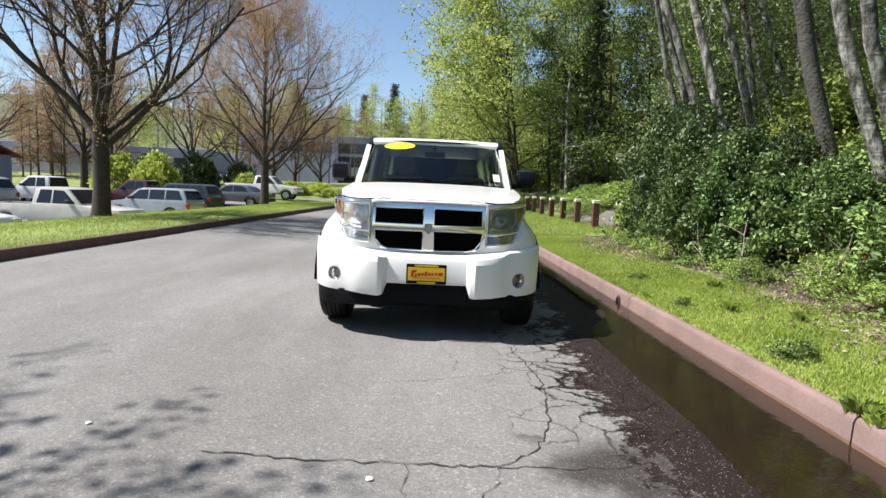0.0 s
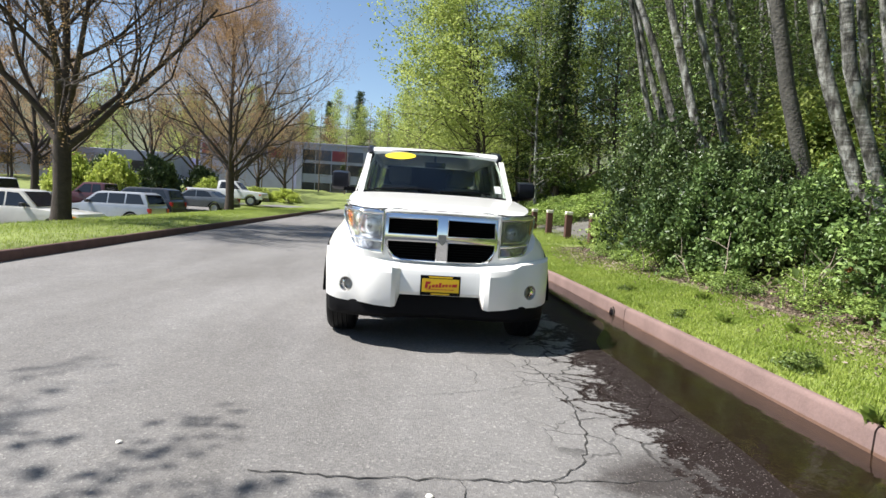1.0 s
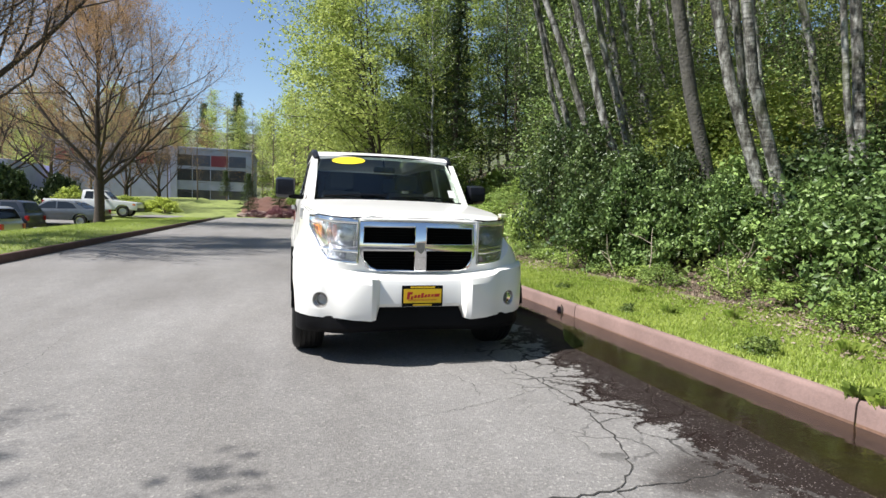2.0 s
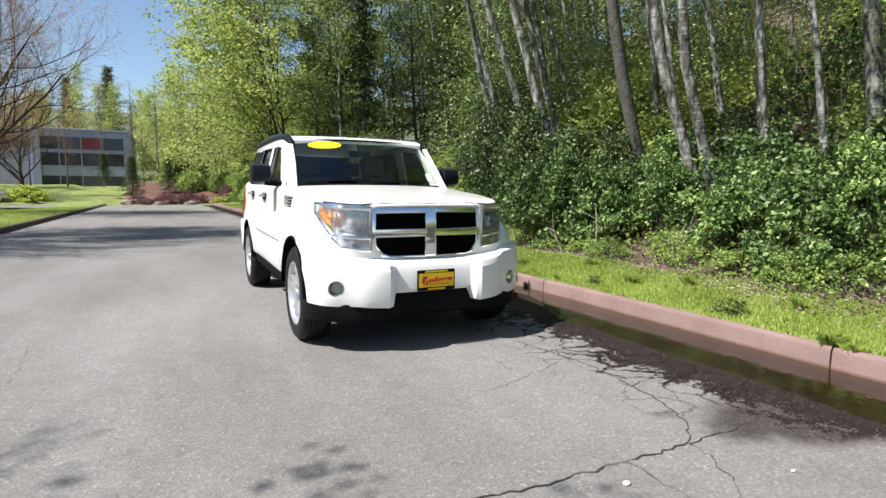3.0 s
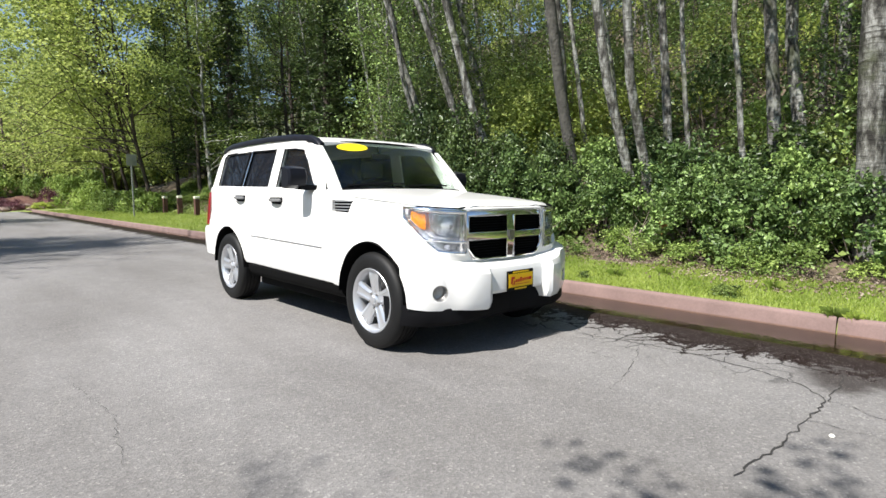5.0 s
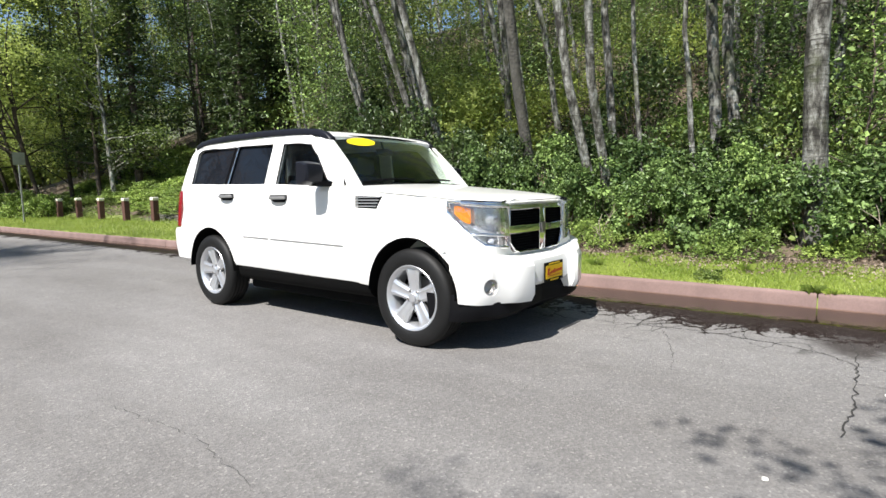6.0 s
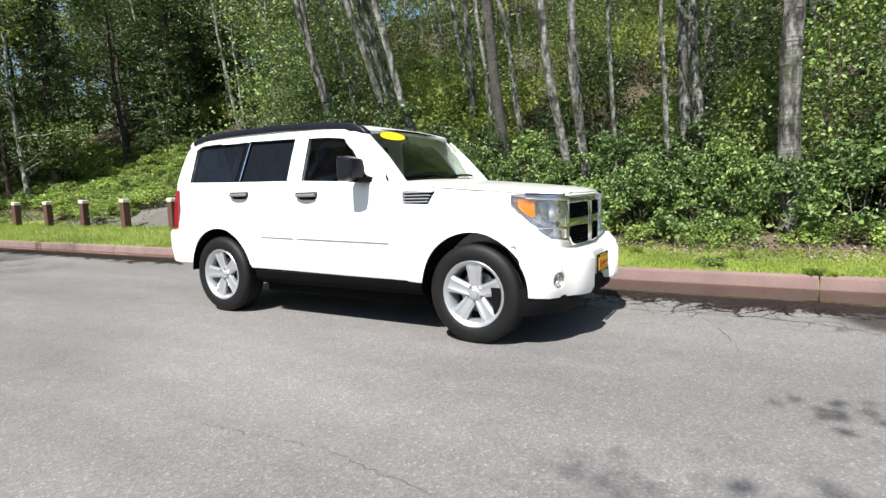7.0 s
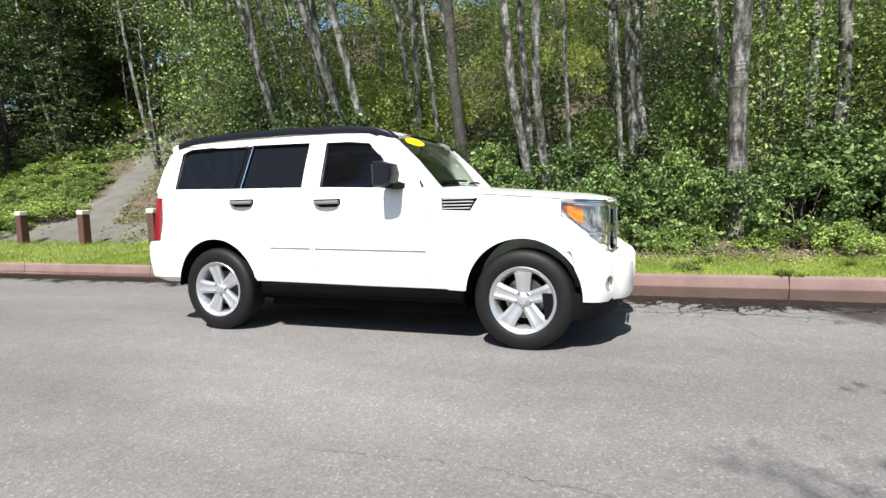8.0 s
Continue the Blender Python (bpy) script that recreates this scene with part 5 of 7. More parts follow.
    prism(b2, [(-0.66, 1.25), (0.66, 1.25), (0.58, 1.64), (-0.58, 1.64)], 0.006, lambda u, v, d: Vector((u, tail(3.63) - (v - 1.25) * 0.42 + d, v)))
    bmesh.ops.recalc_face_normals(b2, faces=b2.faces)
    part("tailgate_glass", b2, C["tint"], car, "dark tailgate glass")
    b2 = bmesh.new()
    loft(b2, [[Vector((x, y + 0.03 * (1 - (x / 0.66) ** 2), z)) for y, z in ((3.36, 1.70), (3.40, 1.69), (3.43, 1.655), (3.405, 1.60), (3.36, 1.60))] for x in np.linspace(-0.64, 0.64, 9)])
    bmesh.ops.recalc_face_normals(b2, faces=b2.faces)
    part("tailgate_top", b2, C["white"], car, "", 40)
    for s in (-1, 1):
        b2 = bmesh.new()
        loft(b2, [[Vector((s * (xx + dx - 0.004), tail(y) + dy * 0.62 - 0.012, z)) for dx, dy in ((0.0, -0.085), (0.006, -0.05), (0.0, 0.03), (-0.05, 0.075), (-0.10, 0.075), (-0.08, -0.08))] for z, xx, y in ((0.815, 0.872, 3.585), (0.90, 0.866, 3.58), (1.05, 0.853, 3.57), (1.185, 0.838, 3.56), (1.20, 0.83, 3.555))])
        bmesh.ops.recalc_face_normals(b2, faces=b2.faces)
        part("tail_light", b2, C["red"], car, "tall red tail light", 50)


def car_front(car):
    # grille: chrome surround with a cross, dark slats behind
    bm = bmesh.new()

    def face_y(x):
        return -0.598 + 0.05 * (abs(x) / 0.45) ** 2
    outer = [(-0.452, 1.052), (0.452, 1.052), (0.452, 0.80), (0.40, 0.715), (0.335, 0.672), (-0.335, 0.672), (-0.40, 0.715), (-0.452, 0.80)]
    holes = []
    for s in (-1, 1):
        holes.append([(s * 0.042, 1.010), (s * 0.412, 1.005), (s * 0.416, 0.882), (s * 0.042, 0.882)])
        holes.append([(s * 0.042, 0.836), (s * 0.416, 0.832), (s * 0.412, 0.765), (s * 0.364, 0.708), (s * 0.312, 0.688), (s * 0.045, 0.686)])
    # a fine panel, cut by the four openings
    loft(bm, [[Vector((x, face_y(x) + d, z)) for z, d in ((0.672, 0.012), (0.69, 0.0), (0.86, -0.012), (1.03, 0.0), (1.055, 0.014), (1.055, 0.06), (0.672, 0.06))] for x in np.linspace(-0.452, 0.452, 25)])
    bmesh.ops.recalc_face_normals(bm, faces=bm.faces)
    cutters = []
    for h in holes:
        c = bmesh.new()
        prism(c, h, 0.30, lambda u, v, d: Vector((u, -0.72 + d, v)))
        cutters.append(c)
    for s in (-1, 1):
        c = bmesh.new()
        prism(c, [(s * 0.330, 0.655), (s * 0.46, 0.655), (s * 0.46, 0.79), (s * 0.397, 0.712)], 0.30, lambda u, v, d: Vector((u, -0.72 + d, v)))
        cutters.append(c)
    bm = cut(bm, cutters)
    grille = part("grille", bm, C["chrome"], car, "chrome crosshair grille surround", 30)
    for s in (-1, 1):
        # the chrome lip round each opening
        for h in holes:
            if h[0][0] * s > 0:
                b2 = bmesh.new()
                loop = [Vector((u, face_y(u) - 0.006, v)) for u, v in h]
                tube(b2, loop + [loop[0]], [0.006] * (len(loop) + 1), 5, False)
                part("grille_lip", b2, C["chrome"], grille, smooth_angle=60)
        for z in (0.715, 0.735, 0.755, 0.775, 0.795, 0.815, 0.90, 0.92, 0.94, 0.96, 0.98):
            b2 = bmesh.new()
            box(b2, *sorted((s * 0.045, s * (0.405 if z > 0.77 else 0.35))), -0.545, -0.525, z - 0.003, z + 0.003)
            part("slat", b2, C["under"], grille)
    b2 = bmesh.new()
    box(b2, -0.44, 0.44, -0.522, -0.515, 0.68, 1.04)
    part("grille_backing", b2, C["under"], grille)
    b2 = bmesh.new()
    prism(b2, [(-0.030, 0.895), (0.030, 0.895), (0.030, 0.855), (0.018, 0.828), (0.0, 0.812), (-0.018, 0.828), (-0.030, 0.855)], 0.010, lambda u, v, d: Vector((u, -0.622 + d, v)))
    bmesh.ops.recalc_face_normals(b2, faces=b2.faces)
    part("badge", b2, C["brake"], grille, "small metal shield badge")
    b2 = bmesh.new()
    gap = [lamp_point(-1, i, 1.0, 0.002) for i in (5, 4, 3, 2, 1)] + [Vector((x, face_y(x) + 0.012, 1.058)) for x in (-0.44, -0.3, -0.15, 0.0, 0.15, 0.3, 0.44)] + [lamp_point(1, i, 1.0, 0.002) for i in (1, 2, 3, 4, 5)]
    tube(b2, [p + Vector((0, 0, 0.012)) for p in gap], [0.007] * len(gap), 5)
    part("bonnet_seal", b2, C["under"], car)
    for s in (-1, 1):
        def at(i, f, out, s=s):
            return lamp_point(s, i, f, out)
        n = len(LAMP_PLAN)
        b2 = bmesh.new()
        loft(b2, [[at(i, f, o) for f, o in ((0.0, 0.0), (0.0, -0.085), (1.0, -0.085), (1.0, 0.0), (0.985, -0.004), (0.93, -0.030), (0.90, -0.060), (0.34, -0.062), (0.27, -0.012), (0.23, -0.012), (0.19, -0.055), (0.05, -0.05), (0.015, -0.004))] for i in np.linspace(0, 6, 19)])
        bmesh.ops.recalc_face_normals(b2, faces=b2.faces)
        lamp = part("headlight", b2, C["bowl"], car, "large clear headlight with chrome surround", 20)
        b2 = bmesh.new()
        loop = [at(i, 0.0, 0.004) for i in range(n)] + [at(i, 1.0, 0.004) for i in range(n - 1, -1, -1)]
        tube(b2, loop + [loop[0]], [0.012] * (2 * n + 1), 6, False)
        part("surround", b2, C["chrome"], lamp, "chrome surround", 60)
        b2 = bmesh.new()
        tube(b2, [at(i, 0.955, 0.008) for i in range(n - 1)], [0.016] * (n - 1), 8)
        part("top_band", b2, C["chrome"], lamp, "chrome band along the top", 60)
        b2 = bmesh.new()
        loop = [at(i, 0.36, -0.012) for i in (0.45, 1.2, 2.2, 3.2)] + [at(3.75, 0.45, -0.012), at(3.9, 0.85, -0.012)] + [at(i, 0.88, -0.012) for i in (3.2, 2.2, 1.2, 0.45)]
        tube(b2, loop + [loop[0]], [0.007] * (len(loop) + 1), 6, False)
        part("bezel", b2, C["chrome"], lamp, "chrome inner bezel", 60)
        b2 = bmesh.new()
        tube(b2, [at(i, 0.27, 0.014) for i in range(4)] + [at(4, 0.10, 0.012), at(4.3, 0.0, 0.006)], [0.009] * 6, 6)
        part("divider", b2, C["chrome"], lamp, smooth_angle=60)
        b2 = bmesh.new()
        vs = [[b2.verts.new(at(i, f, 0.006 + 0.010 * math.sin(math.pi * f))) for f in np.linspace(0, 1, 7)] for i in np.linspace(0, 6, 13)]
        for a, b in zip(vs, vs[1:]):
            for k in range(6):
                b2.faces.new((a[k], a[k + 1], b[k + 1], b[k]))
        bmesh.ops.solidify(b2, geom=b2.faces[:], thickness=0.004)
        lens = part("lens", b2, C["lens"], lamp, "clear plastic lens", 60)
        lens.visible_shadow = False
        b2 = bmesh.new()
        vs = [[b2.verts.new(at(i, lo_ + (0.82 - lo_) * f, -0.003)) for f in np.linspace(0, 1, 6)] for i, lo_ in ((4.25, 0.34), (4.5, 0.28), (4.8, 0.24), (5.15, 0.22), (5.5, 0.26))]
        for a, b in zip(vs, vs[1:]):
            for k in range(5):
                b2.faces.new((a[k], a[k + 1], b[k + 1], b[k]))
        bmesh.ops.solidify(b2, geom=b2.faces[:], thickness=0.006)
        part("turn_lamp", b2, C["amber"], lamp, "amber corner lamp", 60)
        for cx, cy, cz, r in ((0.555, -0.512, 0.935, 0.066), (0.565, -0.508, 0.785, 0.026)):
            b2 = bmesh.new()
            ax = Matrix.Translation((s * cx, cy, cz)) @ Matrix.Rotation(math.pi / 2 + s * 0.25, 4, "Z")
            lathe(b2, [(r, 0.006), (r * 0.96, 0.002), (r * 0.7, -0.018), (r * 0.42, -0.028), (r * 0.30, -0.028), (r * 0.28, 0.004), (r * 0.2, 0.010), (0.0005, 0.011)], ax, 28)
            part("reflector", b2, C["bowl"], lamp, smooth_angle=50)
    # front bumper, lofted across
    sect = [
        (-0.001, [(-0.50, 0.668), (-0.615, 0.655), (-0.672, 0.622), (-0.690, 0.575), (-0.690, 0.455), (-0.672, 0.432), (-0.60, 0.425)]),
        (0.15, [(-0.50, 0.668), (-0.614, 0.655), (-0.671, 0.622), (-0.689, 0.575), (-0.689, 0.455), (-0.671, 0.432), (-0.60, 0.425)]),
        (0.305, [(-0.50, 0.67), (-0.612, 0.657), (-0.665, 0.626), (-0.682, 0.58), (-0.682, 0.455), (-0.665, 0.432), (-0.60, 0.425)]),
        (0.335, [(-0.50, 0.672), (-0.64, 0.66), (-0.705, 0.632), (-0.728, 0.590), (-0.728, 0.40), (-0.705, 0.345), (-0.55, 0.335)]),
        (0.37, [(-0.50, 0.675), (-0.66, 0.662), (-0.722, 0.640), (-0.744, 0.600), (-0.742, 0.39), (-0.715, 0.338), (-0.55, 0.33)]),
        (0.50, [(-0.50, 0.69), (-0.63, 0.675), (-0.692, 0.652), (-0.716, 0.610), (-0.714, 0.40), (-0.69, 0.345), (-0.52, 0.335)]),
        (0.585, [(-0.48, 0.70), (-0.59, 0.69), (-0.648, 0.668), (-0.672, 0.62), (-0.668, 0.41), (-0.645, 0.352), (-0.50, 0.34)]),
        (0.635, [(-0.46, 0.71), (-0.57, 0.705), (-0.614, 0.692), (-0.628, 0.64), (-0.624, 0.41), (-0.606, 0.352), (-0.48, 0.345)]),
        (0.71, [(-0.43, 0.72), (-0.545, 0.715), (-0.586, 0.70), (-0.602, 0.645), (-0.598, 0.41), (-0.580, 0.352), (-0.45, 0.345)]),
        (0.79, [(-0.40, 0.73), (-0.505, 0.724), (-0.542, 0.706), (-0.560, 0.65), (-0.556, 0.41), (-0.538, 0.356), (-0.42, 0.35)]),
        (0.85, [(-0.36, 0.738), (-0.445, 0.732), (-0.482, 0.714), (-0.500, 0.65), (-0.496, 0.42), (-0.478, 0.364), (-0.38, 0.355)]),
        (0.888, [(-0.34, 0.742), (-0.39, 0.738), (-0.415, 0.72), (-0.432, 0.65), (-0.430, 0.43), (-0.420, 0.374), (-0.37, 0.36)]),
        (0.905, [(-0.30, 0.745), (-0.33, 0.742), (-0.352, 0.722), (-0.372, 0.65), (-0.376, 0.44), (-0.372, 0.385), (-0.35, 0.37)]),
    ]
    bm = bmesh.new()
    loft(bm, [[Vector((x, y, z)) for y, z in prof] for x, prof in sect], closed=False)
    mirrored(bm)
    bmesh.ops.solidify(bm, geom=bm.faces[:], thickness=0.012)
    bmesh.ops.recalc_face_normals(bm, faces=bm.faces)
    cutters = []
    for s in (-1, 1):
        c = bmesh.new()
        cyl(c, (s * 0.718, -0.592, 0.478), (s * 0.42, -0.91, 0), 0.058, 0.11, 32)
        cutters.append(c)
    c = bmesh.new()
    cyl(c, (0, 0.0, 0.395), (1, 0, 0), 0.426, 3.0, 56)
    cutters.append(c)
    bm = cut(bm, cutters)
    bumper = part("front_bumper", bm, C["white"], car, "white front bumper with two raised blocks", 28)
    for s in (-1, 1):
        b2 = bmesh.new()
        ax = Matrix.Translation((s * 0.714, -0.580, 0.478)) @ Matrix.Rotation(math.pi / 2 + s * 0.43, 4, "Z")
        lathe(b2, [(0.060, -0.004), (0.054, -0.008), (0.048, 0.0), (0.046, 0.03), (0.02, 0.045), (0.0005, 0.046)], ax, 32)
        fog = part("fog_lamp", b2, C["brake"], bumper, "round fog lamp", 50)
        b2 = bmesh.new()
        lathe(b2, [(0.047, 0.004), (0.03, -0.004), (0.0005, -0.006)], ax, 32)
        part("lens", b2, C["lens"], fog, "", 60).visible_shadow = False
    # lower black valance
    b2 = bmesh.new()
    val = [(0.0, -0.60), (0.33, -0.625), (0.40, -0.645), (0.55, -0.632), (0.66, -0.60), (0.78, -0.535), (0.85, -0.46), (0.88, -0.36)]
    loft(b2, [[Vector((x, y + dy, z)) for dy, z in ((0.02, 0.425), (-0.004, 0.36), (0.0, 0.27), (0.04, 0.235), (0.20, 0.235), (0.22, 0.425))] for x, y in val])
    mirrored(b2)
    bmesh.ops.recalc_face_normals(b2, faces=b2.faces)
    part("valance", b2, C["black"], car, "black lower valance", 40)
    # advertising plate: yellow with a dark frame and red bars in place of lettering
    b2 = bmesh.new()
    box(b2, -0.152, 0.152, -0.712, -0.700, 0.440, 0.592, 0.004)
    plate = part("front_plate", b2, C["black"], car, "yellow advertising plate in a dark frame")
    b2 = bmesh.new()
    box(b2, -0.140, 0.140, -0.7145, -0.7125, 0.466, 0.568)
    part("plate_panel", b2, C["plate"], plate)
    for x0, x1, z0, z1 in ((-0.118, -0.098, 0.494, 0.546), (-0.098, -0.078, 0.528, 0.546), (-0.090, -0.074, 0.492, 0.516), (-0.066, -0.046, 0.502, 0.524), (-0.040, -0.022, 0.503, 0.527), (-0.016, 0.004, 0.503, 0.538), (0.010, 0.028, 0.506, 0.528), (0.034, 0.052, 0.508, 0.530), (0.060, 0.078, 0.510, 0.530), (0.084, 0.122, 0.510, 0.532), (-0.11, 0.10, 0.486, 0.490)):
        b2 = bmesh.new()
        prism(b2, [(x0, z0), (x1, z0), (x1 + 0.006, z1), (x0 + 0.006, z1)], 0.001, lambda u, v, d: Vector((u, -0.7165 + d, v)))
        bmesh.ops.recalc_face_normals(b2, faces=b2.faces)
        part("lettering_bar", b2, C["redink"], plate)
    for z0, x1 in ((0.446, 0.07), (0.574, 0.09)):
        b2 = bmesh.new()
        box(b2, -x1, x1, -0.7145, -0.7125, z0, z0 + 0.012)
        part("lettering_bar", b2, C["plate"], plate)
    # rear bumper
    b2 = bmesh.new()
    rb = [(0.0, 3.80), (0.5, 3.79), (0.75, 3.755), (0.85, 3.68), (0.888, 3.56), (0.898, 3.40), (0.893, 3.20)]
    loft(b2, [[Vector((x + dx, tail(y) + 0.02 + dy, z)) for dx, dy, z in ((-0.03, -0.06, 0.80), (0.0, -0.02, 0.795), (0.006, 0.0, 0.76), (0.006, 0.0, 0.62), (-0.005, -0.02, 0.47), (-0.06, -0.10, 0.42), (-0.12, -0.14, 0.44))] for x, y in rb])
    mirrored(b2)
    bmesh.ops.recalc_face_normals(b2, faces=b2.faces)
    c = bmesh.new()
    cyl(c, (0.0, 2.763, 0.395), (1, 0, 0), 0.425, 3.0, 56)
    b2 = cut(b2, [c])
    part("rear_bumper", b2, C["white"], car, "white rear bumper", 35)


def side_mirror(car, s):
    b2 = bmesh.new()
    rings = []
    for f, w, h in ((0.0, 0.80, 0.80), (0.06, 0.95, 0.95), (0.5, 1.0, 1.0), (0.9, 0.96, 0.97), (1.0, 0.8, 0.85)):
        x = 0.885 + 0.175 * f
        cy, cz = 1.02, 1.315
        rings.append([Vector((s * x, cy + dy * w, cz + dz * h)) for dy, dz in ((-0.075, -0.07), (-0.095, 0.0), (-0.075, 0.075), (0.0, 0.098), (0.06, 0.098), (0.066, -0.098), (0.0, -0.098))])
    loft(b2, rings)
    bmesh.ops.recalc_face_normals(b2, faces=b2.faces)
    m = part("side_mirror", b2, C["gloss"], car, "glossy black side mirror", 35)
    b2 = bmesh.new()
    loft(b2, [[Vector((s * x, y + dy, z + dz)) for dy, dz in ((-0.05, -0.022), (0.05, -0.022), (0.05, 0.022), (-0.05, 0.022))] for x, y, z in ((0.79, 0.98, 1.225), (0.86, 1.0, 1.228), (0.94, 1.02, 1.235))])
    bmesh.ops.recalc_face_normals(b2, faces=b2.faces)
    part("mirror_arm", b2, C["black"], m, "", 40)
    b2 = bmesh.new()
    box(b2, *sorted((s * 0.90, s * 1.045)), 1.085, 1.088, 1.24, 1.39)
    part("mirror_glass", b2, C["chrome"], m)


def car_wheel(car, s, y):
    """Wheel with tyre, rim, five broad spokes, hub cap, bolts and brake disc."""
    out = Matrix.Translation((s * 0.78, y, 0.368)) @ Matrix.Rotation(0 if s > 0 else math.pi, 4, "Z")
    b2 = bmesh.new()
    prof = [(0.232, 0.098), (0.246, 0.110), (0.265, 0.120), (0.300, 0.122), (0.335, 0.116), (0.352, 0.104), (0.362, 0.092)]
    for g in (0.055, 0.018, -0.018, -0.055):
        prof += [(0.367, g + 0.018), (0.368, g + 0.006), (0.360, g + 0.004), (0.360, g - 0.004), (0.368, g - 0.006)]
    prof += [(0.362, -0.092), (0.352, -0.104), (0.30, -0.122), (0.236, -0.112), (0.222, -0.098)]
    lathe(b2, prof, out, 64)
    bmesh.ops.recalc_face_normals(b2, faces=b2.faces)
    tyre = part("tyre", b2, C["rubber"], car, "black road tyre", 30)
    b2 = bmesh.new()
    lathe(b2, [(0.215, -0.09), (0.205, -0.05), (0.200, 0.04), (0.210, 0.075), (0.224, 0.104), (0.243, 0.114), (0.249, 0.108), (0.242, 0.096), (0.230, 0.06)], out, 56)
    bmesh.ops.recalc_face_normals(b2, faces=b2.faces)
    rim = part("rim", b2, C["silver"], car, "silver five-spoke alloy wheel", 40)
    off = 0.3 if y < 1 else 0.55
    for k in range(5):
        b2 = bmesh.new()
        a = off + 2 * math.pi * k / 5
        u, w = Vector((0, math.cos(a), math.sin(a))), Vector((0, -math.sin(a), math.cos(a)))
        rings = []
        for r, half, h in ((0.04, 0.044, 0.078), (0.075, 0.047, 0.082), (0.12, 0.051, 0.088), (0.17, 0.058, 0.095), (0.205, 0.067, 0.098), (0.224, 0.076, 0.094)):
            rings.append([out @ (u * r + w * (half * f) + Vector((h + dh, 0, 0))) for f, dh in ((-1.0, -0.035), (-1.0, -0.010), (-0.55, 0.0), (-0.35, -0.006), (0.35, -0.006), (0.55, 0.0), (1.0, -0.010), (1.0, -0.035))])
        loft(b2, rings)
        bmesh.ops.recalc_face_normals(b2, faces=b2.faces)
        part("spoke", b2, C["silver"], rim, "", 35)
        b2 = bmesh.new()
        p = u * 0.057
        tube(b2, [out @ (Matrix.Rotation(0.63, 3, "X") @ p + Vector((0.07, 0, 0))), out @ (Matrix.Rotation(0.63, 3, "X") @ p + Vector((0.088, 0, 0)))], [0.011, 0.010], 6)
        part("wheel_bolt", b2, C["brake"], rim)
    b2 = bmesh.new()
    lathe(b2, [(0.052, 0.060), (0.050, 0.082), (0.034, 0.090), (0.030, 0.100), (0.0005, 0.103)], out, 28)
    bmesh.ops.recalc_face_normals(b2, faces=b2.faces)
    part("hub_cap", b2, C["silver"], rim, "", 40)
    b2 = bmesh.new()
    lathe(b2, [(0.0005, 0.005), (0.150, 0.005), (0.150, -0.012), (0.0005, -0.012)], out, 36)
    bmesh.ops.recalc_face_normals(b2, faces=b2.faces)
    part("brake_disc", b2, C["brake"], rim, "dull steel brake disc", 40)
    b2 = bmesh.new()
    lathe(b2, [(0.0005, -0.03), (0.20, -0.03)], out, 36)
    part("wheel_back", b2, C["under"], rim)


def build_car():
    car = tagged(new("sport_utility_car"), "white four-door sport utility car parked at the kerb", "car")
    car_body(car)
    car_hood(car)
    car_cabin(car)
    car_front(car)
    for s in (-1, 1):
        side_mirror(car, s)
        door_handle(car, s, 1.61, 1.115)
        door_handle(car, s, 2.47, 1.135)
        for y in (0.0, 2.763):
            car_wheel(car, s, y)
    car.matrix_basis = pose(-0.022, 0, 0, 0, 0, -0.7)  # parked not quite parallel to the kerb


build_car()


# ---- the grass strip and parking area ----
# the third is unseen, added to cast leafy shadows on the road; larger buds
for k, (x, y, tall) in enumerate([(-10.05, 11.9, 11), (-10.1, 27.9, 12), (-9.1, -7.95, 11)]):
    t = thing("maple_tree", "broad maple tree in reddish bud on the grass strip", "tree", bare_maple(500 + k, tall, kids_of=(0, 6, 5, 4) if k == 2 else (0, 8, 7, 6), bud=0.09 if k == 2 else 0.047, heavy=k != 2), "maples on the grass strip")
    t.location = (x, y, height(x, y))
t = thing("background_tree", "brownish budding tree behind the parking lot", "tree", bare_maple(520, 10.0, kids_of=(0, 6, 5, 3), limbs=11), "trees behind the parking lot")
t.location = (-21, 43, 0.2)
for x, y, s, a in ((-27, 38, 1.1, 1.0), (-17.5, 55, 1.0, 2.1), (-33, 52, 1.2, 3.0), (-13.5, 60, 0.9, 4.0), (-24, 62, 1.2, 5.0), (-38, 40, 1.1, 0.4), (-30, 28, 0.9, 2.6), (-19, 70, 1.1, 1.3)):
    c = copy_thing(t, Matrix.Translation((x, y, 0.2)) @ Matrix.Rotation(a, 4, "Z"))
    c.scale = (s, s, s)

V = dict(
    glass=surface("dark_car_glass", (0.02, 0.024, 0.03), 0.08, var=0.1, relief=0),
)


def car_paint(name, col, metal=0.0):
    m, nt, b = node_tools(name)
    b.inputs["Base Color"].default_value = (*col, 1)
    b.inputs["Metallic"].default_value = metal
    b.inputs["Roughness"].default_value = 0.3
    b.inputs["Coat Weight"].default_value = 0.5
    dust = noise_node(nt, 3.0)
    nt.links.new(mixed(nt, 1.0, col, ramp(nt, dust, [(0.3, (0.85, 0.85, 0.85)), (0.7, (1, 1, 1))]), "MULTIPLY"), b.inputs["Base Color"])
    return m


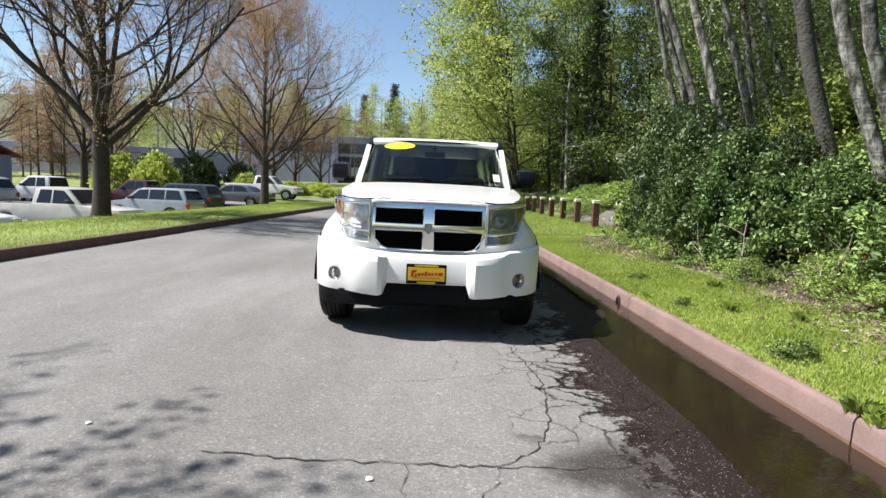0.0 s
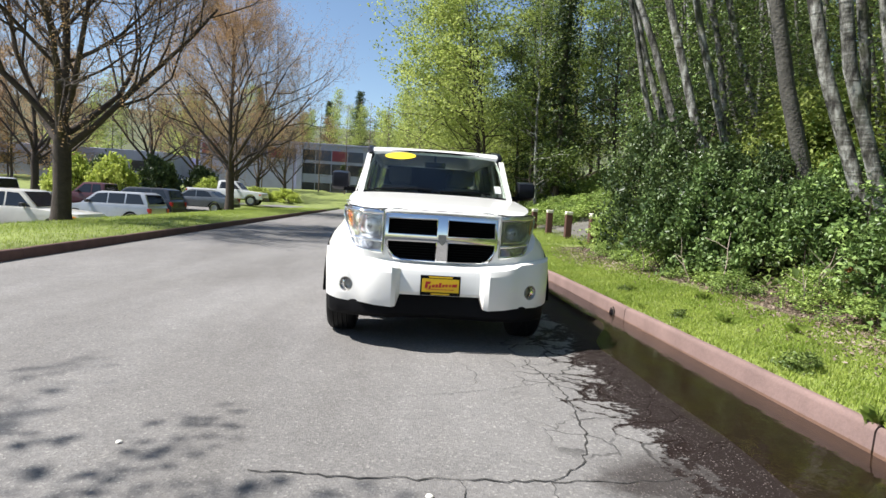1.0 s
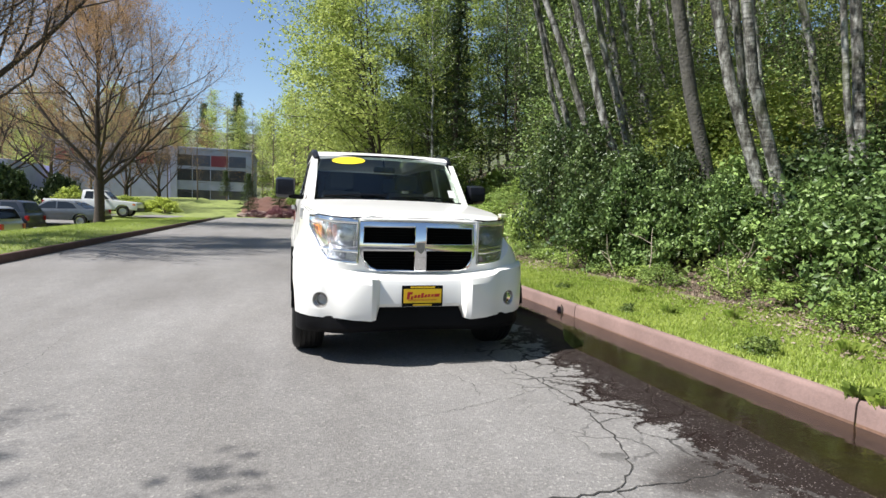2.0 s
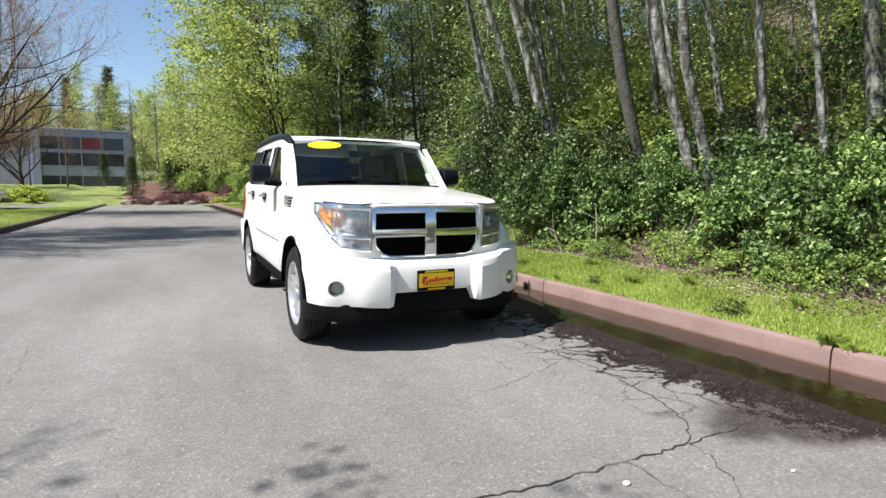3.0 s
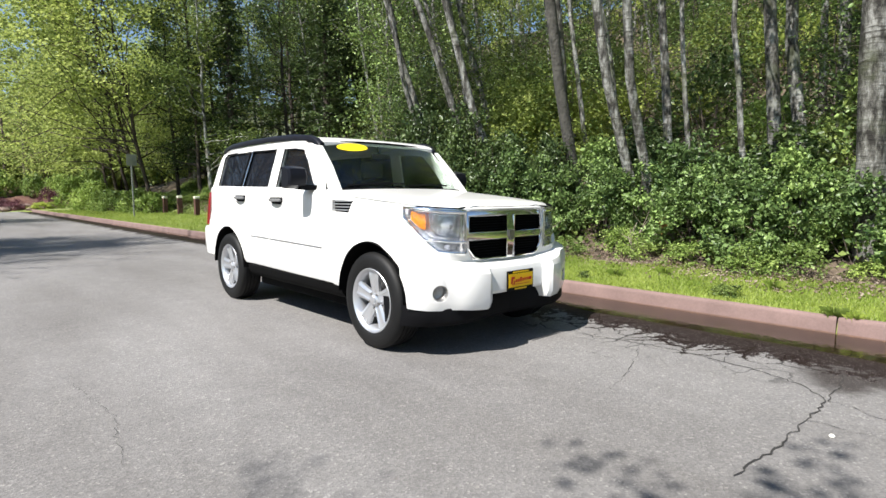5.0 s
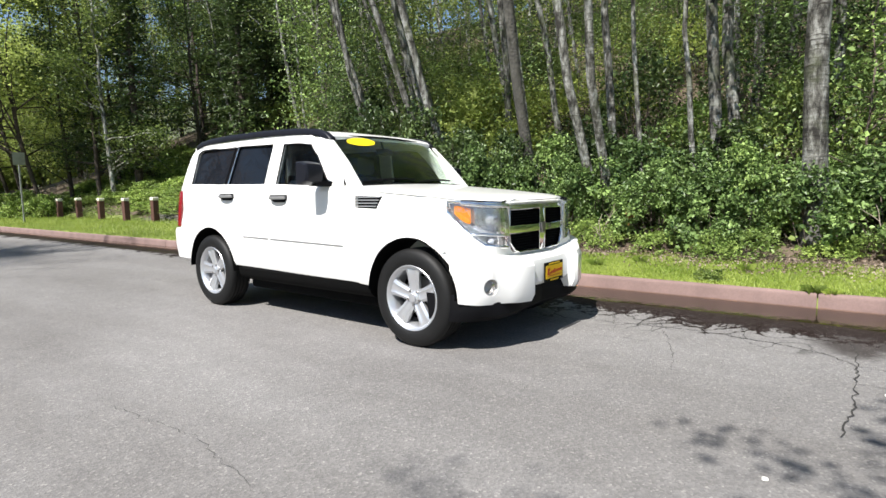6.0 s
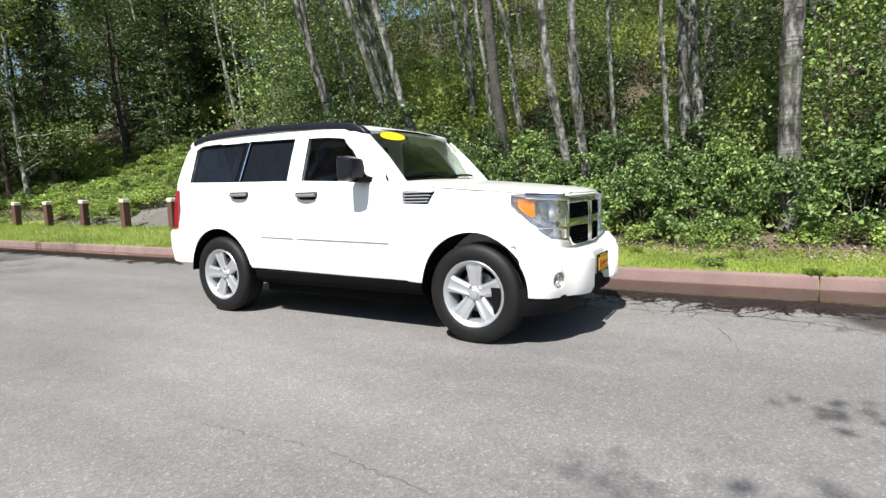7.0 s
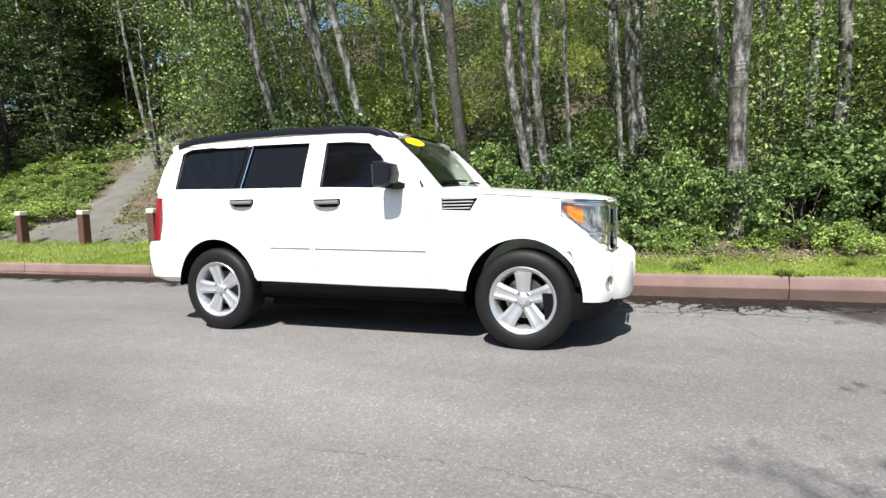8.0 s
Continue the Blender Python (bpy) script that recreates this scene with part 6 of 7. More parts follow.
KINDS = dict(
    # side outlines along the length (0 = nose): lower body, cabin, windows; wheel places; width
    pickup=dict(body=[(0.0, 0.45), (0.0, 0.80), (0.08, 0.95), (1.35, 1.06), (1.45, 1.08), (3.15, 1.10), (3.2, 1.06), (5.25, 1.06), (5.3, 0.62), (5.15, 0.50)],
                cabin=[(1.40, 1.06), (2.0, 1.66), (2.2, 1.70), (2.95, 1.70), (3.12, 1.66), (3.2, 1.08)], panes=[[(1.62, 1.12), (2.08, 1.58), (2.45, 1.60), (2.45, 1.12)], [(2.52, 1.12), (2.52, 1.60), (2.92, 1.60), (3.02, 1.12)]],
                wheels=(0.85, 4.15), r=0.36, w=0.92, bed=(3.3, 5.2)),
    wagon=dict(body=[(0.0, 0.42), (-0.02, 0.68), (0.12, 0.92), (1.05, 1.06), (1.15, 1.08), (4.35, 1.12), (4.45, 0.95), (4.48, 0.48), (4.3, 0.40)],
               cabin=[(1.05, 1.05), (1.75, 1.60), (2.0, 1.68), (3.9, 1.70), (4.15, 1.62), (4.40, 1.10)], panes=[[(1.35, 1.12), (1.86, 1.56), (2.35, 1.60), (2.35, 1.12)], [(2.42, 1.12), (2.42, 1.60), (3.2, 1.61), (3.2, 1.13)], [(3.28, 1.13), (3.28, 1.61), (3.92, 1.60), (4.18, 1.14)]],
               wheels=(0.85, 3.55), r=0.35, w=0.88, bed=None),
    sedan=dict(body=[(0.0, 0.36), (-0.02, 0.55), (0.15, 0.78), (1.15, 0.92), (3.75, 0.98), (4.5, 0.95), (4.58, 0.72), (4.55, 0.42), (4.4, 0.34)],
               cabin=[(1.10, 0.90), (1.85, 1.36), (2.15, 1.43), (2.9, 1.42), (3.25, 1.34), (3.9, 0.97)], panes=[[(1.42, 0.96), (1.95, 1.32), (2.4, 1.36), (2.4, 0.97)], [(2.47, 0.97), (2.47, 1.36), (2.95, 1.35), (3.2, 1.26), (3.45, 1.0)]],
               wheels=(0.82, 3.6), r=0.32, w=0.86, bed=None),
)
tyre_black = surface("far_tyre_rubber", (0.02, 0.02, 0.02), 0.8, var=0.3, relief=0)
alloy = surface("far_alloy", (0.5, 0.5, 0.52), 0.35, 0.8, var=0.1, relief=0)
lamp_white = surface("far_lamp_glass", (0.65, 0.66, 0.66), 0.15, var=0.1, relief=0)
lamp_amber = surface("far_amber_lamp", (0.75, 0.22, 0.03), 0.2, var=0.1, relief=0)
lamp_red = surface("far_red_lamp", (0.35, 0.02, 0.02), 0.2, var=0.1, relief=0)
trim_dark = surface("far_dark_trim", (0.03, 0.03, 0.033), 0.6, var=0.2, relief=0)


def shaped(outline, half, taper=0.0, base=0.0, bevel=0.03):
    """A side outline given width, narrowing with height."""
    bm = bmesh.new()
    zs = [z for _, z in outline]
    lo = min(zs)

    def put_pt(u, v, side):
        return Vector((u, side * (half - taper * max(0.0, v - lo)), v))
    a = [bm.verts.new(put_pt(u, v, -1)) for u, v in outline]
    b = [bm.verts.new(put_pt(u, v, 1)) for u, v in outline]
    n = len(outline)
    bm.faces.new(a)
    bm.faces.new(b[::-1])
    for i in range(n):
        j = (i + 1) % n
        bm.faces.new((a[j], a[i], b[i], b[j]))
    bmesh.ops.recalc_face_normals(bm, faces=bm.faces)
    bmesh.ops.bevel(bm, geom=list(bm.edges), offset=bevel, segments=2, affect="EDGES", profile=0.6, clamp_overlap=True)
    return bm


def parked_vehicle(kind, name, label, category, paint, x, y, turn, z):
    k = KINDS[kind]
    root = tagged(new(name), label, category, "vehicles in the parking lot")
    bm = shaped(k["body"], k["w"], 0.05, bevel=0.05)
    cutters = []
    for wx in k["wheels"]:
        c = bmesh.new()
        cyl(c, (wx, 0, k["r"] + 0.02), (0, 1, 0), k["r"] + 0.07, 3.0, 24)
        cutters.append(c)
    if k["bed"]:
        c = bmesh.new()
        box(c, k["bed"][0], k["bed"][1], -k["w"] + 0.1, k["w"] - 0.1, 0.6, 1.4)
        cutters.append(c)
    bm = cut(bm, cutters)
    part("body", bm, paint, root, smooth_angle=40)
    bm = shaped(k["cabin"], k["w"] - 0.05, 0.24, bevel=0.05)
    part("cabin", bm, paint, root, smooth_angle=40)
    lo = min(v for _, v in k["cabin"])
    for pane in k["panes"]:
        for s in (-1, 1):
            bm = bmesh.new()
            prism(bm, pane, 0.02, lambda u, v, d, s=s: Vector((u, s * (k["w"] - 0.05 - 0.24 * (v - lo) - 0.012 + d), v)))
            bmesh.ops.recalc_face_normals(bm, faces=bm.faces)
            part("side_window", bm, V["glass"], root)
    (u0, v0), (u1, v1) = k["cabin"][0], k["cabin"][1]
    (u2, v2), (u3, v3) = k["cabin"][-1], k["cabin"][-2]
    for nm, (ua, va), (ub, vb) in (("windscreen", (u0, v0), (u1, v1)), ("rear_window", (u2, v2), (u3, v3))):
        bm = bmesh.new()
        sgn = -1 if nm == "windscreen" else 1
        pts = []
        for f in (0.12, 0.94):
            u, v = ua + (ub - ua) * f + sgn * 0.012, va + (vb - va) * f + 0.008
            hw = k["w"] - 0.13 - 0.24 * (v - lo)
            pts.append(((u, -hw, v), (u, hw, v)))
        q = [bm.verts.new(p) for p in (pts[0][0], pts[0][1], pts[1][1], pts[1][0])]
        bm.faces.new(q)
        bmesh.ops.solidify(bm, geom=bm.faces[:], thickness=0.012)
        bmesh.ops.recalc_face_normals(bm, faces=bm.faces)
        part(nm, bm, V["glass"], root)
    end = max(u for u, _ in k["body"])
    for s in (-1, 1):
        for wx in k["wheels"]:
            bm = bmesh.new()
            m = Matrix.Translation((wx, s * (k["w"] - 0.12), k["r"])) @ Matrix.Rotation(math.pi / 2 * s, 4, "Z")
            lathe(bm, [(k["r"] * 0.62, 0.10), (k["r"] * 0.9, 0.11), (k["r"], 0.08), (k["r"], -0.08), (k["r"] * 0.6, -0.1)], m, 24)
            wheel = part("tyre", bm, tyre_black, root, smooth_angle=40)
            bm = bmesh.new()
            lathe(bm, [(k["r"] * 0.64, 0.09), (k["r"] * 0.5, 0.06), (k["r"] * 0.2, 0.08), (0.001, 0.085)], m, 20)
            part("rim", bm, alloy, wheel, smooth_angle=40)
        z0 = k["body"][2][1]
        bm = bmesh.new()
        box(bm, 0.02, 0.22, *sorted((s * (k["w"] - 0.34), s * (k["w"] - 0.02))), z0 - 0.22, z0 - 0.06, 0.03)
        part("headlight", bm, lamp_white, root)
        bm = bmesh.new()
        box(bm, 0.10, 0.26, *sorted((s * (k["w"] - 0.04), s * (k["w"] - 0.004))), z0 - 0.21, z0 - 0.09, 0.01)
        part("side_lamp", bm, lamp_amber, root)
        bm = bmesh.new()
        box(bm, end - 0.14, end + 0.012, *sorted((s * (k["w"] - 0.2), s * (k["w"] - 0.02))), 0.72, 0.96, 0.02)
        part("tail_light", bm, lamp_red, root)
        bm = bmesh.new()
        box(bm, k["cabin"][0][0] + 0.35, k["cabin"][0][0] + 0.5, *sorted((s * (k["w"] - 0.04), s * (k["w"] + 0.14))), lo + 0.06, lo + 0.2, 0.03)
        part("wing_mirror", bm, trim_dark, root)
    for u0, u1 in ((-0.06, 0.16), (end - 0.12, end + 0.05)):
        bm = bmesh.new()
        box(bm, u0, u1, -k["w"] + 0.03, k["w"] - 0.03, 0.40, 0.60, 0.04)
        part("bumper", bm, trim_dark, root, smooth_angle=40)
    root.matrix_basis = Matrix.Translation((x, y, z)) @ Matrix.Rotation(turn, 4, "Z")
    return root


beige, silver, navy = car_paint("beige_white_paint", (0.62, 0.60, 0.55)), car_paint("silver_paint", (0.42, 0.43, 0.45), 0.5), car_paint("dark_navy_paint", (0.025, 0.028, 0.04))
plain_white, grey, maroon = car_paint("plain_white_paint", (0.75, 0.76, 0.77)), car_paint("mid_grey_paint", (0.16, 0.17, 0.18), 0.4), car_paint("maroon_paint", (0.10, 0.03, 0.035))
PI = math.pi
for spec in (("pickup", "pickup_truck", "pale beige pickup truck parked behind the maple", "pickup", beige, -11.3, 16.0, PI, lot_level(16)),
             ("sedan", "parked_sedan", "white sedan at the edge of the lot", "car", plain_white, -13.2, 12.2, PI * 1.02, lot_level(12.2)),
             ("wagon", "parked_wagon", "silver sport wagon with dark windows", "car", silver, -16.4, 23.6, -0.12, lot_level(23.5)),
             ("wagon", "parked_van", "dark navy van beside the silver wagon", "van", navy, -17.2, 28.0, -0.1, lot_level(28)),
             ("sedan", "parked_sedan", "dark grey sedan in the parking row", "car", grey, -15.2, 31.4, -0.1, lot_level(31.4)),
             ("pickup", "pickup_truck", "white pickup truck with a dark wheel well, near the far maple", "pickup", plain_white, -10.0, 36.2, PI, lot_level(36.0)),
             ("wagon", "parked_wagon", "silver sport wagon in the second row", "car", silver, -25.5, 22.5, 0.0, lot_level(22.5) + 0.2),
             ("pickup", "pickup_truck", "white pickup truck in the second row", "pickup", plain_white, -24.0, 26.0, 0.0, lot_level(26) + 0.2),
             ("pickup", "pickup_truck", "maroon pickup truck in the second row", "pickup", maroon, -19.8, 28.0, 0.0, lot_level(28) + 0.1),
             ("wagon", "parked_wagon", "dark wagon at the end of the second row", "car", navy, -26.0, 18.5, 0.0, lot_level(18.5) + 0.1)):
    parked_vehicle(*spec)

# shrubs and hedges behind the lot
lime = leaf_material("lime_leaves", (0.24, 0.32, 0.05), (0.37, 0.45, 0.09), (0.50, 0.56, 0.14), 0.5)
lv = bush_mesh(90, lime, 80, 70, 0.11)
put("bush", "yellow-green shrub behind the parked vehicles", "shrub", lv, [(-20.0, 35.0, 0, 1.6, 2.7), (-23.0, 35.5, 1, 1.6, 2.6), (-33, 34, 3, 1.5, 2.4), (-14.8, 38.5, 1.2, 1.1, 1.7), (-14.0, 50, 4, 1.5, 1.2), (-11.5, 50.5, 5, 1.5, 1.2), (-16.5, 50.2, 5, 1.4, 1.2)], "lime shrubs", "lime_shrub")
lv = bush_mesh(93, M["dark_leaf"], 90, 70, 0.12)
put("bush", "dark evergreen bush behind the lot", "shrub", lv, [(-19.6, 41, 0, 1.7, 3.0), (-17.5, 45, 1, 1.5, 2.6), (-26, 46, 2, 2.0, 3)], "dark bushes", "evergreen_bush")


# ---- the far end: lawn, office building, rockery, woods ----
# grey-white walls turned away from the sun: their bluish shade is in the base colour
wall_paint = surface("blue_shaded_render", (0.33, 0.34, 0.50), 0.8, var=0.12, scale=0.6, fine=20, relief=0.2)
dark_glass = surface("dark_window_glass", (0.03, 0.035, 0.05), 0.1, var=0.3, scale=0.8, relief=0)
panel_blue, panel_red, panel_dark = (surface(n, c, 0.4, var=0.15, scale=1.0, relief=0) for n, c in (("blue_panel", (0.06, 0.07, 0.13)), ("red_panel", (0.22, 0.03, 0.05)), ("shade_panel", (0.03, 0.03, 0.04))))


def office_building():
    root = tagged(new("office_building"), "two-storey grey-white office building with dark ribbon windows", "building")
    x0, x1, y0, z0, z1 = -30.0, -5.2, 80.0, 1.2, 8.7
    bm = bmesh.new()
    box(bm, x0, x1, y0, y0 + 18, z0, z1, 0.05)
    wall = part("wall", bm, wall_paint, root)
    bm = bmesh.new()
    box(bm, x0 - 0.15, x1 + 0.15, y0 - 0.15, y0 + 18.15, z1, z1 + 0.25, 0.03)
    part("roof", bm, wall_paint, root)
    step = 2.38
    n = int((x1 - x0 - 0.6) / step)
    for k in range(n):
        a = x1 - 0.75 - step * (k + 1)
        for nm, za, zb, mt in (("upper_window", 6.35, 7.9, (panel_blue, panel_red, panel_blue, panel_dark)[k % 4]), ("middle_window", 4.3, 5.9, dark_glass), ("ground_window", 1.75, 3.0, dark_glass)):
            if nm != "upper_window" and k > 3:
                continue
            bm = bmesh.new()
            box(bm, a + 0.05, a + step - 0.05, y0 - 0.02, y0 + 0.1, za, zb)
            w = part(nm, bm, mt, wall)
            bm = bmesh.new()
            box(bm, a - 0.05, a + 0.05, y0 - 0.06, y0 + 0.1, za, zb)
            part("mullion", bm, wall_paint, wall)
    bm = bmesh.new()
    box(bm, -15.9, -15.0, 79.7, 80.0, 1.2, 8.95, 0.02)
    part("pier", bm, wall_paint, root)
    root2 = tagged(new("warehouse"), "low grey warehouse behind the parking lot", "building")
    bm = bmesh.new()
    box(bm, -75, -31, 70, 84, -0.5, 5.5, 0.05)
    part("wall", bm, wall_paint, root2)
    for k in range(10):
        bm = bmesh.new()
        box(bm, -73 + 4.2 * k, -70.4 + 4.2 * k, 69.97, 70.1, 2.8, 4.2)
        part("window", bm, dark_glass, root2)
    root3 = tagged(new("red_roofed_shed"), "low shed with a red roof beyond the lot", "building")
    bm = bmesh.new()
    box(bm, -46, -34, 30, 40, -0.6, 2.6, 0.03)
    part("wall", bm, wall_paint, root3)
    bm = bmesh.new()
    loft(bm, [[Vector((x, y, z)) for y, z in ((29.4, 2.5), (35, 4.3), (40.6, 2.5), (40.6, 2.4), (35, 4.15), (29.4, 2.4))] for x in (-46.5, -33.4)])
    bmesh.ops.recalc_face_normals(bm, faces=bm.faces)
    part("roof", bm, surface("red_roof", (0.30, 0.07, 0.06), 0.7, var=0.2), root3)


office_building()

# woods on the far hill: light spring trees, bare poplars, a few firs
tr, cr = forest_tree(700, 16, 0.14, (0.0, 0.01), "twig", "spring", 0.26, 0.12, 30, 56, 3.0, None, 1.0, 0.6)
far = thing("hill_tree", "tall thin tree in pale spring leaf on the far hill", "tree", [tr, cr], "woods on the far hill")
RF = np.random.default_rng(31)
first = True
for row, (ya, yb, n) in enumerate(((60, 74, 16), (76, 100, 22), (102, 125, 26), (126, 165, 32))):
    for k in range(n):
        y = RF.uniform(ya, yb)
        lo_x, hi_x = (0.5, 22) if row == 0 else (-3.0, 30) if row == 1 else (-75, 40)
        x = lo_x + (hi_x - lo_x) * (k + RF.uniform(0, 1)) / n
        m = Matrix.Translation((x, y, height(x, y) - 0.2)) @ Matrix.Rotation(RF.uniform(0, 6.28), 4, "Z")
        ob = far if first else copy_thing(far, m)
        ob.matrix_basis = m
        s = RF.uniform(0.75, 1.15)
        ob.scale = (s, s, s * RF.uniform(0.8, 1.1))
        first = False
tr, cr = forest_tree(710, 13, 0.14, (0.0, 0.0), "twig", "bud", 0.15, 0.12, 36, 48, 2.6)
brown = thing("bare_wood_tree", "brownish bare tree in bud beyond the parking lot", "tree", [tr, cr], "bare woods beyond the lot")
for k in range(46):
    x, y = RF.uniform(-75, -36), RF.uniform(8, 100)
    if k % 3 == 0:
        x, y = RF.uniform(-50, -14), RF.uniform(60, 69) if x < -55 else RF.uniform(98, 106)
    m = Matrix.Translation((x, y, height(x, y) - 0.3)) @ Matrix.Rotation(RF.uniform(0, 6.28), 4, "Z")
    ob = brown if k == 0 else copy_thing(brown, m)
    ob.matrix_basis = m
    s = RF.uniform(0.8, 1.25)
    ob.scale = (s, s, s)
tr, cr = forest_tree(720, 13, 0.10, (0.0, 0.0), "twig", "bud", 0.05, 0.2, 40, 30, 1.5)
poplar = thing("bare_poplar", "slender almost bare tree by the far lawn", "tree", [tr, cr], "bare trees by the far lawn")
for k, (x, y) in enumerate([(-15.2, 74), (-11.5, 73), (-8.0, 74), (-4.6, 70), (-2.0, 63), (0.4, 60), (3.0, 58), (-19, 72), (1.8, 66), (5.2, 62)]):
    m = Matrix.Translation((x, y, height(x, y) - 0.2)) @ Matrix.Rotation(k * 1.3, 4, "Z")
    ob = poplar if k == 0 else copy_thing(poplar, m)
    ob.matrix_basis = m


def conifer(seed, tall, wide, leaf):
    rng = np.random.default_rng(seed)
    bm = bmesh.new()
    tube(bm, [(0, 0, -0.2), (0, 0, tall * 0.5), (0, 0, tall * 0.97)], [tall * 0.014, tall * 0.009, tall * 0.002], 7)
    tips = []
    for k in range(70):
        f = 0.08 + 0.9 * k / 70
        a = k * 2.4
        ln = wide * (1.02 - f) * rng.uniform(0.75, 1.15)
        p = limb_path(rng, (0, 0, tall * f), (math.cos(a), math.sin(a), -0.1), ln, 0.08, 3)
        tube(bm, p, [tall * 0.003, tall * 0.0025, tall * 0.002, tall * 0.001], 4, False)
        for j in (1, 2, 3):
            tips += [p[j], p[j] * 0.6 + p[j - 1] * 0.4]
    pts = clump_points(rng, np.array([tuple(p) for p in tips]), 14, leaf * 1.1, 0.5)
    v, f = leaf_arrays(rng, pts, leaf, up=0.4, slim=0.3)
    return finish("trunk", bm, M["bark"]), mesh_arrays("crown", v, f, M["dark_leaf"])


ivy_column = thing("ivy_clad_tree", "narrow dark ivy-clad conifer at the wood's edge", "tree", list(conifer(745, 14, 1.5, 0.22)))
ivy_column.location = (8.2, 24.8, height(8.2, 24.8))
tagged(ivy_column, "narrow dark ivy-clad conifer at the wood's edge", "tree", "dark conifers in the wood")
for x, y, s_ in ((14.0, 25.5, 0.95), (16.5, 29.5, 1.05), (19.0, 33.0, 1.0), (12.2, 22.2, 0.8), (22.0, 37.0, 1.1), (18.2, 26.5, 1.0), (24.5, 34.0, 1.1), (21.0, 30.5, 1.0), (27.0, 40.5, 1.15)):
    c = copy_thing(ivy_column, Matrix.Translation((x, y, height(x, y) - 0.2)) @ Matrix.Rotation(x, 4, "Z"))
    c.scale = (1.35 * s_, 1.35 * s_, s_)
fir = thing("fir_tree", "dark fir tree rising above the far woods", "tree", list(conifer(740, 21, 4.6, 0.42)), "firs on the far hill")
for k, (x, y, s) in enumerate([(-10.5, 128, 0.95), (-18, 131, 0.8), (-33, 126, 0.9), (16, 118, 0.8)]):
    m = Matrix.Translation((x, y, height(x, y) - 0.2))
    ob = fir if k == 0 else copy_thing(fir, m)
    ob.matrix_basis = m
    ob.scale = (s, s, s)

# rockery where the road turns away
mulch = surface("brown_mulch", (0.11, 0.052, 0.036), 0.95, var=0.4, scale=2, fine=30, relief=0.8, depth=0.03)
rock_mat = surface("reddish_rock", (0.26, 0.19, 0.16), 0.9, var=0.35, scale=2, fine=12, relief=0.8, depth=0.03)
bm = bmesh.new()
rows = [[bm.verts.new((-4.8 + 11.5 * i / 24, 46.2 + 13 * j / 12, 0.05 + 1.9 * step01(j / 12, 0.02, 1.0) + 0.25 * noise.noise((i * 0.5, j * 0.6, 2)) - 0.5 * (j == 0) - 0.6 * (i in (0, 24)))) for i in range(25)] for j in range(13)]
for a, b in zip(rows, rows[1:]):
    for i in range(24):
        bm.faces.new((a[i], a[i + 1], b[i + 1], b[i])).smooth = True
tagged(finish("planting_bank", bm, mulch), "brown mulched bank of the rockery", "bank", kind="structure")


def bank_z(x, y):
    return 0.05 + 1.9 * step01((y - 46.2) / 13, 0.02, 1.0)


def rock(seed, sx, sy, sz):
    bm = bmesh.new()
    bmesh.ops.create_icosphere(bm, subdivisions=3, radius=1.0)
    for v in bm.verts:
        q = v.co.copy()
        v.co *= 1 + 0.35 * noise.noise(q * 1.3 + Vector((seed * 3.1, 0, 0))) + 0.12 * noise.noise(q * 4 + Vector((seed, 5, 0)))
        v.co = Vector((v.co.x * sx, v.co.y * sy, max(v.co.z, -0.35) * sz))
    return bm


for k in range(12):
    x, y = -4.3 + 0.75 * k + RF.uniform(-0.2, 0.2), 46.8 + (k % 3) * 0.9 + RF.uniform(0, 0.4)
    ob = finish("rock", rock(k, RF.uniform(0.35, 0.7), RF.uniform(0.3, 0.5), RF.uniform(0.2, 0.4)), rock_mat, smooth_angle=50)
    ob.location = (x, y, bank_z(x, y) + 0.05)
    tagged(ob, "reddish garden rock in the rockery", "rock", "rockery rocks")
lv = bush_mesh(95, M["purple"], 60, 60, 0.07)
put("bush", "low purple heather cushion in the rockery", "heather", lv, [(-3.2, 47.4, 0, 0.9, 0.6), (-1.6, 47.3, 1, 0.9, 0.7), (-0.2, 47.6, 2, 1.1, 0.7), (1.0, 47.6, 3, 0.8, 0.6), (0.2, 49.2, 4, 1.0, 0.9), (-1.5, 49.2, 4, 0.9, 0.9), (1.3, 48.6, 2, 0.8, 0.8), (3.6, 50.5, 4, 0.9, 1.6)], "heather cushions", "heather_cushion")
lv = bush_mesh(96, M["bank"], 70, 60, 0.10)
put("bush", "rounded green garden shrub on the planting bank", "shrub", lv, [(0.9, 54.0, 0, 1.4, 2.6), (3.0, 54.0, 1, 1.3, 2.5), (4.8, 53.0, 2, 1.3, 2.6), (5.0, 47.0, 3, 1.3, 2.2), (5.6, 43.5, 3, 1.2, 1.8), (6.5, 50.0, 1, 1.5, 2.9), (4.4, 38, 2, 1.1, 1.4), (4.6, 33, 2, 1.0, 1.1), (4.9, 29.5, 2, 1.0, 1.2), (4.6, 35.5, 2, 1.0, 1.2), (5.2, 27.5, 0, 1.0, 1.0)], "garden shrubs", "garden_shrub")
lv = bush_mesh(97, lime, 60, 60, 0.10)
put("bush", "yellow-green low shrub at the rockery's foot", "shrub", lv, [(2.6, 46.8, 0, 0.7, 0.5), (3.4, 47.0, 0, 0.6, 0.5)], "lime cushions", "lime_cushion")
lv = bush_mesh(98, M["spring"], 90, 70, 0.16)
put("bush", "tall light green thicket in front of the far wood", "thicket", lv, [(0.2 + 2.6 * i, 62 + 2.2 * (i % 3), i, 2.3, 4.2 + 1.3 * (i % 2)) for i in range(9)], "thicket by the far wood", "far_thicket")
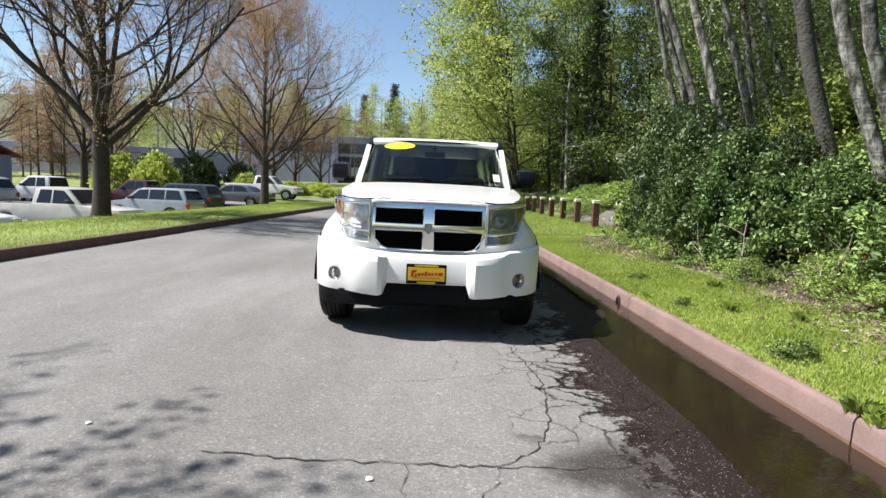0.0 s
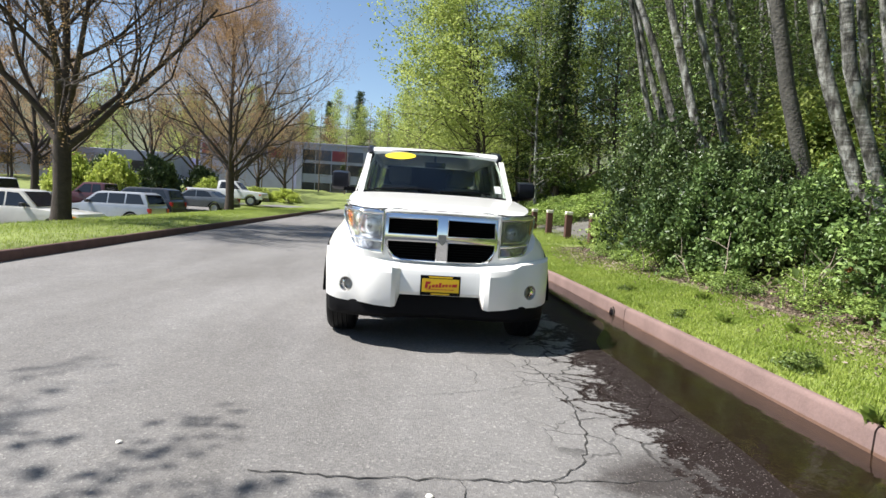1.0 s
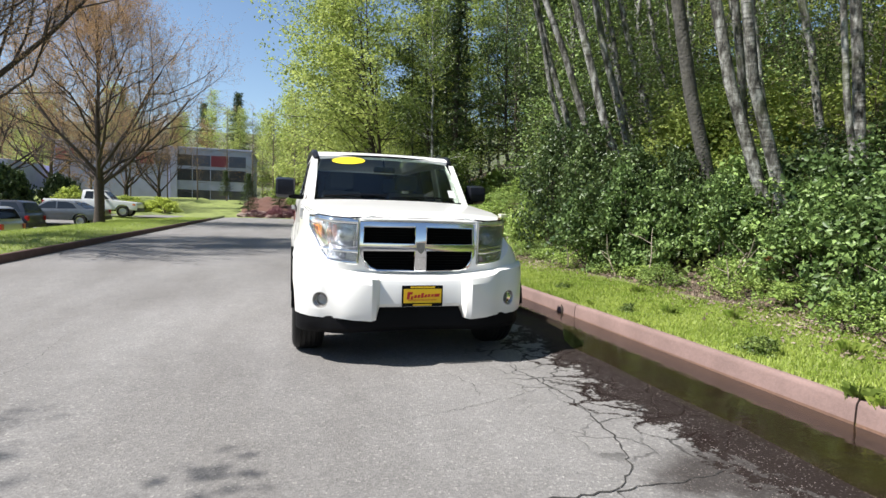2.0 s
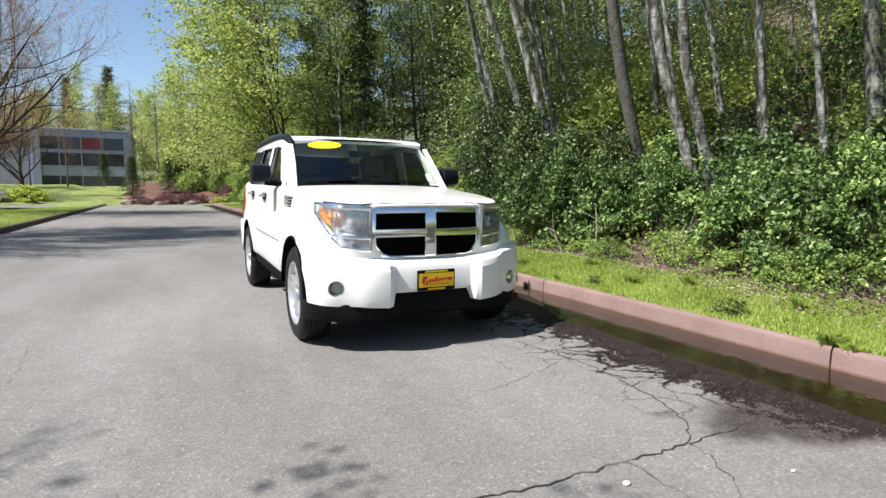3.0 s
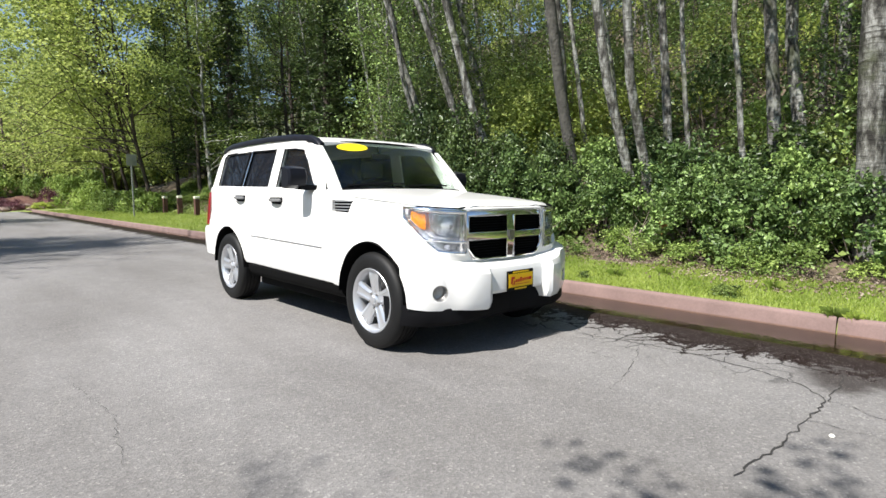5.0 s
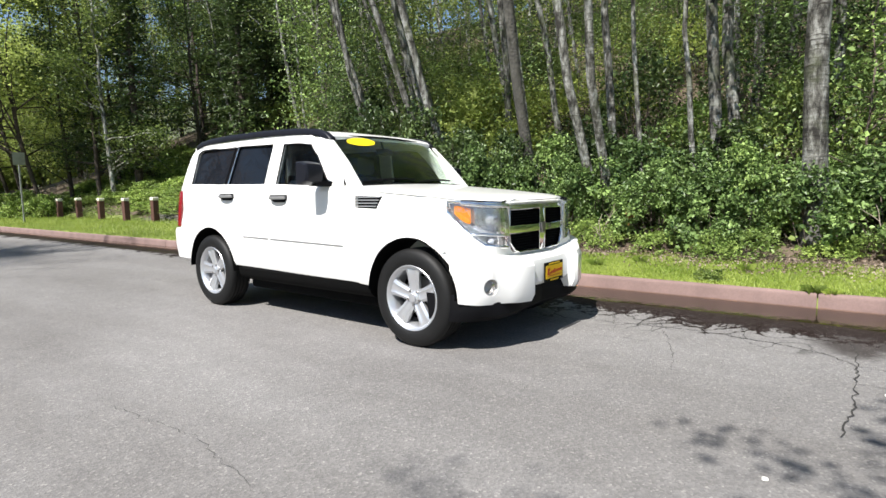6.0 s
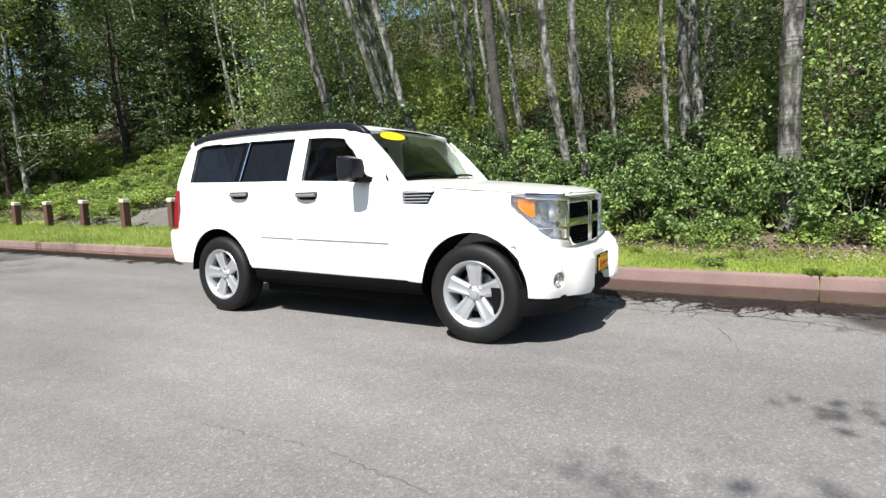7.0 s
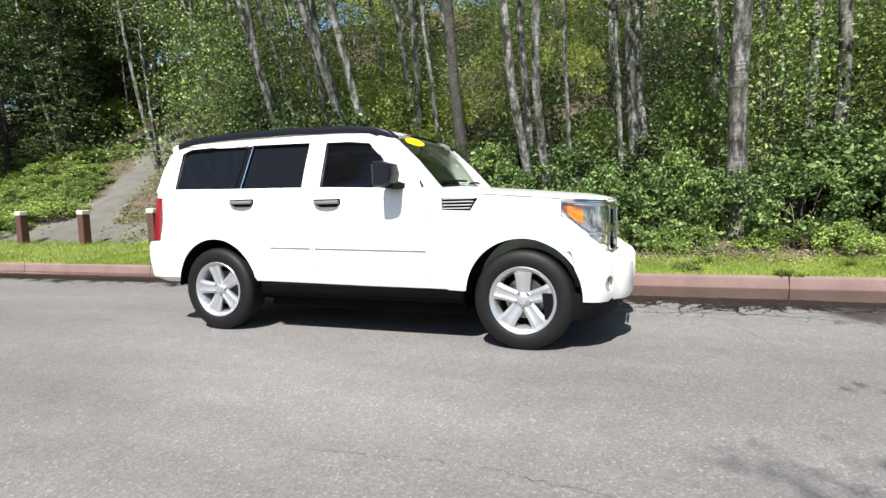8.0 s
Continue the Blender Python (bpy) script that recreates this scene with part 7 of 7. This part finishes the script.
small = thing("dwarf_conifer", "small dark conifer in the rockery", "conifer", list(conifer(750, 3.2, 1.05, 0.10)), "dwarf conifers")
for k, (x, y, s) in enumerate([(-4.0, 50.2, 1.15), (-1.2, 52.6, 1.0), (-6.6, 57, 0.9)]):
    m = Matrix.Translation((x, y, bank_z(x, y)))
    ob = small if k == 0 else copy_thing(small, m)
    ob.matrix_basis = m
    ob.scale = (s, s, s)


# ---- posts, sign ----
post_wood = surface("red_brown_timber", (0.085, 0.038, 0.028), 0.85, var=0.35, scale=8, fine=60, relief=0.5, depth=0.004)
cap_paint = surface("cream_cap_paint", (0.62, 0.60, 0.50), 0.8, var=0.2, scale=8, relief=0.2)


def bollard():
    root = tagged(new("timber_bollard"), "squat red-brown timber bollard with a cream-painted top", "bollard", "bollards along the verge")
    bm = bmesh.new()
    box(bm, -0.10, 0.10, -0.10, 0.10, -0.2, 0.74, 0.015)
    part("post", bm, post_wood, root)
    bm = bmesh.new()
    box(bm, -0.108, 0.108, -0.108, 0.108, 0.74, 0.85, 0.02)
    part("cap", bm, cap_paint, root, "cream painted top")
    return root


b0 = bollard()
for k in range(8):
    x, y = 5.0 + 0.03 * k, 9.9 + 2.3 * k
    m = Matrix.Translation((x, y, height(x, y) + 0.01)) @ Matrix.Rotation(0.05 * math.sin(k * 5), 4, "Z") @ Matrix.Rotation(0.03 * math.sin(k * 3), 4, "X")
    ob = b0 if k == 0 else copy_thing(b0, m)
    ob.matrix_basis = m

sign = tagged(new("road_sign"), "grey back of a small square road sign on a steel post", "road sign")
steel = surface("galvanised_steel", (0.36, 0.37, 0.38), 0.5, 0.7, var=0.2, relief=0.1)
bm = bmesh.new()
box(bm, -0.03, 0.03, -0.02, 0.02, -0.3, 2.65, 0.006)
part("post", bm, steel, sign)
bm = bmesh.new()
box(bm, -0.22, 0.22, -0.026, -0.022, 2.3, 2.8, 0.001)
part("panel", bm, steel, sign)
for z in (2.42, 2.68):
    bm = bmesh.new()
    cyl(bm, (0, -0.03, z), (0, 1, 0), 0.012, 0.03, 8)
    part("bolt", bm, steel, sign)
sign.matrix_basis = Matrix.Translation((3.4, 24.3, height(3.4, 24.3))) @ Matrix.Rotation(0.2, 4, "Z")


# ---- road surface details ----
def crack_strip(name, pts, w):
    """A dark ragged crack filled with dirt, lying in the road."""
    bm = bmesh.new()
    rng = random.Random(len(pts) * 7 + int(w * 1000))
    line = []
    for (ax, ay), (bx, by) in zip(pts, pts[1:]):
        n = max(3, int(math.hypot(bx - ax, by - ay) / 0.04))
        for k in range(n):
            f = k / n
            line.append((ax + (bx - ax) * f + rng.gauss(0, 0.009), ay + (by - ay) * f + rng.gauss(0, 0.009)))
    prev = None
    for i in range(len(line) - 1):
        (ax, ay), (bx, by) = line[i], line[i + 1]
        d = math.hypot(bx - ax, by - ay) or 1
        nx, ny = -(by - ay) / d, (bx - ax) / d
        h = w * rng.uniform(0.25, 1.0) * 0.5
        cur = (bm.verts.new((ax + nx * h, ay + ny * h, 0.005 + road_rise(ax))), bm.verts.new((ax - nx * h, ay - ny * h, 0.005 + road_rise(ax))))
        if prev:
            bm.faces.new((prev[0], prev[1], cur[1], cur[0]))
        prev = cur
    return finish(name, bm, crack_dirt)


crack_dirt = surface("crack_dirt", (0.03, 0.028, 0.026), 0.95, var=0.4, fine=80, relief=0.4)
for pts, w in (([(-0.95, -2.58), (-0.45, -2.62), (-0.12, -2.62), (0.33, -2.63), (0.53, -2.44), (0.62, -2.2), (0.66, -1.95), (0.72, -1.6), (0.70, -1.33), (0.63, -0.96), (0.60, -0.7)], 0.0121),
               ([(0.33, -2.63), (0.7, -2.62), (1.0, -2.58)], 0.0088), ([(-0.07, -2.62), (-0.06, -2.74), (-0.07, -3.1)], 0.0050), ([(0.33, -2.63), (0.31, -2.75), (0.2, -2.95), (0.05, -3.1)], 0.0055),
               ([(-2.76, -0.71), (-2.66, -0.15), (-2.73, 0.73)], 0.0035), ([(-0.4, 0.3 - 2.0), (-0.1, -1.62), (0.3, -1.5), (0.7, -1.33)], 0.0044),
               ([(0.66, -1.95), (0.9, -1.9), (1.15, -1.75)], 0.0066), ([(0.7, -1.33), (0.95, -1.25), (1.3, -1.3)], 0.0060), ([(0.63, -0.96), (0.9, -0.85), (1.2, -0.9)], 0.0050), ([(0.1, -0.9), (0.2, -1.2), (0.15, -1.5)], 0.0044)):
    tagged(crack_strip("road_crack", pts, w), "dark crack in the worn asphalt", "crack", "cracks in the road", kind="structure")
pale_chip = surface("pale_stone", (0.7, 0.68, 0.62), 0.8, var=0.1, relief=0)
for x, y, r in ((-0.2, -2.76, 0.016), (-1.55, -2.35, 0.014), (0.5, -3.0, 0.01)):
    ob = finish("pebble", rock(int(x * 10), r, r * 0.8, r * 0.5), pale_chip, smooth_angle=60)
    ob.location = (x, y, 0.006 + road_rise(x))
    tagged(ob, "small pale pebble lying on the road", "pebble", "pebbles")


# ---- small things along the verge ----
def grass_tuft(seed, n=90, tall=0.085):
    rng = np.random.default_rng(seed)
    a = rng.uniform(0, 2 * np.pi, n)
    r = np.abs(rng.normal(size=n)) * 0.03
    x, y = r * np.cos(a), r * np.sin(a)
    h = tall * rng.uniform(0.5, 1.2, n)
    out = rng.uniform(0.2, 0.9, n)
    b0 = np.stack([x - 0.0012 * np.sin(a), y + 0.0012 * np.cos(a), 0 * x - 0.01], 1)
    b1 = np.stack([x + 0.0012 * np.sin(a), y - 0.0012 * np.cos(a), 0 * x - 0.01], 1)
    mid = np.stack([x + np.cos(a) * h * out * 0.35, y + np.sin(a) * h * out * 0.35, h * 0.7], 1)
    tip = np.stack([x + np.cos(a) * h * out, y + np.sin(a) * h * out, h * (1.0 - 0.35 * out)], 1)
    v = np.stack([b0, b1, mid, tip], 1).reshape(-1, 3)
    i = np.arange(n)[:, None] * 4
    f = np.concatenate([i + np.array([[0, 1, 2]]), i + np.array([[1, 3, 2]])], 1).reshape(-1, 3)
    return mesh_arrays("grass_tuft", v, f, M["blade"])


for k, (x, y, s) in enumerate([(2.12, -2.28, 1.1), (2.11, -2.42, 0.8), (2.75, 0.05, 1.0), (2.95, -1.6, 1.2), (2.7, 2.0, 0.9), (3.1, -0.4, 1.0), (2.85, -3.1, 1.0), (3.2, 1.2, 1.1), (2.24, 0.7, 0.7)]):
    t = grass_tuft(900 + k)
    t.location = (x, y, height(x, y) if x > 2.15 else KERB_H - 0.02)
    t.scale = (s, s, s)
    tagged(t, "tuft of longer grass growing at the verge", "grass tuft", "grass tufts")
lv = bush_mesh(99, M["ivy"], 26, 30, 0.16, 0.9, 0.16)
put("bush", "dark green broad-leaved weed growing in the grass", "weed", lv, [(2.40, -1.36, 0.4, 0.16, 0.15), (2.52, -1.25, 2.0, 0.10, 0.12), (2.42, 0.30, 1.0, 0.09, 0.12), (2.55, 1.9, 3.0, 0.10, 0.10)], "weeds in the verge", "verge_weed")
pale_twig = surface("dead_twig", (0.36, 0.30, 0.24), 0.9, var=0.25, relief=0.2)
RT = np.random.default_rng(77)
for k, (x, y, z, ln) in enumerate([(3.86, 0.50, 0.15, 0.75), (3.92, 0.60, 0.1, 0.6), (3.80, 0.42, 0.1, 0.5), (3.7, 2.4, 0.1, 0.7), (3.75, 1.7, 0.15, 0.8), (3.9, -1.2, 0.15, 0.6), (4.0, -2.8, 0.2, 0.6), (3.6, 3.6, 0.1, 0.8)]):
    bm = bmesh.new()
    main = limb_path(RT, (0, 0, 0), (RT.uniform(-0.4, 0.1), RT.uniform(-0.4, 0.4), 1), ln, 0.18, 6)
    tube(bm, main, [0.010 - 0.0012 * i for i in range(7)], 5, False)
    for j in (2, 3, 4):
        sd = limb_path(RT, main[j], (RT.uniform(-1, 1), RT.uniform(-1, 1), 0.6), ln * 0.4, 0.15, 4)
        tube(bm, sd, [0.006 - 0.001 * i for i in range(5)], 4, False)
    t = finish("dead_twig", bm, pale_twig)
    t.location = (x, y, height(x, y) + z - 0.15)
    tagged(t, "pale dead twig sticking out of the brambles", "twig", "dead twigs")
rng = np.random.default_rng(78)
v, f = leaf_arrays(rng, rng.normal(size=(26, 3)) * np.array([0.03, 0.03, 0.05]), 0.06, up=0.0, slim=0.7)
t = mesh_arrays("withered_leaves", v, f, leaf_material("withered", (0.16, 0.07, 0.025), (0.26, 0.13, 0.045), (0.34, 0.20, 0.08), 0.2))
t.location = (3.93, 0.04, 0.75)
tagged(t, "cluster of withered orange-brown leaves in the brambles", "leaves")
bm = bmesh.new()
tube(bm, [(0, 0, 0), (0.01, 0.005, 0.05), (0.0, 0.02, 0.10)], [0.010, 0.014, 0.004], 6)
t = finish("stick", bm, M["bark"])
t.location = (2.04, 0.98, 0.02)
tagged(t, "short dark stick standing by the kerb", "stick")
